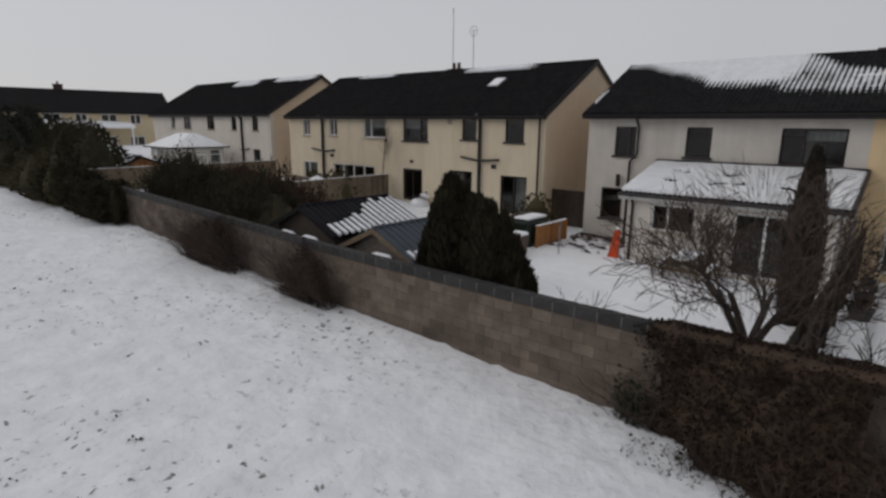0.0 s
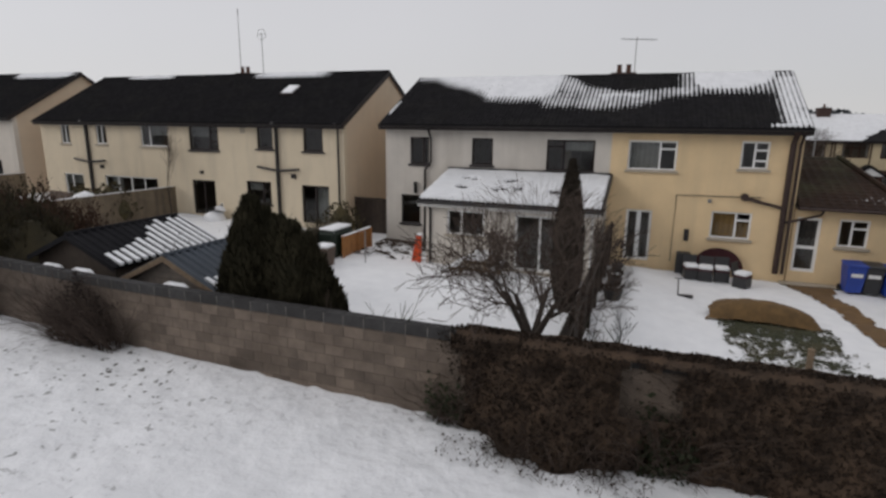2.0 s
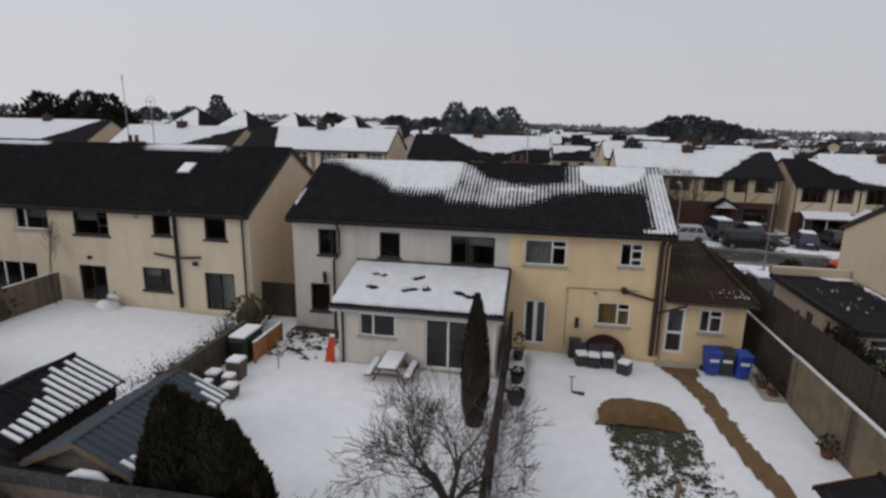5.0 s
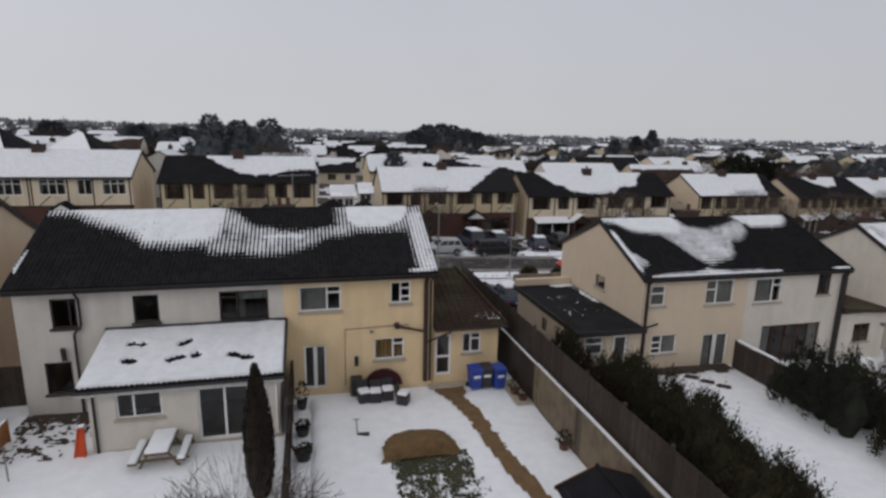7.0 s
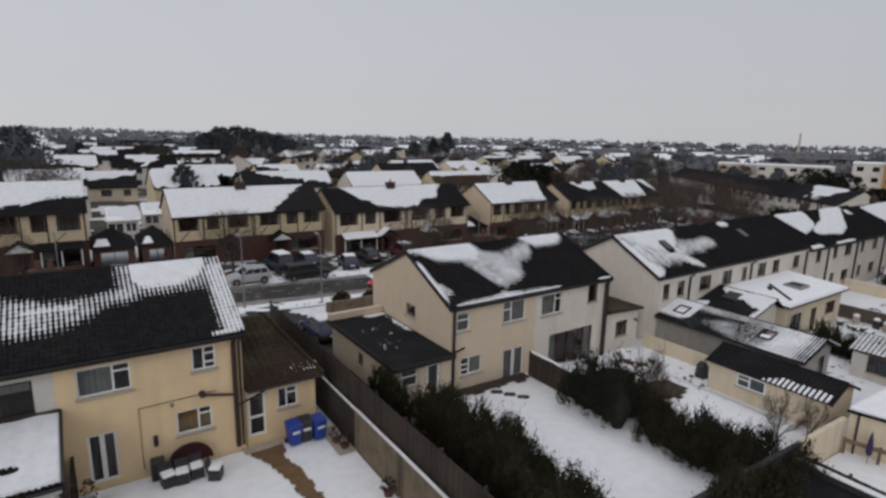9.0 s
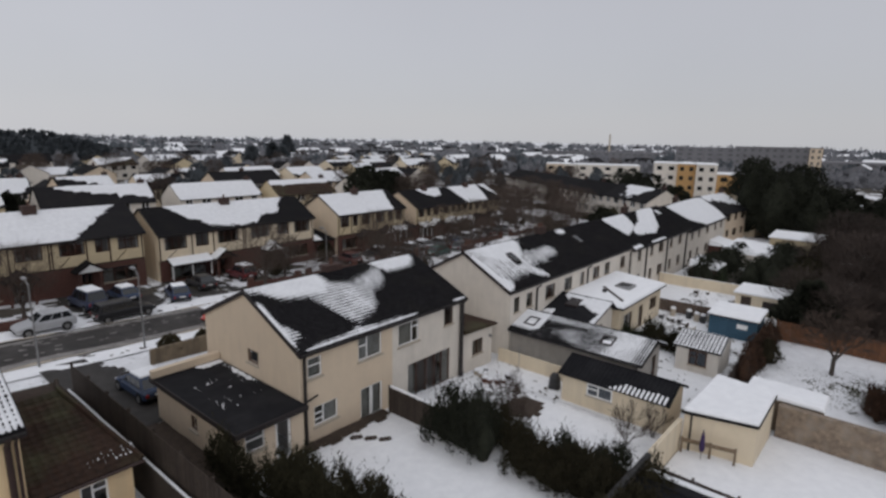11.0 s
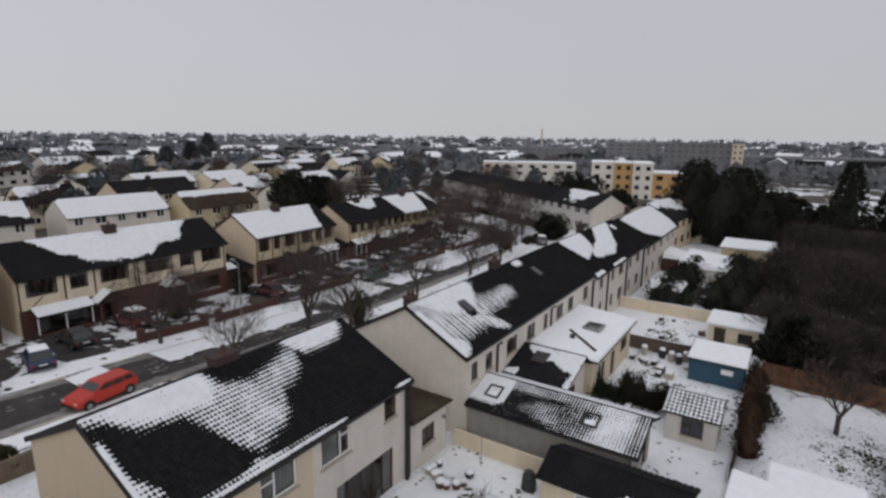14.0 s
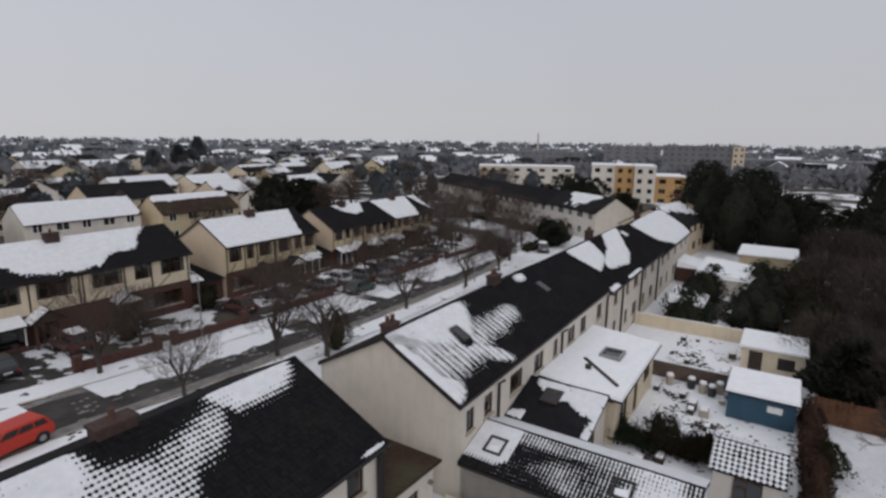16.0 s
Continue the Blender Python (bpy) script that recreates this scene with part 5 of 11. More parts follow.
# ---- the houses across the street ----
def street_house(x0, x1, dens, seed, ze=None, timber=True, upper=YELLOW, brick=BRICK, flip=False, canopy=1, y0=62.0, depth=8.6, dz=5.7, rise=2.35, win_frame=FRAME_B, porch=True, n=2, cap=True, lift=0.0):
    """A pair of houses with brick below, pale render and timber strips above, brown windows, porches and a snowy roof."""
    xm = (x0 + x1) / 2
    zg = ground(xm, y0) + 0.02 + lift
    ze = zg + dz if ze is None else ze
    zm = zg + 2.75
    h = thing("semi_detached_house", xm, y0 + depth / 2, zg, "two-storey pair of houses with brick below and timber-striped cream render above", "house", "houses across the street")
    w = (x1 - x0) / n
    up, low = [], []
    for i in range(n):
        a = x0 + i * w
        s = [(0.06, 0.30), (0.40, 0.55), (0.66, 0.92)]
        if (i % 2) != flip:
            s = [(1 - q, 1 - p) for p, q in s][::-1]
        for p, q in s:
            up.append((a + p * w, a + q * w, zm + 1.15, ze - 0.45))
        g = (0.10, 0.50) if (i % 2) == flip else (0.50, 0.90)
        low.append((a + g[0] * w, a + g[1] * w, zg + 0.7, zg + 2.2))
        dd = (0.60, 0.74) if (i % 2) == flip else (0.26, 0.40)
        low.append((a + dd[0] * w, a + dd[1] * w, zg + 0.05, zg + 2.15))
    put = facing_south(y0)
    mb = MB()
    facade(mb, put, x0, x1, zg - 1.0, zm, low, 0.28)
    part("lower_wall", mb, brick, h)
    mb = MB()
    facade(mb, facing_south(y0 - 0.004), x0, x1, zm, ze - 0.02, up, 0.28)
    part("upper_wall", mb, upper, h)
    ym = y0 + depth / 2
    for put_g, xx, dx in ((facing_west(x0), x0, 1), (facing_east(x1), x1, -1)):
        mb = MB()
        facade(mb, put_g, y0 + 0.28, y0 + depth - 0.28, zg - 1, ze - 0.02, [], 0.28)
        mb.extrude([(y0 + 0.06, ze - 0.02), (y0 + depth - 0.06, ze - 0.02), (ym, ze + rise - 0.12)], "x", xx, xx + dx * 0.28)
        part("gable_wall", mb, BEIGE if upper is YELLOW else CREAM_A, h)
    mb = MB()
    facade(mb, facing_north(y0 + depth), x0, x1, zg - 1, ze - 0.02, [], 0.28)
    part("wall", mb, upper, h)
    for a, b, c, d in up:
        window(h, put, a, b, c, d, win_frame, (0.35, 0.65) if b - a > 1.6 else ((0.5,) if b - a > 1.0 else ()), (0.7,) if b - a > 1.6 else (), None, [(0, 0.11, 0, 1, CURTAIN), (0.89, 1, 0, 1, CURTAIN)], inset=0.06)
    for k, (a, b, c, d) in enumerate(low):
        if k % 2:
            window(h, put, a, b, c, d, win_frame, (0.5,), (0.45,), None, name="front_door", fw=0.16)
        else:
            window(h, put, a, b, c, d, win_frame, (0.33, 0.67), (0.72,), SILL, [(0, 0.3, 0, 1, CURTAIN)])
    fl = MB().box(x0 + 0.28, x1 - 0.28, y0 + 0.28, y0 + depth - 0.28, zm - 0.1, zm + 0.1)
    fl.box(x0 + 0.28, x1 - 0.28, y0 + 3.0, y0 + 3.1, zg - 0.2, ze - 0.2)
    fl.box(xm - 0.1, xm + 0.1, y0 + 0.28, y0 + 3.0, zg - 0.2, ze - 0.2)
    part("inner_floor", fl, INNER, h)
    if timber:
        strips = [(x0, x1, zm - 0.06, zm + 0.09)]
        for i in range(n):
            for s in (0.0, 0.35, 0.6, 0.97):
                xx = x0 + (i + s) * w
                strips.append((xx, xx + 0.13, zm + 0.09, ze - 0.28))
        for a, b, c, d in strips:
            part("timber_strip", MB().box(a, b, y0 - 0.035, y0 - 0.004, c, d), TIMBER, h)
        for i in range(n):
            for p, q in ((0.06, 0.30), (0.66, 0.92)):
                a = x0 + (i + p) * w
                b = x0 + (i + q) * w
                part("timber_brace", MB().hexa([(a, y0 - 0.03, zm + 0.1), (a + 0.12, y0 - 0.03, zm + 0.1), (a + 0.12, y0 - 0.006, zm + 0.1), (a, y0 - 0.006, zm + 0.1),
                                                 ((a + b) / 2 - 0.06, y0 - 0.03, zm + 1.05), ((a + b) / 2 + 0.06, y0 - 0.03, zm + 1.05), ((a + b) / 2 + 0.06, y0 - 0.006, zm + 1.05), ((a + b) / 2 - 0.06, y0 - 0.006, zm + 1.05)]), TIMBER, h)
    r, s, s2 = gable_roof(h, x0, x1, y0, y0 + depth, ze, ze + rise, TILE, tiled=False, oh=0.4)
    chimney(h, xm - 0.4, ym - 0.45, ze + rise - 0.7, ze + rise + 0.55, 1.15, 0.7, STACK, 1)
    roof_snow(s, dens, seed, "smooth snow sheet with bare dark tiles at one end", thick=0.08, soft=0.34, flat=0.14)
    if porch:
        for i in range(n):
            dd = low[i * 2 + 1]
            c = (dd[0] + dd[1]) / 2
            po = thing("porch", c, y0 - 0.8, zg, "brick porch with a small pitched snow-dusted roof", "porch", "porches")
            part("post", MB().box(c - 1.0, c - 0.8, y0 - 1.3, y0 - 1.1, zg - 0.3, zg + 2.35), brick, po)
            part("post", MB().box(c + 0.8, c + 1.0, y0 - 1.3, y0 - 1.1, zg - 0.3, zg + 2.35), brick, po)
            part("roof", MB().extrude([(c - 1.35, zg + 2.3), (c, zg + 3.2), (c + 1.35, zg + 2.3), (c + 1.35, zg + 2.42), (c, zg + 3.34), (c - 1.35, zg + 2.42)], "y", y0 - 1.6, y0 - 0.04), TILE, po)
            part("gable_board", MB().extrude([(c - 1.1, zg + 2.36), (c + 1.1, zg + 2.36), (c, zg + 3.08)], "y", y0 - 1.45, y0 - 1.4), WHITE_P if i % 2 else TIMBER, po)
            if cap and seed % 2:
                part("snow_cap", MB().extrude([(c - 1.3, zg + 2.46), (c, zg + 3.35), (c, zg + 3.46), (c - 1.25, zg + 2.56)], "y", y0 - 1.55, y0 - 0.05), SNOW, po)
            if canopy & (1 << i):
                a, b = (low[i * 2][0] - 0.3, low[i * 2][1] + 0.3)
                if a < c < b:
                    continue
                a, b = (a, min(b, c - 1.37)) if c > a else (max(a, c + 1.37), b)
                cn = thing("bay_window", (a + b) / 2, y0 - 0.6, zg, "brick bay with a snow-covered lean-to canopy", "bay window", "bays")
                part("canopy", MB().extrude([(y0 - 1.3, zg + 2.25), (y0 - 0.04, zg + 2.75), (y0 - 0.04, zg + 2.9), (y0 - 1.3, zg + 2.36)], "x", a, b), TILE, cn)
                if cap:
                    part("snow_cap", MB().extrude([(y0 - 1.26, zg + 2.37), (y0 - 0.05, zg + 2.9), (y0 - 0.05, zg + 3.04), (y0 - 1.24, zg + 2.48)], "x", a + 0.04, b - 0.04), SNOW, cn)
                part("dwarf_wall", MB().box(a + 0.1, b - 0.1, y0 - 1.0, y0 - 0.02, zg - 0.3, zg + 0.7), brick, cn)
                part("bay_frame", MB().box(a + 0.1, a + 0.2, y0 - 1.0, y0 - 0.9, zg + 0.7, zg + 2.3).box(b - 0.2, b - 0.1, y0 - 1.0, y0 - 0.9, zg + 0.7, zg + 2.3).box((a + b) / 2 - 0.05, (a + b) / 2 + 0.05, y0 - 1.0, y0 - 0.9, zg + 0.7, zg + 2.3), UPVC, cn)
                pn = part("pane", MB().poly((a + 0.15, y0 - 0.95, zg + 0.7), (b - 0.15, y0 - 0.95, zg + 0.7), (b - 0.15, y0 - 0.95, zg + 2.3), (a + 0.15, y0 - 0.95, zg + 2.3)), GLASS, cn)
    return h, s


street_house(-55.0, -38.2, snow_above([0, 0.5, 0.55, 0.97, 1], [-0.3, -0.3, 0.02, 0.9, 1]), 31, canopy=1)
street_house(-36.3, -18.0, snow_above([0, 0.14, 0.2, 0.26, 1], [1.2, 1.1, 0.5, -0.3, -0.3]), 32, upper=CREAM_A, win_frame=UPVC, lift=0.35, dz=5.95)
street_house(-15.4, 0.5, snow_above([0, 0.24, 0.27, 0.38, 0.5, 0.65, 0.73, 0.86, 1], [1.3, 1.15, 0.95, 0.62, 0.34, 0.22, 0.32, 0.47, 0.45]), 33, canopy=3, cap=False, lift=0.35, dz=5.95)
street_house(8.0, 24.5, snow_above([0, 0.55, 0.62, 0.9, 1], [-0.3, -0.2, 0.04, 0.92, 1.15]), 34, canopy=0)
street_house(26.0, 46.2, snow_above([0, 0.1, 0.2, 0.32, 0.45, 0.58, 0.66, 0.78, 0.84, 0.92, 1], [1.3, 1.1, 0.6, 0.16, 0.05, 0.08, 0.34, 0.42, 0.8, 1.1, 1.2]), 35, canopy=1, upper=CREAM_A, lift=0.1, dz=5.85)
street_house(50.5, 63.9, snow_above([0, 0.76, 0.86, 0.95, 1], [-0.3, -0.2, 0.5, 1.1, 1.2]), 36, canopy=2, lift=0.1, dz=5.95)
street_house(67.6, 80.0, snow_above([0, 0.3, 0.4, 0.55, 0.7, 0.85, 1], [1.3, 1.1, 0.75, 0.5, 0.6, 1.1, 1.2]), 37, canopy=3, y0=62.6)
street_house(80.2, 92.8, snow_above([0, 0.08, 0.16, 0.6, 0.7, 0.8, 1], [1.2, 0.9, -0.3, -0.2, 0.4, 1.1, 0.2]), 38, canopy=3, y0=63.2)
street_house(-76, -58, snow_above([0, 0.6, 0.9, 1], [-0.3, -0.1, 0.9, 1.1]), 39, canopy=2)

# side garages and annexes between them
for gx0, gx1, sn in ((0.7, 4.4, 0), (5.0, 7.8, 1), (46.5, 50.2, 0), (64.1, 67.3, 1)):
    zg_ = ground((gx0 + gx1) / 2, 62)
    g_ = thing("side_garage", (gx0 + gx1) / 2, 64, zg_, "brick side garage with a dark pitched roof", "garage", "side garages")
    mb = MB()
    facade(mb, facing_south(62.6), gx0, gx1, zg_ - 0.6, zg_ + 2.4, [(gx0 + 0.6, gx1 - 0.6, zg_ + 0.5, zg_ + 1.9)], 0.25)
    facade(mb, facing_west(gx0), 62.85, 68, zg_ - 0.6, zg_ + 2.4, [], 0.2)
    facade(mb, facing_east(gx1), 62.85, 68, zg_ - 0.6, zg_ + 2.4, [], 0.2)
    part("wall", mb, BRICK, g_)
    window(g_, facing_south(62.6), gx0 + 0.6, gx1 - 0.6, zg_ + 0.5, zg_ + 1.9, FRAME_B, (0.5,), (), SILL)
    xm_ = (gx0 + gx1) / 2
    part("roof", MB().poly((gx0 - 0.2, 62.2, zg_ + 2.35), (gx1 + 0.2, 62.2, zg_ + 2.35), (xm_, 65.5, zg_ + 4.0)).poly((gx0 - 0.2, 62.2, zg_ + 2.35), (xm_, 65.5, zg_ + 4.0), (gx0 - 0.2, 69, zg_ + 2.35)).poly((gx1 + 0.2, 62.2, zg_ + 2.35), (gx1 + 0.2, 69, zg_ + 2.35), (xm_, 65.5, zg_ + 4.0)).poly((gx0 - 0.2, 69, zg_ + 2.35), (xm_, 65.5, zg_ + 4.0), (gx1 + 0.2, 69, zg_ + 2.35)).poly((gx0 - 0.2, 62.2, zg_ + 2.35), (gx1 + 0.2, 62.2, zg_ + 2.35), (gx1 + 0.2, 69, zg_ + 2.35), (gx0 - 0.2, 69, zg_ + 2.35)), TILE, g_)
    part("snow_cap", MB().poly((gx0 + 0.1, 62.5, zg_ + 2.56), (xm_ - 0.3, 62.5, zg_ + 2.56), (xm_ - 0.5, 63.6, zg_ + 3.12), (gx0 + 0.5, 63.6, zg_ + 3.12)), SNOW, g_)

# front garden walls, snowy lawns and drives across the street
for a, b in ((-15, -4), (-2, 7), (9.5, 14.5), (31.5, 37.5), (39, 46), (50, 57.5), (60, 66), (69, 79), (82, 92)):
    mb = MB()
    for q in np.arange(a, b, 1.5):
        q1 = min(q + 1.5, b)
        z0, z1 = ground(q, 53.6), ground(q1, 53.6)
        mb.hexa([(q, 53.3, z0 - 0.3), (q1, 53.3, z1 - 0.3), (q1, 53.55, z1 - 0.3), (q, 53.55, z0 - 0.3), (q, 53.3, z0 + 0.75), (q1, 53.3, z1 + 0.75), (q1, 53.55, z1 + 0.75), (q, 53.55, z0 + 0.75)])
    solid("garden_wall", mb, BRICK, "low brown brick front garden wall", "wall", "front garden walls")
    for q in (a, b):
        z0 = ground(q, 53.6)
        solid("gate_pier", MB().box(q - 0.28, q + 0.28, 53.15, 53.7, z0 - 0.2, z0 + 1.1).box(q - 0.34, q + 0.34, 53.09, 53.76, z0 + 1.1, z0 + 1.2), BRICK, "square brick gate pier", "gate pier", "gate piers", bevel=0.02)
for a, b in ((15.5, 23.5), (25.5, 31), (46.2, 49.8), (57.7, 60), (-3.9, -2.1), (66.2, 68.8)):
    land("driveway", frange(a, b, 0.2), frange(50.2, 61.8, 0.2), TARMAC, "wet dark tarmac driveway with snow edges", 0.075,
         keep=lambda x, y, a=a, b=b: a + 0.35 + edge(x, y, 2.5) < x < b - 0.35 + edge(y, x, 2.5) and noise.noise(Vector((x * 0.7, y * 0.7, 21))) < 0.28)
# a hedge-lined wall in front of house C
mb = MB().box(15.4, 24.5, 38.7, 38.95, -1.2, 0.55)
solid("garden_wall", mb, CONC, "low rendered front garden wall", "wall", "front garden walls")


# ---- houses farther off ----
def far_house(x0, x1, y0, depth, dz, rise, wall, roofmat, snow, seed, turn=0.0, n=None, at=None, base=None, chim=True, plain=False, label="distant two-storey pale house with snow on its roof"):
    """A distant house: walls, roof, snow, windows and a chimney, each a part. Built about its own middle."""
    xm, ym = (x0 + x1) / 2, y0 + depth / 2
    zg = ground(xm, ym) if base is None else base
    w, d = (x1 - x0) / 2, depth / 2
    h = new("far_house")
    h.matrix_world = pose(xm, ym, zg, 0, 0, turn)
    ORIG[h] = Vector((0, 0, 0))
    tagged(h, label, "house", "distant houses")
    holes, storeys = [], max(1, round(dz / 2.75))
    k = n or max(2, round(2 * w / 3.2))
    for s in range(storeys):
        for i in range(k):
            c = -w + (i + 0.5) * 2 * w / k
            ww = 0.65 if (i + s) % 2 else 0.9
            holes.append((c - ww, c + ww, s * 2.75 + 0.95, s * 2.75 + 2.2))
    mb = MB()
    facade(mb, facing_south(-d), -w, w, -1.5, dz, holes, 0.25)
    for xx, dx in ((-w, 1), (w, -1)):
        mb.extrude([(-d + 0.25, -1.5), (d, -1.5), (d, dz), (0, dz + rise - 0.1), (-d + 0.25, dz)], "x", xx, xx + dx * 0.25)
    mb.box(-w + 0.25, w - 0.25, d - 0.25, d, -1.5, dz)
    part("wall", mb, wall, h)
    part("inner_floor", MB().box(-w + 0.3, w - 0.3, -d + 1.2, -d + 1.3, -1, dz).box(-w + 0.3, w - 0.3, -d + 0.25, -d + 1.2, dz - 0.1, dz), INNER, h)
    for a, b, c, e in holes:
        if plain:
            part("window", MB().box(a, b, -d + 0.07, -d + 0.1, c, e), CARGLASS, h)
            continue
        f = MB()
        for p, q, r, t in ((a, a + 0.09, c, e), (b - 0.09, b, c, e), ((a + b) / 2 - 0.05, (a + b) / 2 + 0.05, c, e), (a, b, c, c + 0.09), (a, b, e - 0.09, e)):
            f.box(p, q, -d + 0.05, -d + 0.1, r, t)
        wn = part("window", f, UPVC if seed % 3 else FRAME_B, h)
        part("pane", MB().poly((a, -d + 0.09, c), (b, -d + 0.09, c), (b, -d + 0.09, e), (a, -d + 0.09, e)), CARGLASS, wn)
    o = 0.35
    kk = rise / d
    part("roof", MB().extrude([(-d - o, dz - kk * o - 0.12), (0, dz + rise - 0.12), (d + o, dz - kk * o - 0.12), (d + o, dz - kk * o), (0, dz + rise), (-d - o, dz - kk * o)], "x", -w - 0.15, w + 0.15), roofmat, h)
    if chim:
        chimney(h, 0.0 if seed % 2 else w * 0.9, 0.1, dz + rise - 0.3, dz + rise + 0.6, 1.0, 0.5, STACK, 1)
    if snow > 0:
        s = Slope((-w - 0.15, -d - o, dz - kk * o), (1, 0, 0), (0, d + o, rise + kk * o), 2 * w + 0.3, math.hypot(d + o, rise + kk * o))
        rr = random.Random(seed)
        kind, lo = rr.randrange(4), 0.75 - snow

        def dn(u, v):
            q = {0: v - lo, 1: v - lo - 0.7 * (u - 0.5), 2: v - lo + 0.7 * (u - 0.5), 3: 0.35 - lo * 0.6 - abs(u - 0.5) * lo + 0.3 * v}[kind]
            return 0.5 + 3.0 * q

        sm = melt_sheet(s, dn, seed, thick=0.12, soft=0.5, flat=0.7)
        if sm.f:
            part("roof_snow", sm, ROOF_SNOW, h, smooth=True)["kind"] = "stuff"
    return h


rng = random.Random(5)
WALLS = [YELLOW, CREAM_A, WHITE_R, WHITE_R, BEIGE, GREY_R]
row_y = [97, 122, 150, 182, 218, 262, 315]
for ri, ry in enumerate(row_y):
    x = -150 - 30 * ri + rng.uniform(0, 10)
    end = 105 + 28 * ri if ri < 3 else 150 + 30 * ri
    while x < end:
        ln = rng.choice([10, 14, 16, 18])
        turn = 90 if rng.random() < 0.14 else rng.uniform(-6, 6) + (ri * 4 if x > 60 else 0)
        far_house(x, x + ln if turn != 90 else x + 9, ry + rng.uniform(-4, 4), 8.4, rng.choice([5.2, 5.4, 5.0, 2.9]) if ri else 5.2, rng.uniform(2.1, 2.8), rng.choice(WALLS), TILE if rng.random() < 0.8 else TILE_B,
                  rng.choice([0.15, 0.3, 0.5, 0.65, 0.05, 0.0]), rng.randrange(1, 999), turn, chim=ri < 4, plain=ri >= 2)
        x += ln + rng.choice([2, 3, 5, 9]) + (2 if ri > 2 else 0)
# white pyramidal roofs behind the near row
for px, py in ((-51.6, 90), (-42.4, 90), (-31.9, 90), (-62, 92)):
    zg_ = ground(px, py)
    q_ = thing("bungalow", px, py, zg_, "house with a steep pyramidal roof, snow on one face", "house", "pyramid-roofed houses")
    part("wall", MB().box(px - 5.6, px + 5.6, py - 5.6, py + 5.6, zg_ - 1, zg_ + 5.5), CREAM_A, q_)
    part("window", MB().box(px - 3, px - 1.6, py - 5.64, py - 5.6, zg_ + 2.6, zg_ + 3.8), FRAME_B, q_)
    part("window", MB().box(px + 1.4, px + 2.8, py - 5.64, py - 5.6, zg_ + 2.6, zg_ + 3.8), FRAME_B, q_)
    c4 = [(px - 6.2, py - 6.2, zg_ + 5.4), (px + 6.2, py - 6.2, zg_ + 5.4), (px + 6.2, py + 6.2, zg_ + 5.4), (px - 6.2, py + 6.2, zg_ + 5.4)]
    top = (px, py, zg_ + 10.4)
    part("roof", MB().poly(*c4).poly(c4[1], c4[2], top).poly(c4[2], c4[3], top).poly(c4[3], c4[0], top).poly(c4[0], c4[1], top), TILE, q_)
    part("roof_snow", MB().poly((px - 6.0, py - 6.26, zg_ + 5.5), (px + 3.8, py - 6.26, zg_ + 5.5), (px + 0.5, py - 0.7, zg_ + 9.95), (px - 0.2, py - 0.3, zg_ + 10.25)), SNOW, q_)

# little annexes and conservatory behind, seen between the pairs
for ax, ay, aw, ah in ((4.6, 80, 3.4, 2.8), (9.5, 86, 4.0, 2.6), (-1.5, 84, 5, 5.2)):
    far_house(ax - aw / 2, ax + aw / 2, ay, 4.0, ah, 1.2, WHITE_R, SNOW if ah < 5 else TILE, 0.6, 7, 0, chim=False, label="small white annexe with a snowy roof")

# terrace round the bend, ending in a white gable
for i, (fx, fy) in enumerate(((118.5, 44.0), (128, 57.0), (137.5, 70.0), (147, 83.0), (157, 96))):
    far_house(fx - 8, fx + 8, fy - 4.2, 8.4, 5.2, 2.5, WHITE_R, TILE, 0.0 if i else 0.05, 40 + i, 233.8, base=ground(fx, fy))
for i, (fx, fy) in enumerate(((106, 27.5), (121, 24.5))):
    far_house(fx - 7, fx + 7, fy - 4.2, 8.8, 5.3, 2.5, CREAM_A if i else BEIGE, TILE, 0.12, 60 + i, -6)


def block(name, label, cx, cy, w, d, turn, storeys, sections, base, cap=SNOW, sh=2.9):
    """A flat-roofed block: sections of coloured render with rows of windows."""
    b = new(name)
    b.matrix_world = pose(cx, cy, base, 0, 0, turn)
    ORIG[b] = Vector((0, 0, 0))
    tagged(b, label, "apartment block")
    for (a, e, m_, st, dy) in sections:
        x0, x1 = -w / 2 + a * w, -w / 2 + e * w
        top = st * sh
        y0 = -d / 2 - dy
        n = max(1 if x0 < -w / 2 + 0.1 and st == 4 else 2, round((x1 - x0) / (3.4 if st == 4 else 5.4)))
        holes = [(x0 + (i + 0.28) * (x1 - x0) / n, x0 + (i + 0.72) * (x1 - x0) / n, s * sh + 0.8, s * sh + 2.1) for i in range(n) for s in range(st)]
        mb = MB()
        facade(mb, facing_south(y0), x0, x1, -2, top, holes, 0.3)
        mb.box(x0, x0 + 0.3, y0 + 0.3, d / 2, -2, top).box(x1 - 0.3, x1, y0 + 0.3, d / 2, -2, top).box(x0, x1, d / 2, d / 2 + 0.3, -2, top)
        part("wall", mb, m_, b)
        part("parapet_roof", MB().box(x0 - 0.15, x1 + 0.15, y0 - 0.15, d / 2 + 0.3, top, top + 0.25), cap, b)
        part("inner_floor", MB().box(x0 + 0.3, x1 - 0.3, y0 + 1.2, y0 + 1.4, -1, top - 0.05), INNER, b)
        if cx < 300:
            for (p, q, r, t) in holes:
                part("window", MB().box(p, q, y0 + 0.1, y0 + 0.14, r, t), CARGLASS, b)
        else:
            mb = MB()
            for (p, q, r, t) in holes:
                mb.box(p, q, y0 + 0.1, y0 + 0.14, r, t)
            part("glazing", mb, HAZED_GLASS, b)["kind"] = "stuff"
    return b


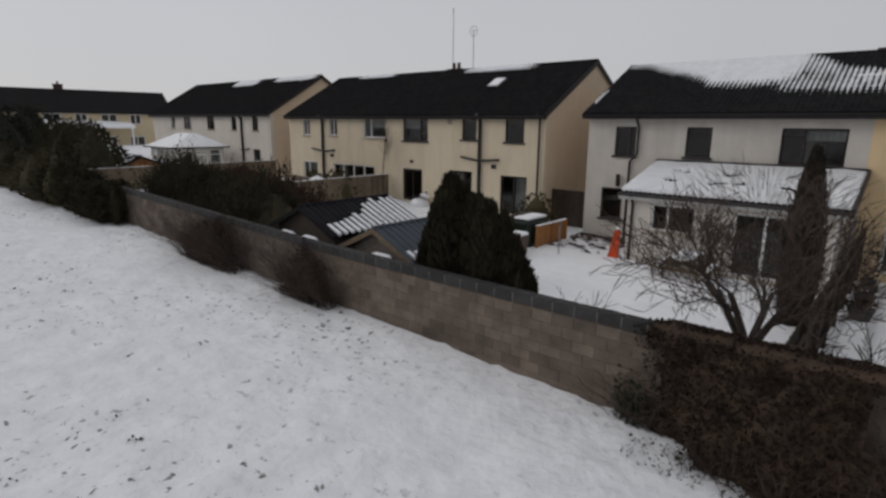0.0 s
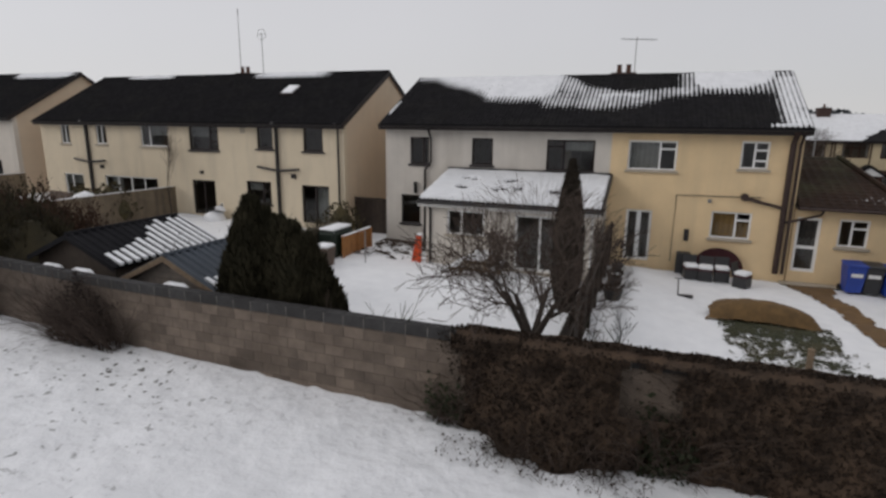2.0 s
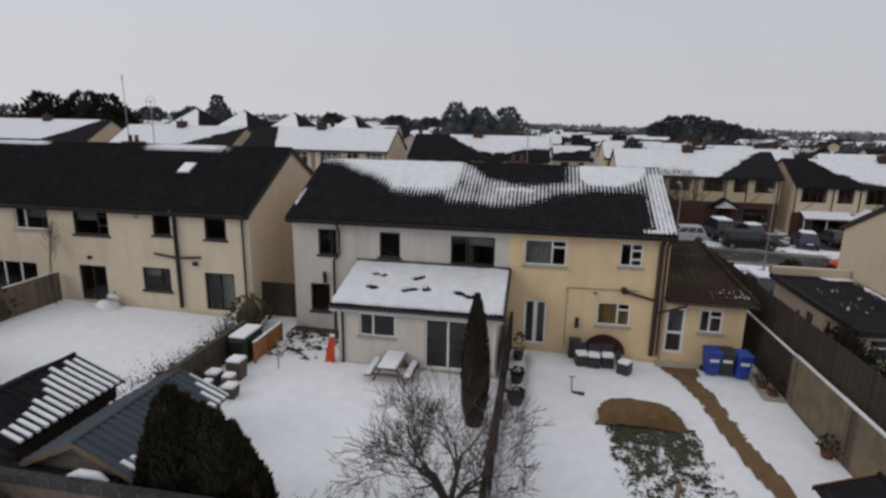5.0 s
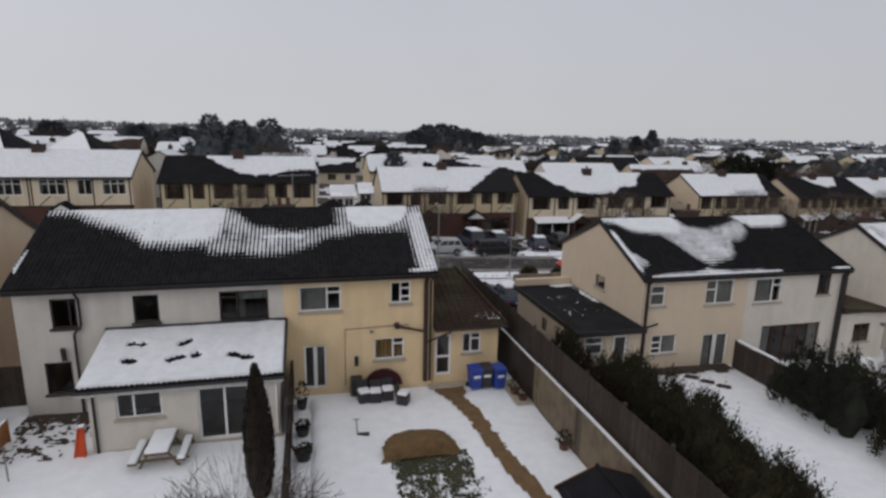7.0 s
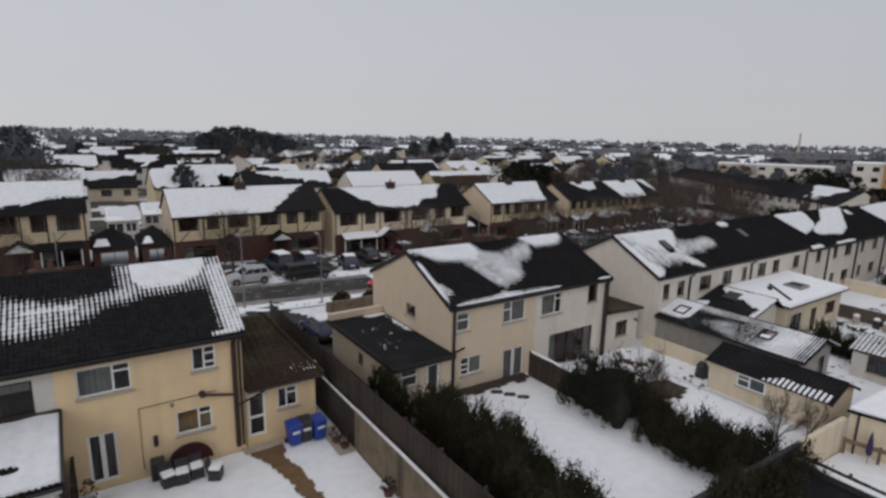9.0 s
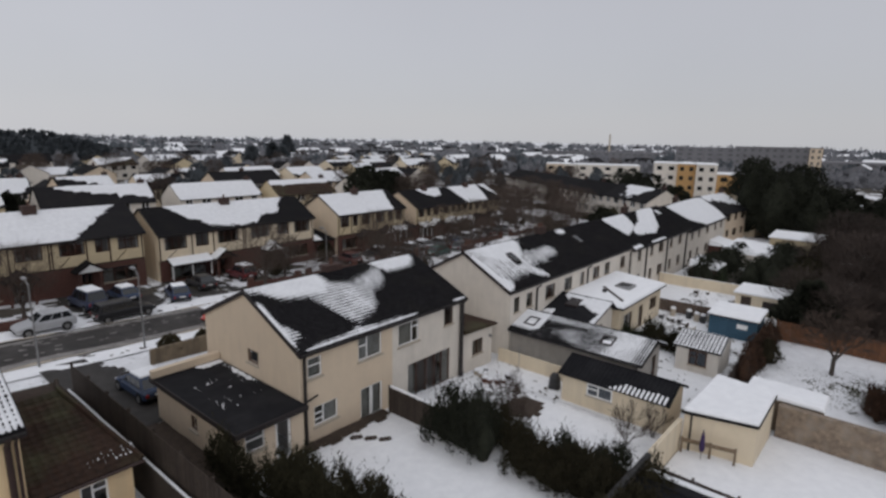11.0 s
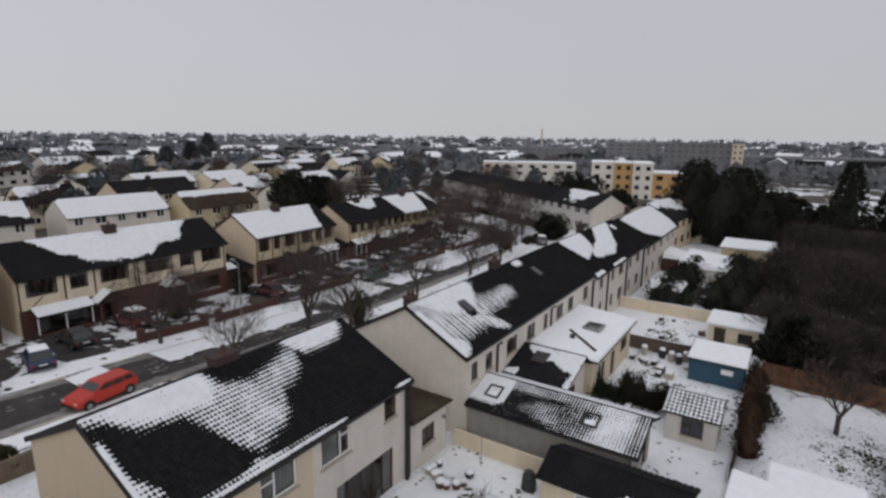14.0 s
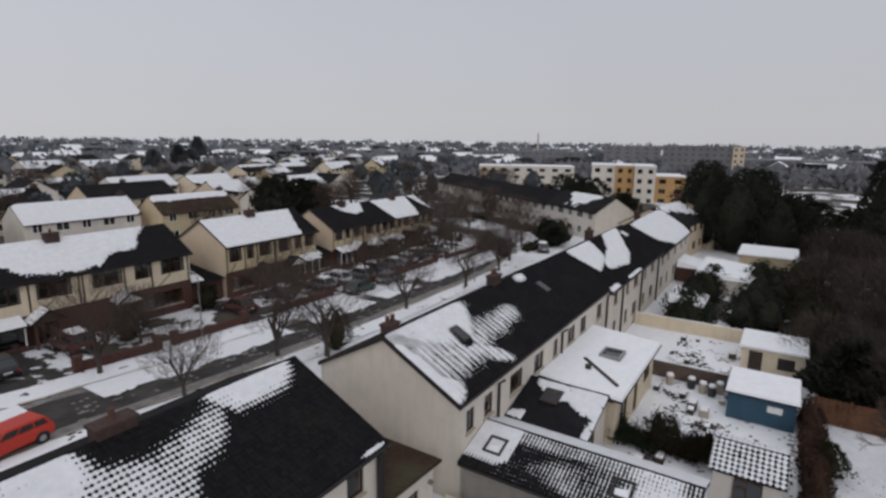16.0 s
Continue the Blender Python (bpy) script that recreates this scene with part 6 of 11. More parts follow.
block("apartment_block", "white and ochre apartment block with flat snowy roofs", 191, 52.5, 27, 13, -73, 4, [(0, 0.26, WHITE_R, 4, 0.0), (0.26, 0.46, OCHRE, 4, 0.8), (0.46, 0.68, WHITE_R, 4, 2.0), (0.68, 1.0, OCHRE, 3, 0.3)], -3.6)
block("apartment_block", "long white two-storey building with a flat roof", 231, 108, 39, 12, -63, 2, [(0, 0.2, BEIGE, 2, 0), (0.2, 1, WHITE_R, 2, 1)], -1.4)
block("apartment_block", "long grey block on the far side of the town", 400, 106, 36, 14, -74, 3, [(0, 0.5, HAZED_GREY, 3, 0), (0.5, 1, HAZED_GREY, 3, 1)], 2.6, cap=HAZED_GREY)
block("apartment_block", "grey slatted block with a pale end far off", 330, 53, 38, 14, -80, 4, [(0, 0.86, HAZED_GREY, 4, 0), (0.86, 1, BEIGE, 4, 1)], 1.2, cap=HAZED_GREY)
block("apartment_block", "low dark industrial hall far off", 420, 5, 90, 30, -88, 2, [(0, 1, HAZED_GREY, 3, 0)], -4.5, cap=HAZED_GREY)
block("apartment_block", "long dark low terrace far off", 420, 190, 90, 12, -62, 2, [(0, 1, HAZED_GREY, 3, 0)], -3.0, cap=HAZED_GREY)
mast = thing("chimney_stack", 620, 268, -3, "tall thin chimney stack on the horizon", "chimney")
part("shaft", MB().tube([(620, 268, -3), (620, 268, 22)], [1.4, 0.9], 10), SILL, mast)
# house at the far western end, side-on across the field
far_house(-96, -72, 17.5, 8.6, 5.3, 2.7, YELLOW, TILE, 0.0, 71, 90 - 8, label="cream house under a long dark roof beyond the field", base=0.95)
for i_, (px, py) in enumerate(((-79.5, 15), (-79.5, 24))):
    c_ = thing("lean_to_porch", px, py, ground(px, py), "white lean-to porch with snow on top", "porch")
    z_ = ground(px, py)
    part("roof", MB().hexa([(px, py - 4, z_ + 2.4), (px + 2.2, py - 4, z_ + 2.1), (px + 2.2, py + 4, z_ + 2.1), (px, py + 4, z_ + 2.4), (px, py - 4, z_ + 3.1), (px + 2.2, py - 4, z_ + 2.4), (px + 2.2, py + 4, z_ + 2.4), (px, py + 4, z_ + 3.1)]), SNOW, c_)
    part("post", MB().box(px + 1.9, px + 2.1, py - 3.8, py - 3.6, z_ - 0.2, z_ + 2.1), WHITE_P, c_)
    part("post", MB().box(px + 1.9, px + 2.1, py + 3.6, py + 3.8, z_ - 0.2, z_ + 2.1), WHITE_P, c_)

# bare earth, hedges and untrodden gardens between the houses
def patchy(f, lo):
    return lambda x, y: 0.8 * noise.noise(Vector((x * f, y * f, 17))) + 0.5 * noise.noise(Vector((x * f * 3.3, y * f * 3.3, 19))) > lo


land("garden_earth", frange(-70, 94, 0.45), frange(53.8, 61.6, 0.45), EARTH, "bare earth and grass showing through thin snow in front gardens", 0.06, rel=False, keep=patchy(0.33, 0.02))
land("garden_earth", frange(-150, 240, 1.5), frange(71.5, 330, 1.5), EARTH, "bare earth and grass between distant houses", 0.06, rel=False, keep=patchy(0.09, -0.12))
land("garden_earth", frange(114, 330, 2.0), frange(-80, 60, 2.0), EARTH, "bare earth and grass beyond a wood", 0.06, rel=False, keep=patchy(0.06, -0.15))


# ---- plants ----
def spray(mb, p, out, size, r, thin=1.0):
    """One small spray of leaves: a kinked pair of faces."""
    up = Vector((r.uniform(-0.4, 0.4), r.uniform(-0.4, 0.4), r.uniform(0.2, 1.0)))
    d = (out * r.uniform(0.3, 1.0) + up * r.uniform(0.3, 1.0)).normalized()
    s = d.cross(Vector((r.uniform(-1, 1), r.uniform(-1, 1), r.uniform(-1, 1)))).normalized()
    a = size * r.uniform(0.6, 1.4)
    w = a * r.uniform(0.14, 0.34) * thin
    q = d.cross(s) * w * 0.4
    n = len(mb.v)
    mb.v.extend([tuple(p), tuple(p + d * a * 0.5 - s * w + q), tuple(p + d * a), tuple(p + d * a * 0.5 + s * w - q)])
    mb.f.extend([(n, n + 1, n + 2), (n, n + 2, n + 3)])


def conifer_crown(mb, x, y, z0, z1, r0, n, size, seed, lobes=0.25, taper=0.8, fat=0.3, thin=1.0, inner=0.72):
    """A dense crown between two heights, pointed above, uneven all round."""
    r = random.Random(seed)
    h = z1 - z0
    for _ in range(n):
        t = r.random() ** 1.15
        w = r.uniform(0, 2 * math.pi)
        prof = (min(1, t / fat) ** 0.6) * (1 - max(0, (t - fat) / (1 - fat)) ** 1.4 * taper) if t > 0 else 0
        k = 1 + lobes * noise.noise(Vector((math.cos(w) * 1.7, math.sin(w) * 1.7, t * h * 0.9 + seed)))
        rad = r0 * prof * k * (r.uniform(inner, 1.03) if r.random() < 0.8 else r.uniform(1.0, 1.22))
        o = Vector((math.cos(w), math.sin(w), 0.25))
        spray(mb, Vector((x + rad * math.cos(w), y + rad * math.sin(w), z0 + t * h)), o, size, r, thin)


def core(mb, x, y, z0, z1, r0, taper=0.8, fat=0.3, fill=0.62):
    """The dense heart of a crown, lumpy and well inside the leaves."""
    rings, sides = 7, 9
    base = len(mb.v)
    for j in range(rings):
        t = j / (rings - 1)
        prof = (min(1, max(t, 0.08) / fat) ** 0.6) * (1 - max(0, (t - fat) / (1 - fat)) ** 1.4 * min(0.97, taper + 0.1))
        for i in range(sides):
            w = 2 * math.pi * i / sides
            k = fill * (1 + 0.25 * noise.noise(Vector((math.cos(w) * 2, math.sin(w) * 2, t * 3 + x))))
            mb.v.append((x + r0 * prof * k * math.cos(w), y + r0 * prof * k * math.sin(w), z0 + 0.05 + t * (z1 - z0) * 0.93))
    for j in range(rings - 1):
        for i in range(sides):
            a, b = base + j * sides + i, base + j * sides + (i + 1) % sides
            mb.f.append((a, b, b + sides, a + sides))
    mb.f.append(tuple(base + (rings - 1) * sides + i for i in range(sides)))


def evergreen(name, x, y, h, r0, label, n=1600, size=0.22, seed=1, material=EVERGREEN, lobes=0.35, taper=0.85, fat=0.3, stems=None, z=None, trunk=0.12, group="", category="shrub", fill=0.62):
    z0 = ground(x, y) if z is None else z
    t = thing(name, x, y, z0, label, category, group)
    part("trunk", MB().tube([(x, y, z0 - 0.1), (x, y, z0 + h * 0.5)], [trunk, trunk * 0.5], 7), BARK, t)
    mb = MB()
    for (dx, dy, dh, dr) in stems or [(0, 0, 1, 1)]:
        k = max(120, int(n * dh * dr / max(1, len(stems or [1]) * 0.7)))
        core(mb, x + dx, y + dy, z0 + 0.05, z0 + h * dh, r0 * dr, taper, fat, fill)
        conifer_crown(mb, x + dx, y + dy, z0 + 0.05, z0 + h * dh, r0 * dr, k, size, seed + int(dx * 7), lobes, taper, fat)
    part("crown", mb, material, t)
    return t


def grow(trunk, twigs, p, d, length, rad, depth, r, spread, droop, maxdepth, kids):
    pts, rads = [p.copy()], [rad]
    seg = 3 if depth < maxdepth else 2
    for i in range(seg):
        d = (d + Vector((r.uniform(-1, 1), r.uniform(-1, 1), r.uniform(-0.6, 1))) * 0.16 + Vector((0, 0, droop))).normalized()
        p = p + d * length / seg
        pts.append(p.copy())
        rads.append(rad * (1 - 0.45 * (i + 1) / seg))
    rads = [max(q, TWIG_MIN[0]) for q in rads]
    (trunk if depth < 2 else twigs).tube(pts, rads, 6 if depth < 2 else (4 if depth < 3 else 3), cap=False)
    if depth >= maxdepth:
        return
    for k in range(r.choice(kids)):
        t = r.uniform(0.35, 1.0) if k else 1.0
        i = min(seg, max(1, round(t * seg)))
        side = d.cross(Vector((r.uniform(-1, 1), r.uniform(-1, 1), r.uniform(-1, 1)))).normalized()
        nd = (d + side * r.uniform(0.5, 1.0) * spread).normalized()
        grow(trunk, twigs, pts[i], nd, length * r.uniform(0.6, 0.85), rads[i] * r.uniform(0.5, 0.72), depth + 1, r, spread, droop, maxdepth, kids)


TWIG_MIN = [0.006]


def bare_tree(x, y, h, label, seed, rad=0.13, spread=0.9, droop=0.03, depth=5, kids=(3, 3, 4), first=0.30, z=None, name="bare_tree", group="bare trees", lean=(0, 0), bark=BARK, twig=TWIG, stems=1, fine=0.006, bole=0.0, splay=0.35, haze=None):
    TWIG_MIN[0] = fine
    z0 = ground(x, y) if z is None else z
    r = random.Random(seed)
    t = thing(name, x, y, z0, label, "tree", group)
    a, b = MB(), MB()
    for s in range(stems):
        w = 2 * math.pi * s / max(1, stems)
        l = (lean[0] + (splay * math.cos(w + seed) if stems > 1 else 0), lean[1] + (splay * math.sin(w + seed) if stems > 1 else 0))
        grow(a, b, Vector((x, y, z0 - 0.1 + bole)), Vector((l[0], l[1], 1)).normalized(), h * first, rad, 0, r, spread, droop, depth, kids)
    if bole:
        a.tube([(x, y, z0 - 0.15), (x, y, z0 + bole * 0.5), (x, y, z0 + bole + 0.1)], [rad * 1.7, rad * 1.35, rad * 1.5], 8)
    if haze:
        slivers(b, x + haze[0], y, z0 + haze[1], z0 + haze[2], haze[3], haze[4], 0.4, r, 0.005)
    part("trunk", a, bark, t)
    part("crown", b, twig, t)
    return t


def slivers(mb, x, y, z0, z1, r0, n, size, r, width=0.02):
    """A haze of fine twigs, each a thin blade, thick in the middle of a crown and thin at its rim."""
    for _ in range(n):
        w, q = r.uniform(0, 2 * math.pi), r.random() ** 0.55
        t = r.random()
        rad = r0 * q * (0.35 + 0.65 * math.sin(math.pi * min(1, 0.12 + 0.8 * t)))
        p = Vector((x + rad * math.cos(w), y + rad * math.sin(w), z0 + (z1 - z0) * t))
        d = Vector((math.cos(w) * r.uniform(0.1, 0.9), math.sin(w) * r.uniform(0.1, 0.9), r.uniform(0.15, 1.0))).normalized() * size * r.uniform(0.5, 1.4)
        s = d.cross(Vector((r.uniform(-1, 1), r.uniform(-1, 1), r.uniform(-0.4, 0.4)))).normalized() * width
        k = len(mb.v)
        mb.v.extend([tuple(p - s), tuple(p + s), tuple(p + d + s * 0.3)])
        mb.f.append((k, k + 1, k + 2))


def hazy_tree(x, y, h, label, seed, group, twig=TWIG, n=700, width=0.03, wide=0.42, name="bare_tree", stems=3, splay=0.45):
    """A bare tree seen from afar: trunk, limbs and a haze of twigs."""
    TWIG_MIN[0] = width * 0.5
    z0 = ground(x, y)
    r = random.Random(seed)
    t = thing(name, x, y, z0, label, "tree", group)
    a, b = MB(), MB()
    bole = h * 0.16
    for s in range(stems):
        w = 2 * math.pi * s / stems + seed
        grow(a, b, Vector((x, y, z0 + bole)), Vector((splay * math.cos(w), splay * math.sin(w), 1)).normalized(), h * 0.30, 0.02 * h, 0, r, 0.75, 0.05, 3, (3, 3, 4))
    a.tube([(x, y, z0 - 0.15), (x, y, z0 + bole * 0.5), (x, y, z0 + bole + 0.1)], [0.03 * h, 0.024 * h, 0.022 * h], 7)
    slivers(b, x, y, z0 + h * 0.32, z0 + h * 0.95, h * wide, n, h * 0.10, r, width)
    part("trunk", a, BARK, t)
    part("crown", b, twig, t)
    return t


def hedge_row(name, pts, r0, h, label, seed, n=420, size=0.2, material=EVERGREEN, step=0.9, lobes=0.5, z=None, thin=1.0, fill=0.62):
    """A run of shrubs grown into one another: one hedge with its stems and leaf mass."""
    x0, y0 = pts[0][:2]
    t = thing(name, x0, y0, ground(x0, y0) if z is None else z, label, "hedge")
    r = random.Random(seed)
    mb, st = MB(), MB()
    for (xa, ya), (xb, yb) in zip(pts, pts[1:]):
        k = max(1, round(math.hypot(xb - xa, yb - ya) / step))
        for i in range(k + 1):
            x = xa + (xb - xa) * i / k
            y = ya + (yb - ya) * i / k
            zz = ground(x, y) if z is None else z
            for c in range(3):
                cx, cy = x + r.uniform(-0.6, 0.6) * r0, y + r.uniform(-0.6, 0.6) * r0
                hh = h * r.uniform(0.85, 1.15) if c == 0 else h * r.uniform(0.5, 0.95)
                rr = r0 * (r.uniform(0.75, 1.05) if c == 0 else r.uniform(0.4, 0.75))
                if fill:
                    core(mb, cx, cy, zz, zz + hh, rr, 0.75, 0.35, fill)
                conifer_crown(mb, cx, cy, zz, zz + hh, rr, n // (2 if c == 0 else 4), size, seed * 31 + i * 3 + c, lobes, 0.8, 0.35, thin, 0.72 if fill else 0.15)
                for _ in range(n // 90):
                    w = r.uniform(0, 6.28)
                    q = r.uniform(0.5, 0.9) * rr
                    spray(mb, Vector((cx + q * math.cos(w) * 0.6, cy + q * math.sin(w) * 0.6, zz + hh * r.uniform(0.65, 0.95))), Vector((math.cos(w) * 0.5, math.sin(w) * 0.5, 1)), size * r.uniform(1.0, 1.8), r, 0.3 * thin)
            st.tube([(x, y, zz - 0.1), (x, y, zz + h * 0.45)], [0.06, 0.03], 5)
    part("stems", st, BARK, t)
    part("foliage", mb, material, t)
    return t


def plume_hedge(name, pts, r0, h, label, seed, material, dense=130, size=0.13, leafy=9):
    """An overgrown hedge of feathery plumes: bent shoots set with small leaves round a dark heart."""
    x0, y0 = pts[0]
    t = thing(name, x0, y0, ground(x0, y0), label, "hedge")
    r = random.Random(seed)
    mb, st = MB(), MB()
    for (xa, ya), (xb, yb) in zip(pts, pts[1:]):
        run = math.hypot(xb - xa, yb - ya)
        ex, ey = (xb - xa) / run, (yb - ya) / run

        def height(x, y):
            return h * (0.84 + 0.62 * noise.noise(Vector((x * 0.7, y * 0.7, seed + 0.4))) + 0.50 * noise.noise(Vector((x * 1.9, y * 1.9, seed + 0.3))))

        k = max(2, round(run / 0.7))
        for i in range(k + 1):
            s = run * i / k
            x, y = xa + ex * s + r.uniform(-0.15, 0.15), ya + ey * s
            g = ground(x, y)
            core(mb, x, y, g, g + height(x, y) * 0.74, r0, 0.7, 0.4, 0.62)
            st.tube([(x, y, g - 0.1), (x + r.uniform(-0.2, 0.2), y, g + h * 0.5)], [0.05, 0.03], 5)
        for _ in range(int(run * dense)):
            s, d = r.uniform(-0.4, run + 0.4), r.uniform(-1, 1)
            wide = r0 * (1 + 0.9 * noise.noise(Vector((xa + ex * s, (ya + ey * s) * 0.8, seed + 7))))
            x, y = xa + ex * s - ey * d * wide, ya + ey * s + ex * d * wide
            g = ground(x, y)
            hh = height(x, y) * (1 - 0.75 * d * d) ** 0.5
            q = r.random() ** 0.7
            p = Vector((x, y, g + hh * (0.12 + 0.70 * q)))
            side = d * (1.1 - 0.6 * q)
            v = Vector((-ey * side + ex * r.uniform(-0.35, 0.35), ex * side + ey * r.uniform(-0.35, 0.35), 0.35 + 0.8 * q)).normalized()
            long = r.uniform(0.3, 0.66) * (1.75 if r.random() < 0.16 else 1.0)
            for j in range(leafy):
                f = j / (leafy - 1)
                v = (v + Vector((r.uniform(-0.14, 0.14), r.uniform(-0.14, 0.14), 0.05))).normalized()
                spray(mb, p + v * long * f + Vector((r.uniform(-1, 1), r.uniform(-1, 1), r.uniform(-1, 1))) * 0.085 * (1 - f), v, size * (1.35 - 0.6 * f), r, 0.75)
    part("stems", st, BARK, t)["kind"] = "stuff"
    part("foliage", mb, material, t)
    return t


def thicket(name, x0, x1, y0, y1, z0, z1, n, label, seed, material=BRAMBLE, size=0.13, twigs=300, dens=None, twig_mat=TWIG):
    """Brambles and dead stems in a loose mass."""
    r = random.Random(seed)
    t = thing(name, (x0 + x1) / 2, (y0 + y1) / 2, z0, label, "bramble")
    mb, tw = MB(), MB()
    k = tries = 0
    while k < n and tries < 6 * n:
        tries += 1
        x, y = r.uniform(x0, x1), r.uniform(y0, y1)
        g = ground(x, y)
        q = r.random()
        top = (z1 - z0) * (0.75 + 0.45 * noise.noise(Vector((x * 0.8, y * 0.5, seed))))
        z = g + q * top * (1 - 0.55 * ((y1 - y) / (y1 - y0)) ** 1.5)
        if dens and r.random() > dens(x, z - g):
            continue
        k += 1
        spray(mb, Vector((x, y, z)), Vector((r.uniform(-1, 1), -1, r.uniform(-0.5, 1))).normalized(), size, r)
    for _ in range(twigs):
        x, y = r.uniform(x0, x1), r.uniform(y0, y1)
        p = Vector((x, y, ground(x, y)))
        d = Vector((r.uniform(-0.6, 0.6), r.uniform(-0.6, 0.2), 1)).normalized()
        pts = [p]
        for s in range(4):
            d = (d + Vector((r.uniform(-0.4, 0.4), r.uniform(-0.4, 0.3), r.uniform(-0.35, 0.15)))).normalized()
            pts.append(pts[-1] + d * (z1 - z0) * r.uniform(0.15, 0.34))
        tw.tube(pts, [0.007, 0.006, 0.005, 0.004, 0.002], 3, cap=False)
    part("stems", tw, twig_mat, t)["kind"] = "stuff"
    part("leaves", mb, material, t)
    return t


# dead grass and weeds poking through the field's snow
r_ = random.Random(5)
mb = MB()
for i in range(400):
    x_, y_ = r_.uniform(-26, 6), r_.uniform(0.5, 8.4)
    if noise.noise(Vector((x_ * 0.35, y_ * 0.35, 31))) + r_.uniform(-0.25, 0.25) < 0.02 + 0.7 * smooth(4.5, 6.5, y_):
        continue
    z_, w_ = ground(x_, y_) + relief(x_, y_), r_.uniform(0.5, 1.3)
    for k in range(r_.randint(4, 9)):
        q_ = Vector((x_ + r_.gauss(0, 0.045) * w_, y_ + r_.gauss(0, 0.045) * w_, z_ - 0.02))
        spray(mb, q_, Vector((r_.uniform(-1, 1), r_.uniform(-1, 1), 0.4)), 0.05 * w_, r_, 1.6)
solid("weed_tufts", mb, SCRUB, "dark tufts of dead weeds poking through field snow", "weeds", kind="stuff")


# ---- the wall along the field ----
WY0, WY1 = 8.72, 8.92


def wall_top(x):
    return float(np.interp(x, (-62, -22, -12, -5, 5, 9, 25), (3.0, 2.08, 1.80, 1.80, 1.88, 1.78, 1.0)))


wall = new("boundary_wall")
ORIG[wall] = Vector((0, 0, 0))
tagged(wall, "weathered grey-brown concrete block wall along a snowy field", kind="structure")
mb = MB()
xs_ = frange(-62, 24.9, 1.35)
for a, b in zip(xs_, xs_[1:]):
    za, zb = wall_top(a) - 0.235, wall_top(b) - 0.235
    mb.hexa([(a, WY0, ground(a, 10) - 0.5), (b, WY0, ground(b, 10) - 0.5), (b, WY1, ground(b, 10) - 0.5), (a, WY1, ground(a, 10) - 0.5), (a, WY0, za), (b, WY0, zb), (b, WY1, zb), (a, WY1, za)])
part("mortar_core", mb, MORTAR, wall)


# the two walls between gardens beside house B, and fences
def panel_fence(name, x, y0, y1, top, base_fn, board, material, label, post_step=1.8, horizontal=False, along="y"):
    """Posts and boards in a line along y (or along x)."""
    f = new(name)
    ORIG[f] = Vector((0, 0, 0))
    tagged(f, label, "fence")
    n = max(1, round((y1 - y0) / post_step))

    def put(a, b, c, d, z0, z1):
        return MB().box(a, b, c, d, z0, z1) if along == "y" else MB().box(c, d, a, b, z0, z1)

    def gz(q):
        return base_fn(x, q) if along == "y" else base_fn(q, x)

    for i in range(n + 1):
        q = y0 + (y1 - y0) * i / n
        part("post", put(x - 0.05, x + 0.05, q - 0.05, q + 0.05, gz(q) - 0.3, gz(q) + top + 0.06), material, f)
    k = max(1, round((y1 - y0) / board))
    r = random.Random(int(x * 10))
    for i in range(k):
        a, b = y0 + (y1 - y0) * i / k, y0 + (y1 - y0) * (i + 1) / k - 0.008
        g = gz((a + b) / 2)
        part("board", put(x - 0.075 + 0.006 * (i % 2), x - 0.052 + 0.006 * (i % 2), a, b, g + 0.05, g + top - r.uniform(0, 0.03)), material, f)
    for zz in (0.35, top - 0.3):
        rail = MB()
        for i in range(n):
            a, b = y0 + (y1 - y0) * i / n, y0 + (y1 - y0) * (i + 1) / n
            g0, g1 = gz(a), gz(b)
            if along == "y":
                rail.hexa([(x + 0.0, a, g0 + zz), (x + 0.045, a, g0 + zz), (x + 0.045, b, g1 + zz), (x, b, g1 + zz), (x, a, g0 + zz + 0.08), (x + 0.045, a, g0 + zz + 0.08), (x + 0.045, b, g1 + zz + 0.08), (x, b, g1 + zz + 0.08)])
            else:
                rail.hexa([(a, x, g0 + zz), (b, x, g1 + zz), (b, x + 0.045, g1 + zz), (a, x + 0.045, g0 + zz), (a, x, g0 + zz + 0.08), (b, x, g1 + zz + 0.08), (b, x + 0.045, g1 + zz + 0.08), (a, x + 0.045, g0 + zz + 0.08)])
        part("rail", rail, material, f)
    return f


panel_fence("garden_fence", -1.12, 8.95, 22.3, 1.72, ground, 0.14, FENCE_D, "weathered dark timber fence between two snowy gardens")


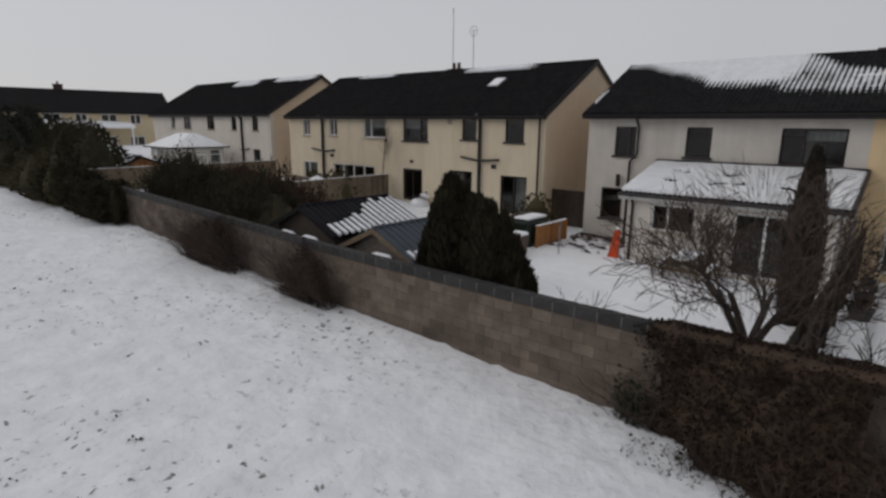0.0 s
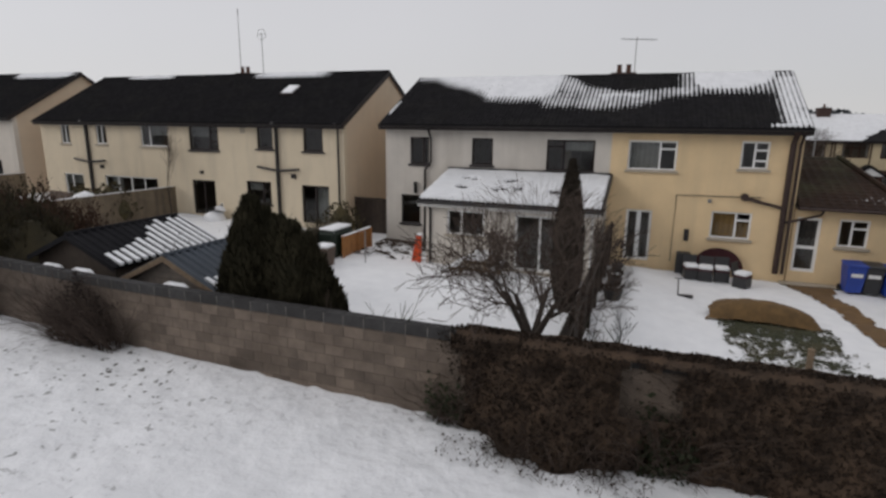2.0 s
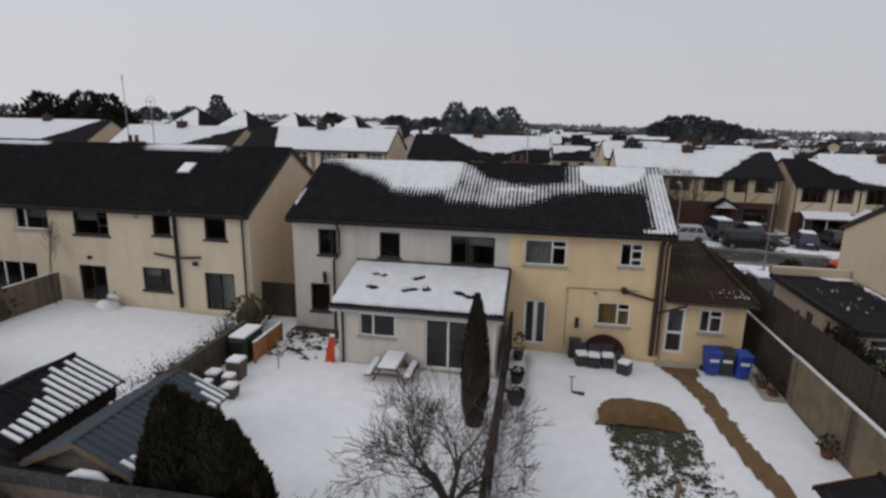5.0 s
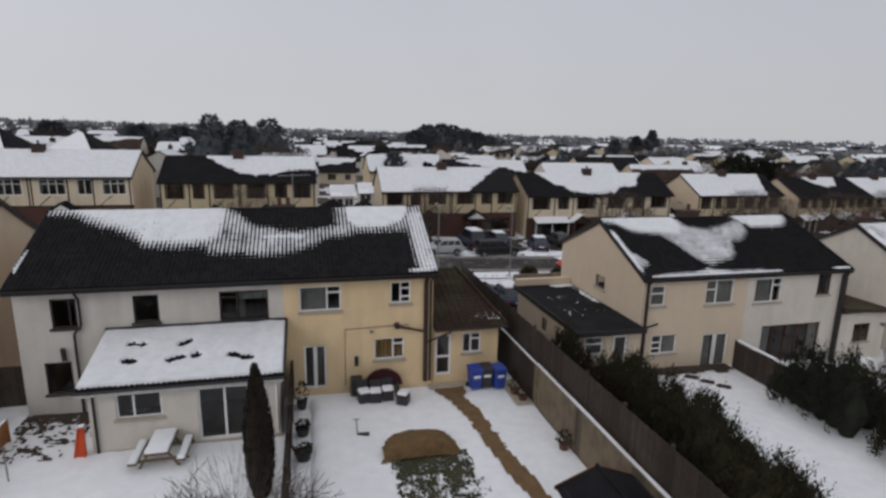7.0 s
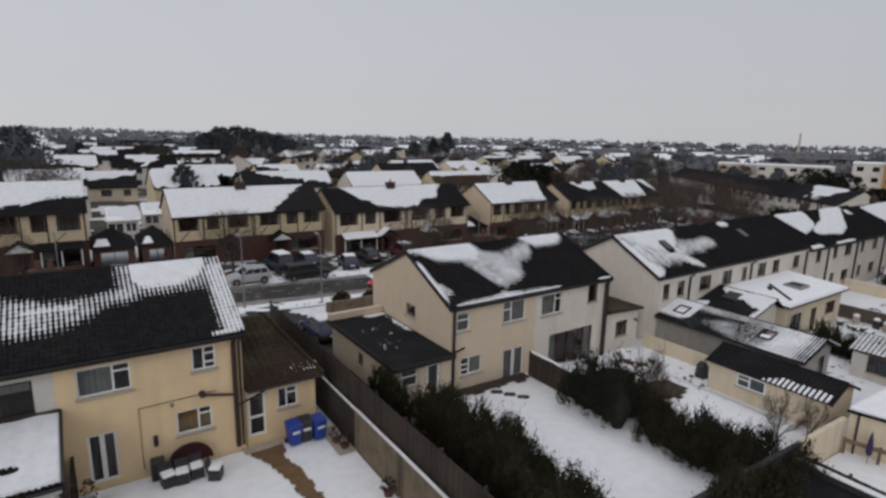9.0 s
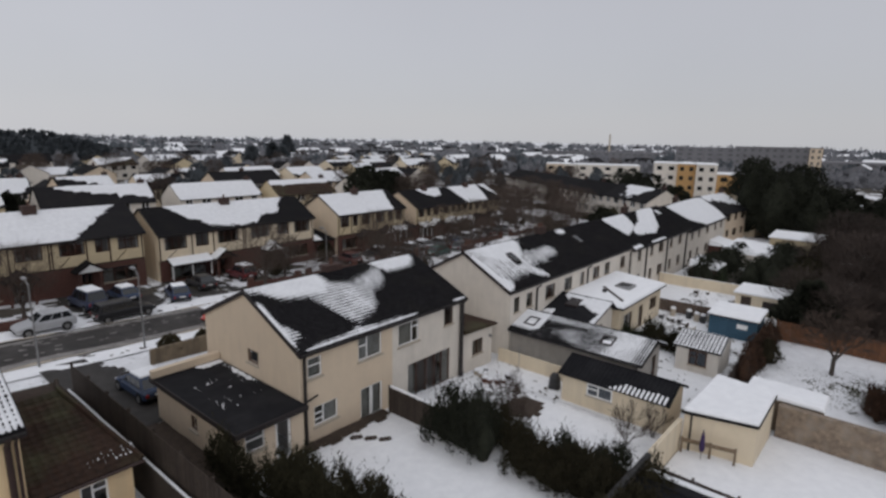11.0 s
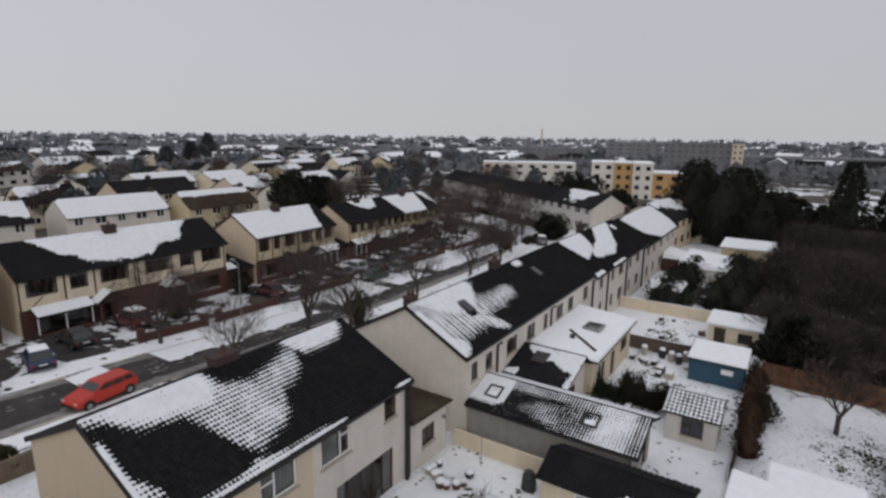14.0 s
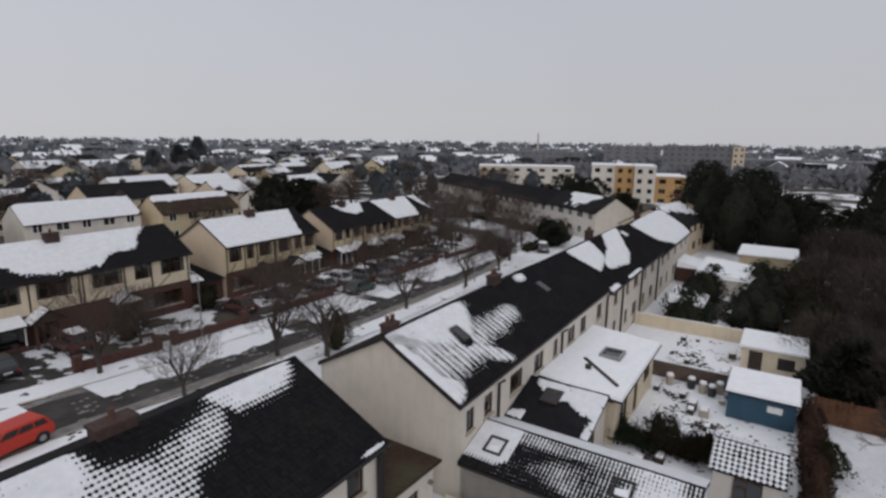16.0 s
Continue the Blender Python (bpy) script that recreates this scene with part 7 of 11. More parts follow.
def yard_wall(name, x0, x1, y0, y1, top, material, label, snow=0.0, step=1.5):
    """A wall along its longer side, following the fall of the ground."""
    mb, sn = MB(), MB()
    lx = abs(x1 - x0) > abs(y1 - y0)
    k = max(1, round((x1 - x0 if lx else y1 - y0) / step))
    for i in range(k):
        if lx:
            a, b, c, d = x0 + (x1 - x0) * i / k, x0 + (x1 - x0) * (i + 1) / k, y0, y1
            ga, gb = ground(a, y0), ground(b, y0)
            q = [(a, c), (b, c), (b, d), (a, d)]
            g = [ga, gb, gb, ga]
        else:
            a, b, c, d = x0, x1, y0 + (y1 - y0) * i / k, y0 + (y1 - y0) * (i + 1) / k
            ga, gb = ground(x0, c), ground(x0, d)
            q = [(a, c), (b, c), (b, d), (a, d)]
            g = [ga, ga, gb, gb]
        mb.hexa([(*p, z - 0.5) for p, z in zip(q, g)] + [(*p, z + top) for p, z in zip(q, g)])
        if snow:
            if not lx:
                q = [(p[0] + (0.055 if p[0] < (x0 + x1) / 2 else -0.055), p[1]) for p in q]
            sn.hexa([(*p, z + top) for p, z in zip(q, g)] + [(*p, z + top + snow * (0.7 + 0.3 * math.sin(i * 1.7 + j))) for j, (p, z) in enumerate(zip(q, g))])
    w = solid(name, mb, material, label, "wall")
    if snow:
        solid("wall_snow", sn, SNOW, "line of snow on top of a garden wall", "snow", kind="stuff")
    return w


yard_wall("garden_wall", 9.15, 9.38, 8.95, 20.1, 1.85, CONC, "stained grey-brown concrete wall between two gardens", 0.045)
yard_wall("garden_wall", 9.17, 9.38, 20.1, 33.5, 1.80, FENCE_D, "dark brown wall between two houses", 0.03)
for yy in (12.6, 16.2, 19.8):
    solid("wall_pier", MB().box(9.10, 9.147, yy - 0.11, yy + 0.11, ground(9, yy) - 0.3, ground(9, yy) + 1.84), CONC, "flat concrete pier of a garden wall", "pier", "wall piers", bevel=0.01)
panel_fence("top_fence", 9.56, 8.95, 33.5, 3.15, lambda x, y: ground(9.3, y), 0.16, FENCE_D, "tall dark brown timber fence behind a concrete wall", 2.4)
land("passage", frange(9.7, 12.5, 0.35), frange(9.5, 34, 0.4), SOIL, "dark wet soil passage beside a fence", 0.08, keep=lambda x, y: x < 12.4 + edge(x, y))
yard_wall("garden_wall", -12.35, -12.15, 9.0, 19.8, 1.15, MOSSY, "low old mossy brown wall between two gardens", 0.0)
yard_wall("garden_wall", -24.0, -23.8, 13.0, 22.3, 1.5, CONC, "grey concrete wall between two back gardens", 0.05)
yard_wall("garden_wall", -36.0, -35.8, 9.0, 22.3, 1.4, CONC, "old grey garden wall under shrubs", 0.05)
plume_hedge("low_shrubs", [(-12.62, 10.5), (-12.6, 20.2)], 0.3, 1.2, "thin dark straggling shrubs along a low wall", 3, OLIVE, 150, 0.09, 6)
evergreen("shrub", -12.9, 21.2, 1.7, 1.1, "dark leafless-looking shrub beside a house", 600, 0.15, 5, OLIVE, 0.6)


# ---- sheds ----
def shed(name, label, x0, x1, y0, y1, zg, ze, zr, wall_mat, roof_mat, along="y", ribs=0.0, snow=None, doors=(), oh=0.18, trim=None, boards=0.0, seed=1):
    """A gabled shed with its ridge along y or x; ribs: pitch of a corrugated roof; snow(u, v, side) gives stripes on it."""
    s = thing(name, (x0 + x1) / 2, (y0 + y1) / 2, zg, label, "shed")
    if along == "y":
        def P(a, b, z):
            return (a, b, z)
        a0, a1, b0, b1 = x0, x1, y0, y1
    else:
        def P(a, b, z):
            return (b, a, z)
        a0, a1, b0, b1 = y0, y1, x0, x1
    am = (a0 + a1) / 2

    def hexp(c):
        return MB().hexa([P(*p) for p in c])

    for a, da in ((a0, 0.06), (a1, -0.06)):
        part("side_wall", hexp([(a, b0, zg - 0.4), (a + da, b0, zg - 0.4), (a + da, b1, zg - 0.4), (a, b1, zg - 0.4), (a, b0, ze), (a + da, b0, ze), (a + da, b1, ze), (a, b1, ze)]), wall_mat, s)
    for b in (b0, b1 - 0.06):
        mb = MB()
        n = len(mb.v)
        prof = [(a0 + 0.06, zg - 0.4), (a1 - 0.06, zg - 0.4), (a1 - 0.06, ze), (am, zr - 0.05), (a0 + 0.06, ze)]
        mb.v.extend([P(p[0], b, p[1]) for p in prof] + [P(p[0], b + 0.06, p[1]) for p in prof])
        mb.f.append(tuple(range(n, n + 5)))
        mb.f.append(tuple(range(n + 5, n + 10)))
        for i in range(5):
            j = (i + 1) % 5
            mb.f.append((n + i, n + j, n + 5 + j, n + 5 + i))
        gw = part("end_wall", mb, wall_mat, s)
        if boards:
            k = int((zr - zg) / boards)
            for i in range(k):
                z0 = zg + i * boards
                half = (a1 - a0) / 2 - 0.02 if z0 + boards < ze else ((zr - 0.06 - z0 - boards) / (zr - ze)) * (a1 - a0) / 2
                if half < 0.1:
                    continue
                bb = b - 0.02 if b == b0 else b + 0.06
                part("board", hexp([(am - half, bb, z0), (am + half, bb, z0), (am + half, bb + 0.02, z0), (am - half, bb + 0.02, z0), (am - half, bb, z0 + boards - 0.012), (am + half, bb, z0 + boards - 0.012), (am + half, bb + 0.02, z0 + boards - 0.012), (am - half, bb + 0.02, z0 + boards - 0.012)]), wall_mat, gw)
    k = (zr - ze) / (am - a0)
    for side in (-1, 1):
        ae = a0 - oh if side < 0 else a1 + oh
        zl = ze - k * oh
        s_ = Slope(P(ae, b0 - oh, zl), Vector(P(0, 1, 0)), Vector(P(am, 0, zr)) - Vector(P(ae, 0, zl)), b1 - b0 + 2 * oh, math.hypot(am - ae, zr - zl))
        mb = MB()
        if ribs:
            m_ = max(4, round(s_.length / ribs))
            w = s_.length / m_
            for i in range(m_):
                hs = [(0.0, 0.0), (0.2, 0.0), (0.35, 0.045), (0.65, 0.045), (0.8, 0.0), (1.0, 0.0)]
                for (u0, h0), (u1, h1) in zip(hs, hs[1:]):
                    mb.poly(s_.at((i + u0) * w, 0, h0), s_.at((i + u1) * w, 0, h1), s_.at((i + u1) * w, s_.run, h1), s_.at((i + u0) * w, s_.run, h0))
        mb.hexa([s_.at(0, 0, -0.05), s_.at(s_.length, 0, -0.05), s_.at(s_.length, s_.run, -0.05), s_.at(0, s_.run, -0.05), s_.at(0, 0, -0.004), s_.at(s_.length, 0, -0.004), s_.at(s_.length, s_.run, -0.004), s_.at(0, s_.run, -0.004)])
        part("roof", mb, roof_mat, s)
        if snow:
            r = random.Random(seed + side)
            sn = MB()
            m_ = max(4, round(s_.length / (ribs or 0.25)))
            w = s_.length / m_
            for i in range(m_):
                d = snow((i + 0.5) / m_, side)
                if d <= 0.03:
                    continue
                top = min(1, d * r.uniform(0.85, 1.1)) * s_.run
                a, b = (i + 0.82) * w, (i + 1.28) * w
                if d > 1.5:
                    a, b, top = i * w, (i + 1) * w, s_.run
                b = min(b, s_.length)
                sn.hexa([s_.at(a, 0.02, -0.002), s_.at(b, 0.02, -0.002), s_.at(b, top, -0.002), s_.at(a, top, -0.002), s_.at(a, 0.04, 0.075), s_.at(b, 0.04, 0.075), s_.at(b, top - 0.02, 0.05), s_.at(a, top - 0.02, 0.05)])
            if sn.f:
                part("roof_snow", sn, SNOW, s)["kind"] = "stuff"
    part("ridge_cap", MB().tube([P(am, b0 - oh, zr + 0.02), P(am, b1 + oh, zr + 0.02)], 0.06, 6), roof_mat, s)
    for b in (b0 - oh - 0.02, b1 + oh):
        for side in (-1, 1):
            ae = a0 - oh if side < 0 else a1 + oh
            zl = ze - k * oh
            part("bargeboard", MB().hexa([P(ae, b, zl - 0.12), P(am, b, zr - 0.12), P(am, b + 0.02, zr - 0.12), P(ae, b + 0.02, zl - 0.12), P(ae, b, zl + 0.02), P(am, b, zr + 0.02), P(am, b + 0.02, zr + 0.02), P(ae, b + 0.02, zl + 0.02)]), trim or roof_mat, s)
    for (kind, wall_id, p, q, zl_, zh_, fm) in doors:
        put_ = {"s": facing_south(y0 - 0.03), "n": facing_north(y1 + 0.03), "w": facing_west(x0 - 0.03), "e": facing_east(x1 + 0.03)}[wall_id]
        window(s, put_, p, q, zl_, zh_, fm, (0.55,) if kind == "window" else (), ((0.6, 0.55, 1),) if kind == "window" else (), SILL if kind == "window" else None, None, name=kind, inset=-0.03)
        # opaque panel added to make the pane dark, as the wall has no opening
        part("blind", MB().poly(put_(p + 0.05, zl_ + 0.05, -0.008), put_(q - 0.05, zl_ + 0.05, -0.008), put_(q - 0.05, zh_ - 0.05, -0.008), put_(p + 0.05, zh_ - 0.05, -0.008)), SLATE_BLUE if kind == "window" else FRAME_D, s)
    return s


shed("garden_shed", "dark timber shed with a black corrugated roof striped by snow", -15.7, -12.75, 9.75, 13.1, 0.25, 1.85, 2.5, FENCE_D, FELT, "y", 0.24,
     snow=lambda u, s: (0.35 + 0.65 * smooth(0.1, 0.9, u)) if s > 0 else 0.0, seed=4)
shed("garden_shed", "grey timber shed with a blue-grey corrugated roof", -12.0, -9.3, 9.55, 13.2, 0.1, 1.66, 2.3, WOOD_G, SLATE_BLUE, "y", 0.24,
     snow=lambda u, s: (0.85 * smooth(0.72, 0.98, u) + 0.35 * (1 - smooth(0.05, 0.3, u))) if s > 0 else 0.3 * smooth(0.6, 0.9, u), boards=0.16, trim=WOOD, seed=6)
shed("garden_shed", "small shed with a dark felt roof and brown trim", 6.75, 9.05, 9.2, 12.35, -0.05, 1.5, 1.95, FENCE_D, FELT, "y", trim=FENCE_O, snow=lambda u, s: 0.0)
for q_, (a_, b_) in enumerate(((-14.6, 9.35), (-13.4, 9.3), (-10.2, 9.25))):
    solid("snow_heap", MB().tube([(a_ - 0.5, b_ - 0.05, 1.55), (a_ - 0.2, b_, 1.62), (a_ + 0.25, b_, 1.63), (a_ + 0.55, b_ - 0.02, 1.54)], [0.05, 0.13, 0.12, 0.04], 7), SNOW, "small snow heap on a wall ledge", "snow", kind="stuff", smooth=True)
solid("wall_ledge", MB().box(-15.2, -9.5, 9.1, 9.5, 1.35, 1.5), FELT, "dark felt ledge between a wall and sheds", "ledge")

# ---- garden of the grey half ----
tank = thing("oil_tank", -11.6, 18.6, 0.25, "dark green heating oil tank with snow on top", "tank")
mb = MB().box(-12.0, -11.2, 17.9, 19.4, 0.3, 1.35)
part("body", mb, mat("green_plastic", (0.014, 0.024, 0.016), rough=0.5, scale=3, bump=0.05), tank, bevel=0.12)
part("snow_cap", MB().box(-11.95, -11.25, 17.95, 19.35, 1.36, 1.46), SNOW, tank, bevel=0.04)
for yy in (18.2, 19.1):
    part("leg", MB().box(-11.95, -11.25, yy - 0.1, yy + 0.1, 0.0, 0.3), CONC, tank)
scr = thing("timber_screen", -11.05, 19.4, 0.1, "orange-brown timber screen panels round a tank", "screen")
for i in range(11):
    y_ = 18.2 + i * 0.21
    part("board", MB().box(-11.06, -11.03, y_, y_ + 0.19, 0.05, 1.12 - 0.01 * (i % 3)), FENCE_O, scr)
for y_ in (18.2, 19.4, 20.5):
    part("post", MB().box(-11.03, -10.95, y_ - 0.04, y_ + 0.04, -0.1, 1.16), FENCE_O, scr)
part("snow_line", MB().box(-11.08, -10.98, 18.2, 20.5, 1.13, 1.18), SNOW, scr)
boxes = [(-11.0, 16.9, 0.75, 0.6, BROWNWALL), (-11.5, 16.2, 0.5, 0.5, BIN_BLACK), (-10.9, 16.2, 0.45, 0.42, WOOD), (-10.5, 15.6, 0.4, 0.5, BROWNWALL), (-11.3, 15.5, 0.5, 0.35, BIN_BLACK)]
for bx, by, bh, bw, bm_ in boxes:
    t_ = thing("planter", bx, by, ground(bx, by), "dark square planter topped with snow", "planter", "planters")
    z_ = ground(bx, by)
    part("body", MB().hexa([(bx - bw * 0.4, by - bw * 0.4, z_), (bx + bw * 0.4, by - bw * 0.4, z_), (bx + bw * 0.4, by + bw * 0.4, z_), (bx - bw * 0.4, by + bw * 0.4, z_), (bx - bw * 0.5, by - bw * 0.5, z_ + bh), (bx + bw * 0.5, by - bw * 0.5, z_ + bh), (bx + bw * 0.5, by + bw * 0.5, z_ + bh), (bx - bw * 0.5, by + bw * 0.5, z_ + bh)]), bm_, t_, bevel=0.02)
    part("snow_cap", MB().box(bx - bw * 0.48, bx + bw * 0.48, by - bw * 0.48, by + bw * 0.48, z_ + bh, z_ + bh + 0.13), SNOW, t_, bevel=0.05)
# orange plastic slide standing by the wall
og = thing("plastic_slide", -8.25, 19.3, 0.05, "bright orange plastic slide leaning upright, snow on top", "slide")
part("chute", MB().hexa([(-8.42, 19.05, 0.05), (-8.06, 19.05, 0.05), (-8.06, 19.26, 0.05), (-8.42, 19.26, 0.05), (-8.24, 19.22, 1.22), (-8.08, 19.22, 1.22), (-8.08, 19.32, 1.22), (-8.24, 19.32, 1.22)]), ORANGE, og, bevel=0.03)
part("rim", MB().tube([(-8.42, 19.03, 0.05), (-8.24, 19.2, 1.24)], 0.028, 6), ORANGE, og)
part("rim", MB().tube([(-8.06, 19.03, 0.05), (-8.08, 19.2, 1.24)], 0.028, 6), ORANGE, og)
part("snow_cap", MB().box(-8.27, -8.05, 19.2, 19.36, 1.23, 1.33), SNOW, og, bevel=0.04)
# picnic table
pt = thing("picnic_table", -5.45, 18.45, 0.1, "wooden picnic table with two benches under snow", "table")
for i in range(5):
    xx = -5.83 + i * 0.155
    part("top_plank", MB().box(xx, xx + 0.145, 17.7, 19.25, 0.76, 0.80), WOOD, pt)
for xx in (-6.35, -4.85):
    for k_i in range(2):
        part("bench_plank", MB().box(xx + k_i * 0.15, xx + 0.14 + k_i * 0.15, 17.7, 19.25, 0.46, 0.50), WOOD, pt)
    part("snow_cap", MB().box(xx + 0.01, xx + 0.28, 17.72, 19.2, 0.50, 0.60), SNOW, pt, bevel=0.04)
part("snow_cap", MB().box(-5.82, -5.08, 17.72, 19.22, 0.80, 0.92), SNOW, pt, bevel=0.045)
for yy in (17.95, 18.95):
    for sx in (-1, 1):
        part("leg", MB().hexa([(-5.45 + sx * 0.75, yy, 0.05), (-5.45 + sx * 0.65, yy, 0.05), (-5.45 + sx * 0.65, yy + 0.05, 0.05), (-5.45 + sx * 0.75, yy + 0.05, 0.05), (-5.45 + sx * 0.3, yy, 0.76), (-5.45 + sx * 0.2, yy, 0.76), (-5.45 + sx * 0.2, yy + 0.05, 0.76), (-5.45 + sx * 0.3, yy + 0.05, 0.76)]), WOOD, pt)
    part("cross_beam", MB().box(-6.4, -4.5, yy + 0.055, yy + 0.1, 0.36, 0.46), WOOD, pt)
# washing pole
solid("washing_pole", MB().tube([(-9.9, 18.0, 0), (-9.9, 18.0, 1.5)], 0.025, 6), METAL, "thin metal washing pole standing in snow", "pole")
# apple tree and columnar cypress
bare_tree(-1.9, 10.5, 4.0, "old bare apple tree with crossing twigs in a snowy garden", 23, rad=0.085, spread=0.95, droop=0.03, depth=5, kids=(3, 3, 4), first=0.30, group="", lean=(-0.05, 0.05), name="apple_tree", fine=0.006, stems=4, bole=1.1, splay=0.62, haze=(0.0, 1.7, 4.2, 1.9, 1500))
def columnar(name, x, y, h, r0, label, seed, material, n, size, stems=((0, 0, 1, 1),), group="", prof=(0.55, 0.82, 0.97, 1.0, 0.95, 0.84, 0.66, 0.42, 0.12)):
    """A dense conifer of one or more smooth feathery columns."""
    z0 = ground(x, y)
    r = random.Random(seed)
    t = thing(name, x, y, z0, label, "tree", group)
    part("trunk", MB().tube([(x, y, z0 - 0.1), (x, y, z0 + h * 0.4)], [0.1, 0.06], 7), BARK, t)
    mb = MB()
    for dx, dy, dh, dr in stems:
        cx, cy, hh, rr = x + dx, y + dy, h * dh, r0 * dr
        base, sides, rings = len(mb.v), 18, 16

        def rad(q, w):
            return rr * float(np.interp(q, [i / (len(prof) - 1) for i in range(len(prof))], prof)) * (1 + 0.10 * noise.noise(Vector((math.cos(w) * 2.2 + dx * 5, math.sin(w) * 2.2, q * 3 + seed))) + 0.05 * noise.noise(Vector((math.cos(w) * 6, math.sin(w) * 6, q * 9 + seed))))

        for j in range(rings + 1):
            for i in range(sides):
                w = 2 * math.pi * i / sides
                q = j / rings
                mb.v.append((cx + 0.9 * rad(q, w) * math.cos(w), cy + 0.9 * rad(q, w) * math.sin(w), z0 + 0.06 + q * hh))
        for j in range(rings):
            for i in range(sides):
                a, b = base + j * sides + i, base + j * sides + (i + 1) % sides
                mb.f.append((a, b, b + sides, a + sides))
        mb.f.append(tuple(base + rings * sides + i for i in range(sides)))
        for _ in range(int(n * dh * dr)):
            q, w = r.random() ** 0.9, r.uniform(0, 2 * math.pi)
            k = rad(q, w) * r.uniform(0.86, 1.0)
            spray(mb, Vector((cx + k * math.cos(w), cy + k * math.sin(w), z0 + 0.06 + q * hh)), Vector((math.cos(w) * 0.35, math.sin(w) * 0.35, 1.0)), size, r, 0.5)
    part("crown", mb, material, t)
    return t


columnar("cypress", -1.95, 15.8, 4.4, 0.47, "tall narrow dark cypress beside a fence", 8, CYPRESS, 4500, 0.13)
BUSHY = (0.9, 1.0, 1.0, 0.97, 0.91, 0.81, 0.66, 0.45, 0.12)
columnar("conifer", -8.2, 9.66, 3.45, 0.82, "dense dark conifer with several pointed tops behind a wall", 9, EVERGREEN, 9000, 0.24, ((0, 0, 1.0, 0.60), (-0.3, 0.1, 0.90, 0.6), (0.28, 0.12, 0.93, 0.55), (0.1, -0.12, 0.86, 0.62), (-0.58, 0.05, 0.66, 0.55), (-0.82, 0.1, 0.42, 0.45)), "conifers behind the wall", BUSHY)
columnar("conifer", -7.02, 9.66, 3.0, 0.82, "dense dark conifer with pointed tops behind a wall", 10, EVERGREEN, 9000, 0.24, ((-0.13, 0, 1.0, 0.62), (-0.5, 0.1, 1.02, 0.55), (0.22, 0.05, 0.90, 0.60), (0.52, 0.05, 0.76, 0.55), (0.78, 0.1, 0.58, 0.48), (0.1, -0.12, 0.88, 0.62)), "conifers behind the wall", BUSHY)
for x_, y_, h_ in ((-4.9, 9.4, 0.8), (-6.0, 9.5, 0.55), (-0.3, 9.4, 0.8), (0.3, 9.3, 0.7), (0.8, 9.5, 0.75), (-0.2, 12.8, 1.2), (-0.5, 11.2, 1.0)):
    z_ = ground(x_, y_)
    b_ = bare_tree(x_, y_, h_ * 1.6 + (0.9 if y_ < 10 else 0), "thin leafy shoots above a wall", int(x_ * 10) + 90, rad=0.018, spread=0.7, depth=3, kids=(3, 4), first=0.4, group="thin shrubs", name="thin_shrub", bark=TWIG, twig=IVY if h_ > 0.65 else TWIG)

# ---- garden of the cream half ----
md = thing("soil_mound", 3.5, 17.6, 0.0, "cut mound of bare brown turf and soil", "mound")
mb = MB()
NXm, NYm = 26, 16
for j in range(NYm + 1):
    for i in range(NXm + 1):
        x_, y_ = 2.0 + 3.1 * i / NXm, 16.75 + 2.0 * j / NYm
        k_ = max(0, 1 - ((x_ - 3.5) / 1.5) ** 2) ** 0.5
        prof = k_ * min(1.0, 0.25 + (y_ - 16.75) / 0.35) * max(0, 1 - ((y_ - 17.1) / 1.7) ** 2 if y_ > 17.1 else 1)
        mb.v.append((x_, y_, ground(x_, y_) + 0.02 + 0.62 * prof + 0.05 * noise.noise(Vector((x_ * 4, y_ * 4, 0)))))
for j in range(NYm):
    for i in range(NXm):
        n = j * (NXm + 1) + i
        cx_, cy_ = 2.0 + 3.1 * (i + 0.5) / NXm, 16.75 + 2.0 * (j + 0.5) / NYm
        if ((cx_ - 3.5) / 1.45) ** 2 + ((cy_ - 16.75) / 1.75) ** 2 > 1.0 + 0.5 * edge(cx_, cy_):
            continue
        mb.f.append((n, n + 1, n + NXm + 2, n + NXm + 1))
part("soil", mb, SAND, md, smooth=True)
land("worn_grass", frange(1.9, 6.4, 0.038), frange(9.2, 17.0, 0.038), GRASS, "worn green and brown grass showing through thin snow", 0.09,
     keep=lambda x, y: 2.35 + edge(x, y) + 0.10 * max(0, 14 - y) < x < 5.2 + edge(y, x) + 0.18 * max(0, 16 - y) and (0.5 * noise.noise(Vector((x * 2.2, y * 2.2, 8))) + 0.55 * noise.noise(Vector((x * 6.5, y * 6.5, 5))) + 0.75 * noise.noise(Vector((x * 15, y * 15, 6))) > -0.42 + (16.9 - y) * 0.16 + 0.35 * max(0, x - 4.4) + 0.5 * max(0, 2.9 - x)))
PATHC = [(5.75, 22.2), (5.9, 21.0), (6.25, 19.6), (6.35, 18.0), (6.45, 16.5), (6.75, 14.5), (7.0, 12.8)]


def near_path(x, y):
    best = 9
    for (xa, ya), (xb, yb) in zip(PATHC, PATHC[1:]):
        t = max(0, min(1, ((x - xa) * (xb - xa) + (y - ya) * (yb - ya)) / ((xb - xa) ** 2 + (yb - ya) ** 2)))
        best = min(best, math.hypot(x - xa - t * (xb - xa), y - ya - t * (yb - ya)))
    return best


land("garden_path", frange(4.8, 8.2, 0.1), frange(12.6, 22.45, 0.1), PATH, "wet brown path cleared through snow", 0.085, keep=lambda x, y: near_path(x, y) < 0.36 + 0.35 * smooth(20.5, 22.0, y) + 0.6 * edge(x, y))
land("doorstep_slab", frange(4.9, 8.3, 0.3), frange(21.95, 22.5, 0.25), SILL, "concrete slab below a back door", 0.11)
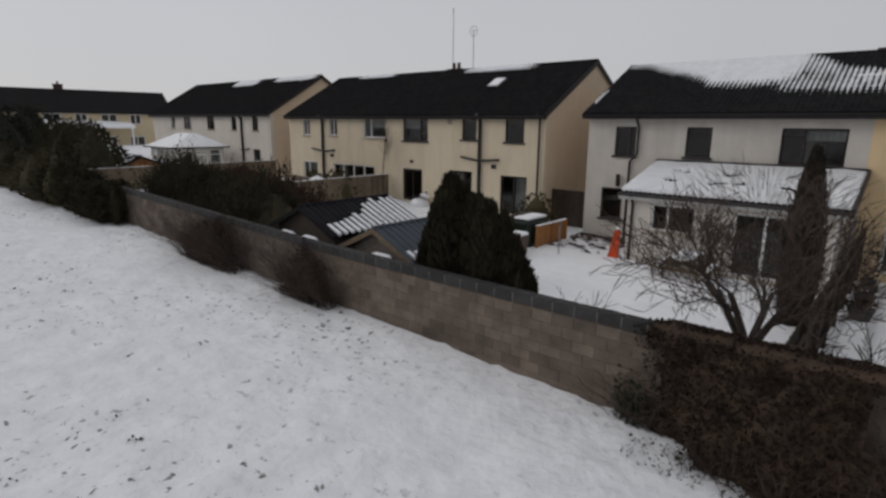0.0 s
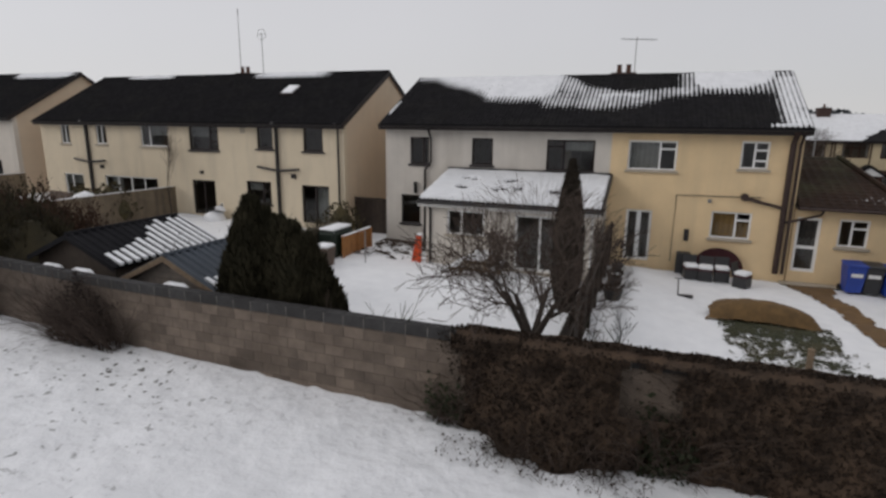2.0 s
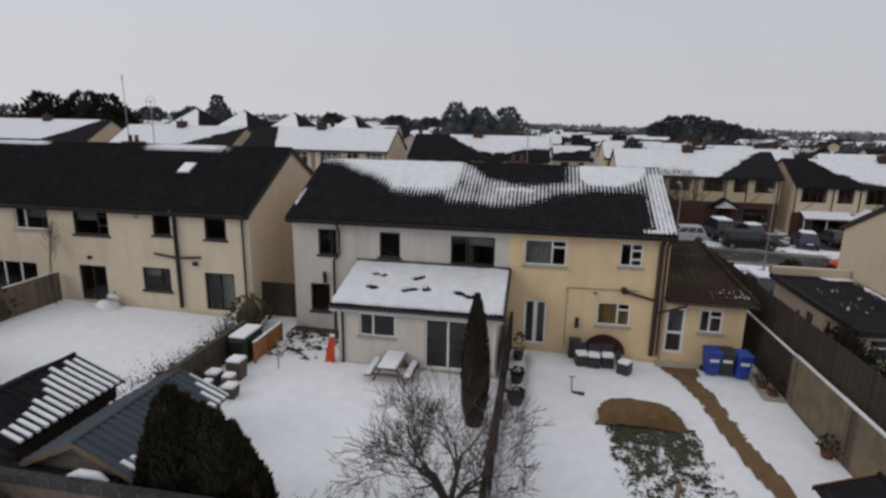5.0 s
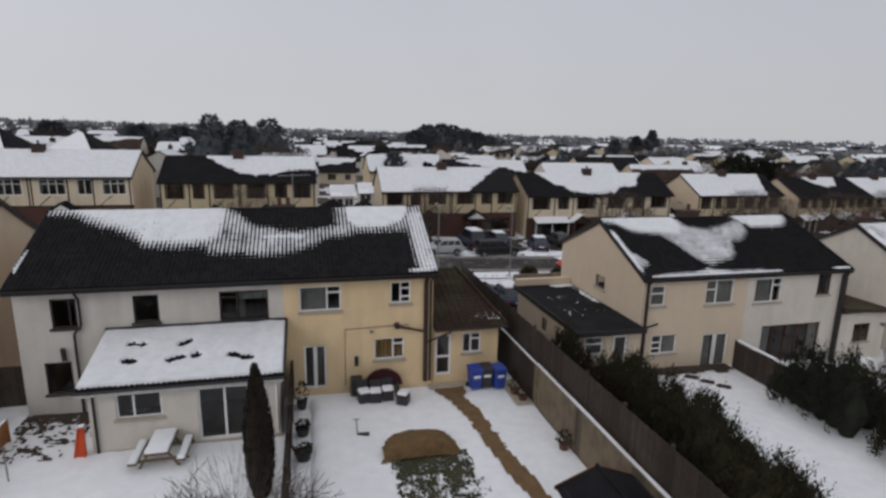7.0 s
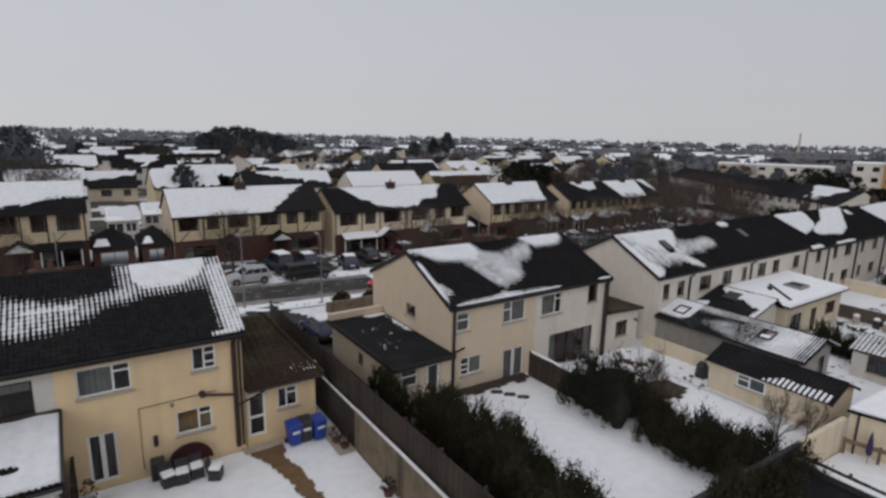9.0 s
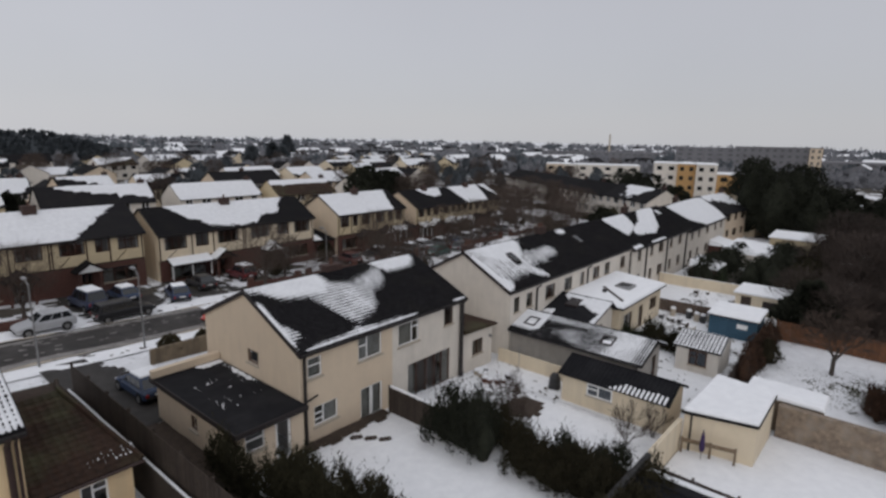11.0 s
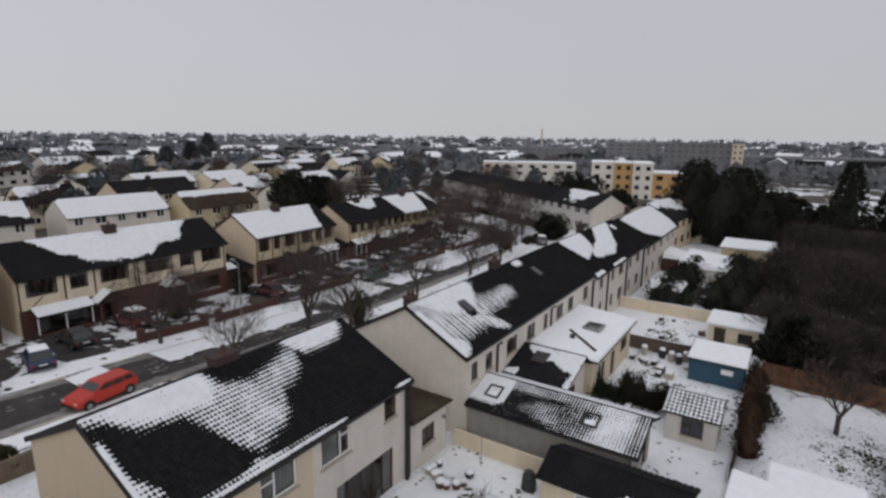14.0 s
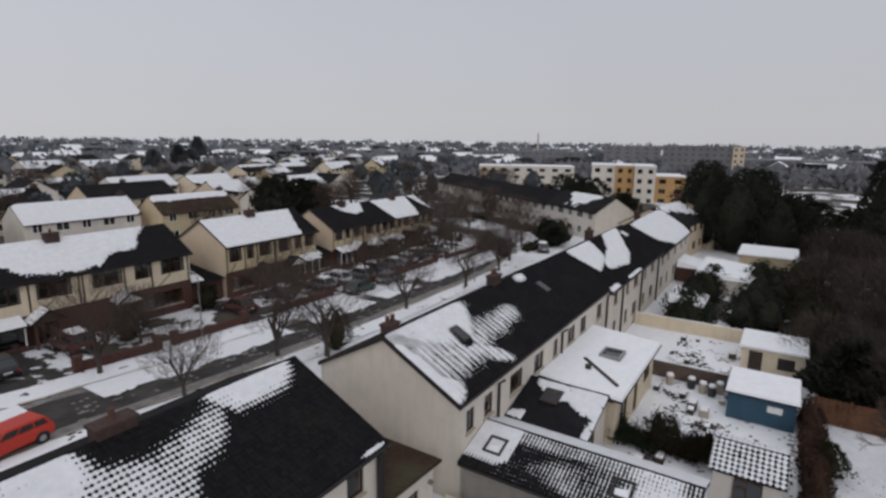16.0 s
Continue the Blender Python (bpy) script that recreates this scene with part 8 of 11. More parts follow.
solid("fence_post", MB().box(3.55, 3.66, 12.5, 12.61, -0.2, 1.0), WOOD, "short square wooden post in a patchy lawn", "post")


def wheelie(x, y, turn, body, lid, label):
    b = new("wheelie_bin")
    b.matrix_world = pose(x, y, ground(x, y) + 0.1, 0, 0, turn)
    ORIG[b] = Vector((0, 0, 0))
    tagged(b, label, "bin", "bins by the back door")
    part("body", MB().hexa([(-0.23, -0.27, 0.05), (0.23, -0.27, 0.05), (0.23, 0.22, 0.05), (-0.23, 0.22, 0.05), (-0.29, -0.36, 0.98), (0.29, -0.36, 0.98), (0.29, 0.3, 0.98), (-0.29, 0.3, 0.98)]), body, b, bevel=0.03)
    l = part("lid", MB().hexa([(-0.31, -0.4, 0.985), (0.31, -0.4, 0.985), (0.31, 0.34, 1.01), (-0.31, 0.34, 1.01), (-0.27, -0.34, 1.05), (0.27, -0.34, 1.05), (0.27, 0.3, 1.09), (-0.27, 0.3, 1.09)]), lid, b, bevel=0.015)
    part("handle", MB().tube([(-0.24, 0.36, 1.0), (0.24, 0.36, 1.0)], 0.02, 6), lid, l)
    for sx in (-0.26, 0.26):
        part("wheel", MB().tube([(sx - 0.03, 0.24, 0.12), (sx + 0.03, 0.24, 0.12)], 0.11, 12), RUBBER, b)
    part("label_panel", MB().box(-0.17, 0.17, -0.352, -0.338, 0.62, 0.74), WHITE_P, b)
    return b


wheelie(6.95, 21.75, 4, BIN_BLUE, BIN_BLUE, "blue wheelie bin with a white panel")
wheelie(7.5, 21.8, -3, BIN_BLACK, BIN_BLACK, "black wheelie bin between two blue ones")
wheelie(8.05, 21.65, 6, BIN_BLUE, BIN_BLUE, "blue wheelie bin with a white panel")


def garden_chair(x, y, turn, label):
    c = new("garden_chair")
    c.matrix_world = pose(x, y, ground(x, y) + 0.05, 0, 0, turn)
    ORIG[c] = Vector((0, 0, 0))
    tagged(c, label, "chair", "patio chairs")
    part("seat", MB().box(-0.25, 0.25, -0.25, 0.25, 0.38, 0.44), MAROON, c, bevel=0.02)
    part("backrest", MB().hexa([(-0.25, 0.22, 0.4), (0.25, 0.22, 0.4), (0.25, 0.27, 0.4), (-0.25, 0.27, 0.4), (-0.24, 0.30, 0.85), (0.24, 0.30, 0.85), (0.24, 0.34, 0.85), (-0.24, 0.34, 0.85)]), BIN_BLACK, c)
    part("skirt", MB().box(-0.24, 0.24, -0.24, 0.22, 0.02, 0.38), BIN_BLACK, c)
    part("snow_cap", MB().box(-0.24, 0.24, -0.24, 0.22, 0.44, 0.58), SNOW, c, bevel=0.05)
    return c


for q_, (x_, y_, t_) in enumerate(((1.85, 21.45, 10), (2.35, 21.4, -5), (2.9, 21.5, 0), (3.5, 21.0, 60))):
    garden_chair(x_, y_, t_, "dark patio chair with snow on its seat")
cov = thing("round_cover", 2.75, 22.1, 0.1, "dark maroon round cover leaning on a cream wall", "cover")
disc = [(2.8 + 0.85 * math.cos(w), 0.3 + 0.8 * math.sin(w)) for w in [math.pi * i / 16 for i in range(17)]]
part("panel", MB().extrude(disc, "y", 22.2, 22.32), MAROON, cov)
part("edge_ring", MB().tube([(p[0], 22.19, p[1]) for p in disc], 0.03, 6), MAROON, cov)
solid("storage_box", MB().box(1.35, 1.85, 21.95, 22.4, 0.0, 0.85), BIN_BLACK, "black storage box against a house wall", "box", bevel=0.03)
sc = thing("toy_scooter", 1.5, 18.8, 0.0, "small dark toy scooter half buried in snow", "scooter")
part("stem", MB().tube([(1.35, 18.9, 0.0), (1.32, 18.95, 0.62)], 0.022, 6), PIPE, sc)
part("handlebar", MB().tube([(1.2, 18.95, 0.62), (1.45, 18.95, 0.62)], 0.018, 6), PIPE, sc)
part("deck", MB().hexa([(1.32, 18.72, 0.06), (1.78, 18.62, 0.06), (1.8, 18.74, 0.06), (1.34, 18.84, 0.06), (1.32, 18.72, 0.12), (1.78, 18.62, 0.16), (1.8, 18.74, 0.16), (1.34, 18.84, 0.12)]), PIPE, sc)
solid("ball", MB().tube([(0.12, 18.7, 0.02), (0.12, 18.7, 0.07), (0.12, 18.7, 0.14), (0.12, 18.7, 0.21), (0.12, 18.7, 0.24)], [0.05, 0.11, 0.125, 0.09, 0.02], 10), MAROON, "small dark ball on the snow", "ball", smooth=True)
for x_, y_, h_, w_ in ((-0.74, 21.3, 1.5, 0.42), (-0.7, 19.2, 0.5, 0.5), (-0.66, 17.6, 0.35, 0.6)):
    z_ = ground(x_, y_)
    p_ = thing("plant_pot", x_, y_, z_, "dark plant pot with a withered plant beside a fence", "plant pot", "pots by the fence")
    part("pot", MB().tube([(x_, y_, z_), (x_, y_, z_ + 0.12), (x_, y_, z_ + 0.36)], [w_ * 0.38, w_ * 0.42, w_ * 0.55], 10), BIN_BLACK, p_)
    mb = MB()
    conifer_crown(mb, x_, y_, z_ + 0.34, z_ + 0.34 + h_ * 0.6, w_ * 0.55, 130, 0.12, int(x_ * 99) + int(y_ * 7), 0.4)
    part("plant", mb, BRAMBLE, p_)
for x_, y_ in ((8.6, 20.9), (8.75, 20.3), (8.85, 16.4)):
    z_ = ground(x_, y_)
    p_ = thing("plant_pot", x_, y_, z_, "terracotta pot with dead stems beside a wall", "plant pot", "pots by the wall")
    part("pot", MB().tube([(x_, y_, z_), (x_, y_, z_ + 0.3)], [0.14, 0.2], 10), TERRACOTTA, p_)
    mb = MB()
    conifer_crown(mb, x_, y_, z_ + 0.28, z_ + 0.75, 0.28, 90, 0.13, int(y_ * 13), 0.5)
    part("plant", mb, BRAMBLE, p_)
land("drain_cover", frange(8.3, 9.1, 0.2), frange(19.8, 22.3, 0.4), SILL, "bare grey concrete strip beside a wall", 0.1)

bank = MB()
ys_ = frange(13.5, 21.9, 0.2)
prof_ = [(-0.42, 0.0), (-0.33, 0.17), (-0.2, 0.30), (0.05, 0.34), (0.5, 0.27), (1.1, 0.13), (1.8, 0.03)]
for y_ in ys_:
    for px_, pz_ in prof_:
        k_ = smooth(13.5, 15.5, y_) * (1 - 0.5 * smooth(21.2, 21.9, y_)) * (0.8 + 0.4 * noise.noise(Vector((px_ * 2, y_ * 1.3, 6))))
        bank.v.append((px_ + 0.12 * noise.noise(Vector((0, y_ * 1.1, 2))), y_, ground(px_, y_) + 0.045 + pz_ * k_ + relief(px_, y_)))
for a_ in range(len(ys_) - 1):
    for b_ in range(len(prof_) - 1):
        n = a_ * len(prof_) + b_
        bank.f.append((n, n + 1, n + len(prof_) + 1, n + len(prof_)))
solid("snow_bank", bank, SNOW, "long bank of cleared snow beside a garden fence", "snow", kind="stuff", smooth=True)

# ---- brambles along the field's side of the wall ----
def bramble_mat(name, x0, x1, label, seed, n, size=0.065):
    """Dead ivy and brambles that wrap a wall from the snow at its foot to over its coping."""
    r = random.Random(seed)
    t = thing(name, (x0 + x1) / 2, 8.6, 0.0, label, "bramble")

    def at(x, q):
        """q from 0 at the foot to 1 on the wall's top edge and 1.2 behind its coping."""
        fade = smooth(x0, x0 + 0.5, x + 0.35 * noise.noise(Vector((0, q * 3, seed))))
        if q > 1:
            return Vector((x, WY0 - 0.08 + (q - 1) / 0.2 * 0.34, wall_top(x) + 0.02 + 0.05 * fade * (0.7 + noise.noise(Vector((x * 2.3, q * 9, seed))))))
        bulge = 0.12 + 0.75 * math.exp(-((x + 1.0) / 0.9) ** 2) + 0.6 * smooth(2.2, 3.6, x)
        out = (0.06 + 0.10 * q ** 0.5 + bulge * (1 - q) ** 1.5 * (0.9 + 0.5 * noise.noise(Vector((x * 1.3, 1, seed)))) + 0.16 * noise.noise(Vector((x * 1.9, q * 3.2, seed))) + 0.07 * noise.noise(Vector((x * 5, q * 8, seed)))) * fade
        g = ground(x, 8.4)
        return Vector((x, WY0 - 0.03 - max(-0.02, out), g + q * (wall_top(x) - g)))

    def bare(x, q):
        """A gap in which the wall shows."""
        return ((x - 0.38) / 0.5) ** 2 + ((q - 0.66) / 0.27) ** 2 + 1.1 * noise.noise(Vector((x * 3, q * 5, 2))) < 1

    mb = MB()
    qs = [0, 0.1, 0.2, 0.3, 0.4, 0.5, 0.6, 0.7, 0.8, 0.9, 0.97, 1.03, 1.1, 1.2]
    xs = frange(x0, x1, 0.12)
    for x in xs:
        for q in qs:
            mb.v.append(tuple(at(x, q)))
    k = len(qs)
    for i in range(len(xs) - 1):
        for j in range(k - 1):
            if xs[i] < x0 + 0.3 + 0.5 * noise.noise(Vector((xs[i] * 1.2, qs[j] * 3, 3))) or bare(xs[i], qs[j]):
                continue
            mb.f.append((i * k + j, (i + 1) * k + j, (i + 1) * k + j + 1, i * k + j + 1))
    part("tangle", mb, BRAMBLE, t)
    lv, tw = MB(), MB()
    for _ in range(n):
        x, q = r.uniform(x0 - 0.25, x1), r.random() ** 0.9 * 1.15
        if x < x0 + 0.5 * r.random() + 0.5 * noise.noise(Vector((x * 1.2, q * 3, 3))) or (bare(x, q) and r.random() < 0.9):
            continue
        p = at(max(x, x0), q)
        p.x = x
        spray(lv, p, Vector((r.uniform(-0.7, 0.7), -1 if q < 1 else r.uniform(-1, 0.5), r.uniform(-0.6, 0.8))).normalized(), size, r)
    for _ in range(n // 55):
        x, q = r.uniform(x0, x1), r.random() * 0.9
        p = at(x, q)
        d = Vector((r.uniform(-0.8, 0.8), r.uniform(-0.7, -0.1), r.uniform(0.1, 1))).normalized()
        pts = [p]
        for s in range(4):
            d = (d + Vector((r.uniform(-0.4, 0.4), r.uniform(-0.3, 0.3), r.uniform(-0.5, 0.1)))).normalized()
            pts.append(pts[-1] + d * r.uniform(0.08, 0.2))
        tw.tube(pts, [0.006, 0.005, 0.004, 0.003, 0.002], 3, cap=False)
    part("leaves", lv, BRAMBLE, t)
    part("stems", tw, BRAMBLE, t)["kind"] = "stuff"
    return t


bramble_mat("wall_brambles", -3.15, 9.7, "brown brambles and dead ivy covering a block wall", 40, 34000)
thicket("bramble_bank", -2.2, 0.1, 7.85, 8.6, 0.0, 0.7, 1300, "dense brown brambles and ivy against a block wall", 41, BRAMBLE, 0.075, 160)
thicket("bramble_bank", 3.0, 9.5, 7.7, 8.6, 0.0, 0.9, 2600, "dense brown brambles against a block wall", 42, BRAMBLE, 0.075, 160)
thicket("bramble_bank", 9.4, 21.0, 7.3, 8.7, 0.0, 1.8, 4500, "dense brown brambles against a block wall", 43, BRAMBLE, 0.16, 300)
thicket("ivy_patch", -3.45, -2.7, 8.45, 8.71, 0.4, 1.7, 420, "dark green ivy climbing a block wall", 44, IVY, 0.1, 60)
thicket("ivy_patch", 0.3, 1.2, 8.35, 8.7, 0.0, 1.5, 620, "dark ivy shoots on a block wall", 45, IVY, 0.12, 60)
thicket("bramble_clump", -13.6, -11.2, 8.2, 8.7, 0.1, 1.9, 4200, "brown bramble clump growing up a block wall", 46, SCRUB, 0.07, 380, dens=lambda x, h: math.exp(-((x + 12.4) / (0.75 - 0.2 * h)) ** 2) * (0.6 + 0.8 * noise.noise(Vector((x * 2.5, h * 2.5, 4)))))
thicket("bramble_clump", -19.6, -15.8, 8.0, 8.7, 0.1, 2.0, 6500, "dark brown bramble clump against a wall", 47, SCRUB, 0.08, 520, dens=lambda x, h: math.exp(-((x + 17.6) / (1.4 - 0.3 * h)) ** 2) * (0.6 + 0.8 * noise.noise(Vector((x * 2.2, h * 2.2, 6)))))
thicket("bramble_litter", -2.9, 0.6, 7.5, 8.2, 0.0, 0.22, 520, "dead leaves and twigs on trodden snow", 48, BRAMBLE, 0.06, 60)
hedge_row("field_hedge", [(-26.5, 8.4), (-33, 8.4)], 1.0, 2.0, "dense dark hedge at the edge of a snowy field", 49, n=2200, size=0.15, material=EVERGREEN)
hedge_row("field_hedge", [(-33, 8.2), (-56, 8.2)], 1.2, 2.2, "long dark hedge at the edge of a snowy field", 50, n=1000, size=0.2, material=OLIVE, step=1.4)
plume_hedge("garden_shrubs", [(-17.5, 10.8), (-24, 11.4), (-30, 12.5)], 1.5, 2.5, "broad olive-brown shrubs behind a block wall", 51, OLIVE, 420)
plume_hedge("garden_shrubs", [(-19.5, 13.0), (-30, 15.5)], 1.2, 2.1, "dark straggling shrubs in a back garden", 55, RUSTY, 300)
hedge_row("garden_shrubs", [(-38, 12), (-52, 13)], 1.9, 3.4, "dark evergreen shrubs in a far garden", 52, n=1400, size=0.22, material=EVERGREEN, step=2.0)
hedge_row("garden_shrubs", [(-56, 9), (-62, 13)], 2.4, 4.6, "tall dark evergreens in a far garden", 53, n=800, size=0.4, material=CONIFER, step=2.2)
hedge_row("garden_shrubs", [(-24.5, 19.5), (-28, 20.5)], 0.9, 1.5, "low yellowish shrubs under a house wall", 54, n=380, size=0.2, material=OLIVE)
shed("garden_shed", "small shed with a snow-covered roof and orange timber", -42.5, -38.5, 12.5, 15.5, 1.0, 2.2, 2.8, FENCE_O, FELT, "x", 0.3, snow=lambda u, s: 2.0 if u < 0.72 else 0.8, seed=9)
bare_tree(-23.6, 21.7, 4.2, "thin upright bare sapling beside a house wall", 61, rad=0.04, spread=0.35, depth=4, kids=(3, 3), first=0.4, name="bare_sapling")
yard_wall("garden_wall", -31, -24, 20.4, 20.6, 0.9, BROWNWALL, "low brown wall below a patio")
evergreen("snow_laden_shrub", -26.5, 19.0, 1.1, 0.6, "small shrub under snow", 260, 0.18, 66, OLIVE)
solid("snow_heap", MB().tube([(-26.9, 18.8, 1.2), (-26.6, 18.9, 1.5), (-26.1, 19.0, 1.75), (-25.8, 19.1, 1.9)], [0.2, 0.42, 0.35, 0.05], 8), SNOW, "heap of snow on a shrub", "snow", kind="stuff", smooth=True)
solid("snow_heap", MB().tube([(-20.9, 21.9, 0.45), (-20.75, 22.0, 0.75), (-20.65, 22.1, 1.1), (-20.5, 22.1, 1.4)], [0.65, 0.5, 0.3, 0.06], 9), SNOW, "melting heap of snow by a back door", "snow", kind="stuff", smooth=True)


# ---- gardens of house C ----
plume_hedge("conifer_hedge", [(13.3, 20.2), (12.7, 18.0), (12.5, 14.5), (12.1, 10.6)], 1.1, 2.35, "overgrown olive-brown conifer hedge beside a fence", 71, HEDGE_B, 560)
plume_hedge("conifer_hedge", [(13.9, 17.4), (14.1, 15.0), (13.9, 10.6)], 0.85, 2.2, "overgrown olive-brown conifer hedge on a lawn's edge", 72, HEDGE_B, 520)
plume_hedge("garage_shrub", [(11.9, 21.0), (12.0, 23.2)], 0.4, 2.3, "dark straggling shrub against a garage corner", 69, HEDGE_B, 300)
plume_hedge("garden_shrubs", [(21.8, 18.4), (21.5, 15.6)], 1.1, 3.0, "dark evergreen shrubs between two gardens", 73, CONIFER, 600)
plume_hedge("garden_shrubs", [(22.9, 16.6), (23.0, 14.6)], 0.75, 2.2, "narrow dark evergreen shrub, thin on top", 76, EVERGREEN, 420)
plume_hedge("garden_shrubs", [(21.9, 13.8), (22.0, 9.4)], 1.1, 2.1, "overgrown olive evergreen shrubs between two gardens", 78, EVERGREEN, 520)
plume_hedge("garden_shrubs", [(23.6, 12.4), (23.9, 9.8)], 0.7, 2.3, "dark evergreen shrubs, thin on top", 74, CONIFER, 420)
plume_hedge("garden_shrubs", [(17.8, 8.2), (23.6, 8.1)], 0.7, 2.3, "dark overgrown evergreen shrubs swallowing a low wall", 70, EVERGREEN, 480)
panel_fence("garden_fence", 21.75, 18.6, 22.4, 1.55, ground, 0.15, FENCE_D, "dark brown timber fence with snow on its rail")
solid("rail_snow", MB().hexa([(21.66, 18.6, 0.97), (21.84, 18.6, 0.97), (21.84, 22.3, 1.02), (21.66, 22.3, 1.02), (21.69, 18.6, 1.02), (21.81, 18.6, 1.02), (21.81, 22.3, 1.07), (21.69, 22.3, 1.07)]), SNOW, "thin line of snow on a fence", "snow", kind="stuff")
solid("snow_heap", MB().tube([(13.4, 20.9, -0.3), (13.5, 20.9, -0.1), (13.8, 20.9, 0.12), (14.0, 20.9, 0.2)], [0.75, 0.65, 0.4, 0.08], 9), SNOW, "pile of snow by a garage", "snow", kind="stuff", smooth=True)
land("bare_soil", frange(15.8, 21.6, 0.15), frange(21.5, 22.85, 0.15), SOIL, "bare dark soil strip under a house wall", 0.09, keep=lambda x, y: y > 21.95 + edge(x, y))
st_ = thing("stone_edging", 18.4, 20.3, -0.5, "line of dark edging stones across a snowy lawn", "edging")
for i in range(9):
    x_, y_ = 18.3 + i * 0.15, 21.6 - i * 0.2 + 0.1 * (i % 3)
    part("stone", MB().hexa([(x_ - 0.14, y_ - 0.12, ground(x_, y_)), (x_ + 0.14, y_ - 0.14, ground(x_, y_)), (x_ + 0.13, y_ + 0.12, ground(x_, y_)), (x_ - 0.14, y_ + 0.13, ground(x_, y_)), (x_ - 0.1, y_ - 0.09, ground(x_, y_) + 0.17), (x_ + 0.1, y_ - 0.09, ground(x_, y_) + 0.19), (x_ + 0.1, y_ + 0.09, ground(x_, y_) + 0.18), (x_ - 0.1, y_ + 0.1, ground(x_, y_) + 0.15)]), SOIL, st_)
bare_tree(26.2, 17.2, 3.2, "bare upright shrub in a back garden", 81, rad=0.05, spread=0.5, depth=4, kids=(3, 4), first=0.3, stems=4, name="bare_shrub")
bare_tree(27.8, 10.9, 2.6, "bare twiggy shrub by a beige garden room", 82, rad=0.04, spread=0.6, depth=4, kids=(3, 4), first=0.32, stems=4, name="bare_shrub")
bare_tree(29.7, 10.2, 2.4, "bare twiggy shrub by a beige garden room", 83, rad=0.04, spread=0.5, depth=4, kids=(3, 3), first=0.32, stems=3, name="bare_shrub")
bare_tree(25.0, 15.8, 2.6, "bare shrub among evergreens", 84, rad=0.04, spread=0.6, depth=4, kids=(3, 4), first=0.32, stems=4, name="bare_shrub")
land("bare_soil", frange(25.6, 29.4, 0.25), frange(15.6, 18.6, 0.25), SOIL, "bare brown bed in a snowy garden", 0.09, keep=lambda x, y: ((x - 27.5) / 1.5) ** 2 + ((y - 17.1) / 1.1) ** 2 < 1 + 2.5 * edge(x, y))
rr_ = random.Random(9)
for i in range(12):
    x_, y_ = rr_.uniform(29.0, 31.0), rr_.uniform(19.6, 22.2)
    z_ = ground(x_, y_)
    p_ = thing("plant_pot", x_, y_, z_, "plant pot capped with snow on a patio", "plant pot", "pots on the patio")
    w_ = rr_.uniform(0.16, 0.28)
    part("pot", MB().tube([(x_, y_, z_), (x_, y_, z_ + w_ * 1.4)], [w_ * 0.7, w_], 9), rr_.choice([TERRACOTTA, BIN_BLACK, SILL]), p_)
    part("snow_cap", MB().tube([(x_, y_, z_ + w_ * 1.4), (x_, y_, z_ + w_ * 1.4 + 0.1), (x_, y_, z_ + w_ * 1.4 + 0.17)], [w_, w_ * 0.8, w_ * 0.2], 9), SNOW, p_, smooth=True)
solid("clothes_pole", MB().tube([(32.0, 20.2, -1.2), (32.0, 20.2, 0.9)], 0.025, 6).tube([(31.7, 20.2, 0.8), (32.3, 20.2, 0.8)], 0.012, 5), METAL, "thin metal clothes pole in a snowy garden", "pole")
yard_wall("garden_wall", 33.0, 33.2, 16.4, 22.6, 1.0, CREAM_A, "cream-painted garden wall between two gardens")
bn_ = thing("compost_bin", 31.6, 17.2, -1.0, "black compost bin beside a wall", "bin")
part("body", MB().tube([(31.6, 17.2, -1.15), (31.6, 17.2, -0.2), (31.6, 17.2, -0.05)], [0.42, 0.34, 0.2], 12), BIN_BLACK, bn_)
part("lid", MB().tube([(31.6, 17.2, -0.05), (31.6, 17.2, 0.02)], [0.25, 0.2], 12), BIN_BLACK, bn_)

# beige garden room
shed("garden_room", "beige rendered garden room with a black corrugated roof", 30.35, 33.4, 9.85, 16.05, -1.1, 0.95, 1.6, CREAM_A, FELT, "y", 0.26,
     snow=lambda u, s: (0.36 * smooth(0.0, 0.2, 0.55 - u) if u < 0.55 else 0.0) if s < 0 else 0.0, doors=[("window", "w", 12.83, 14.4, -0.02, 0.72, UPVC)], seed=12, oh=0.22)
# cream wall, white flat-roofed building and its yard
yard_wall("garden_wall", 25.1, 29.6, 8.75, 8.95, 1.75, CREAM_A, "cream-painted wall round a yard")
fb = thing("flat_roofed_store", 33.0, 7.1, -0.95, "cream flat-roofed store with thick snow on top", "outbuilding")
FB = [(29.55, 8.8), (30.35, 5.4), (34.95, 5.35), (35.5, 8.6)]


def inset(q, k):
    """A four-cornered plan drawn in towards its middle."""
    cx, cy = sum(p[0] for p in q) / 4, sum(p[1] for p in q) / 4
    return [(cx + (p[0] - cx) * k, cy + (p[1] - cy) * k) for p in q]


def prism(q, z0, z1, top=1.0):
    return MB().hexa([(*p, z0) for p in q] + [(*p, z1) for p in inset(q, top)])


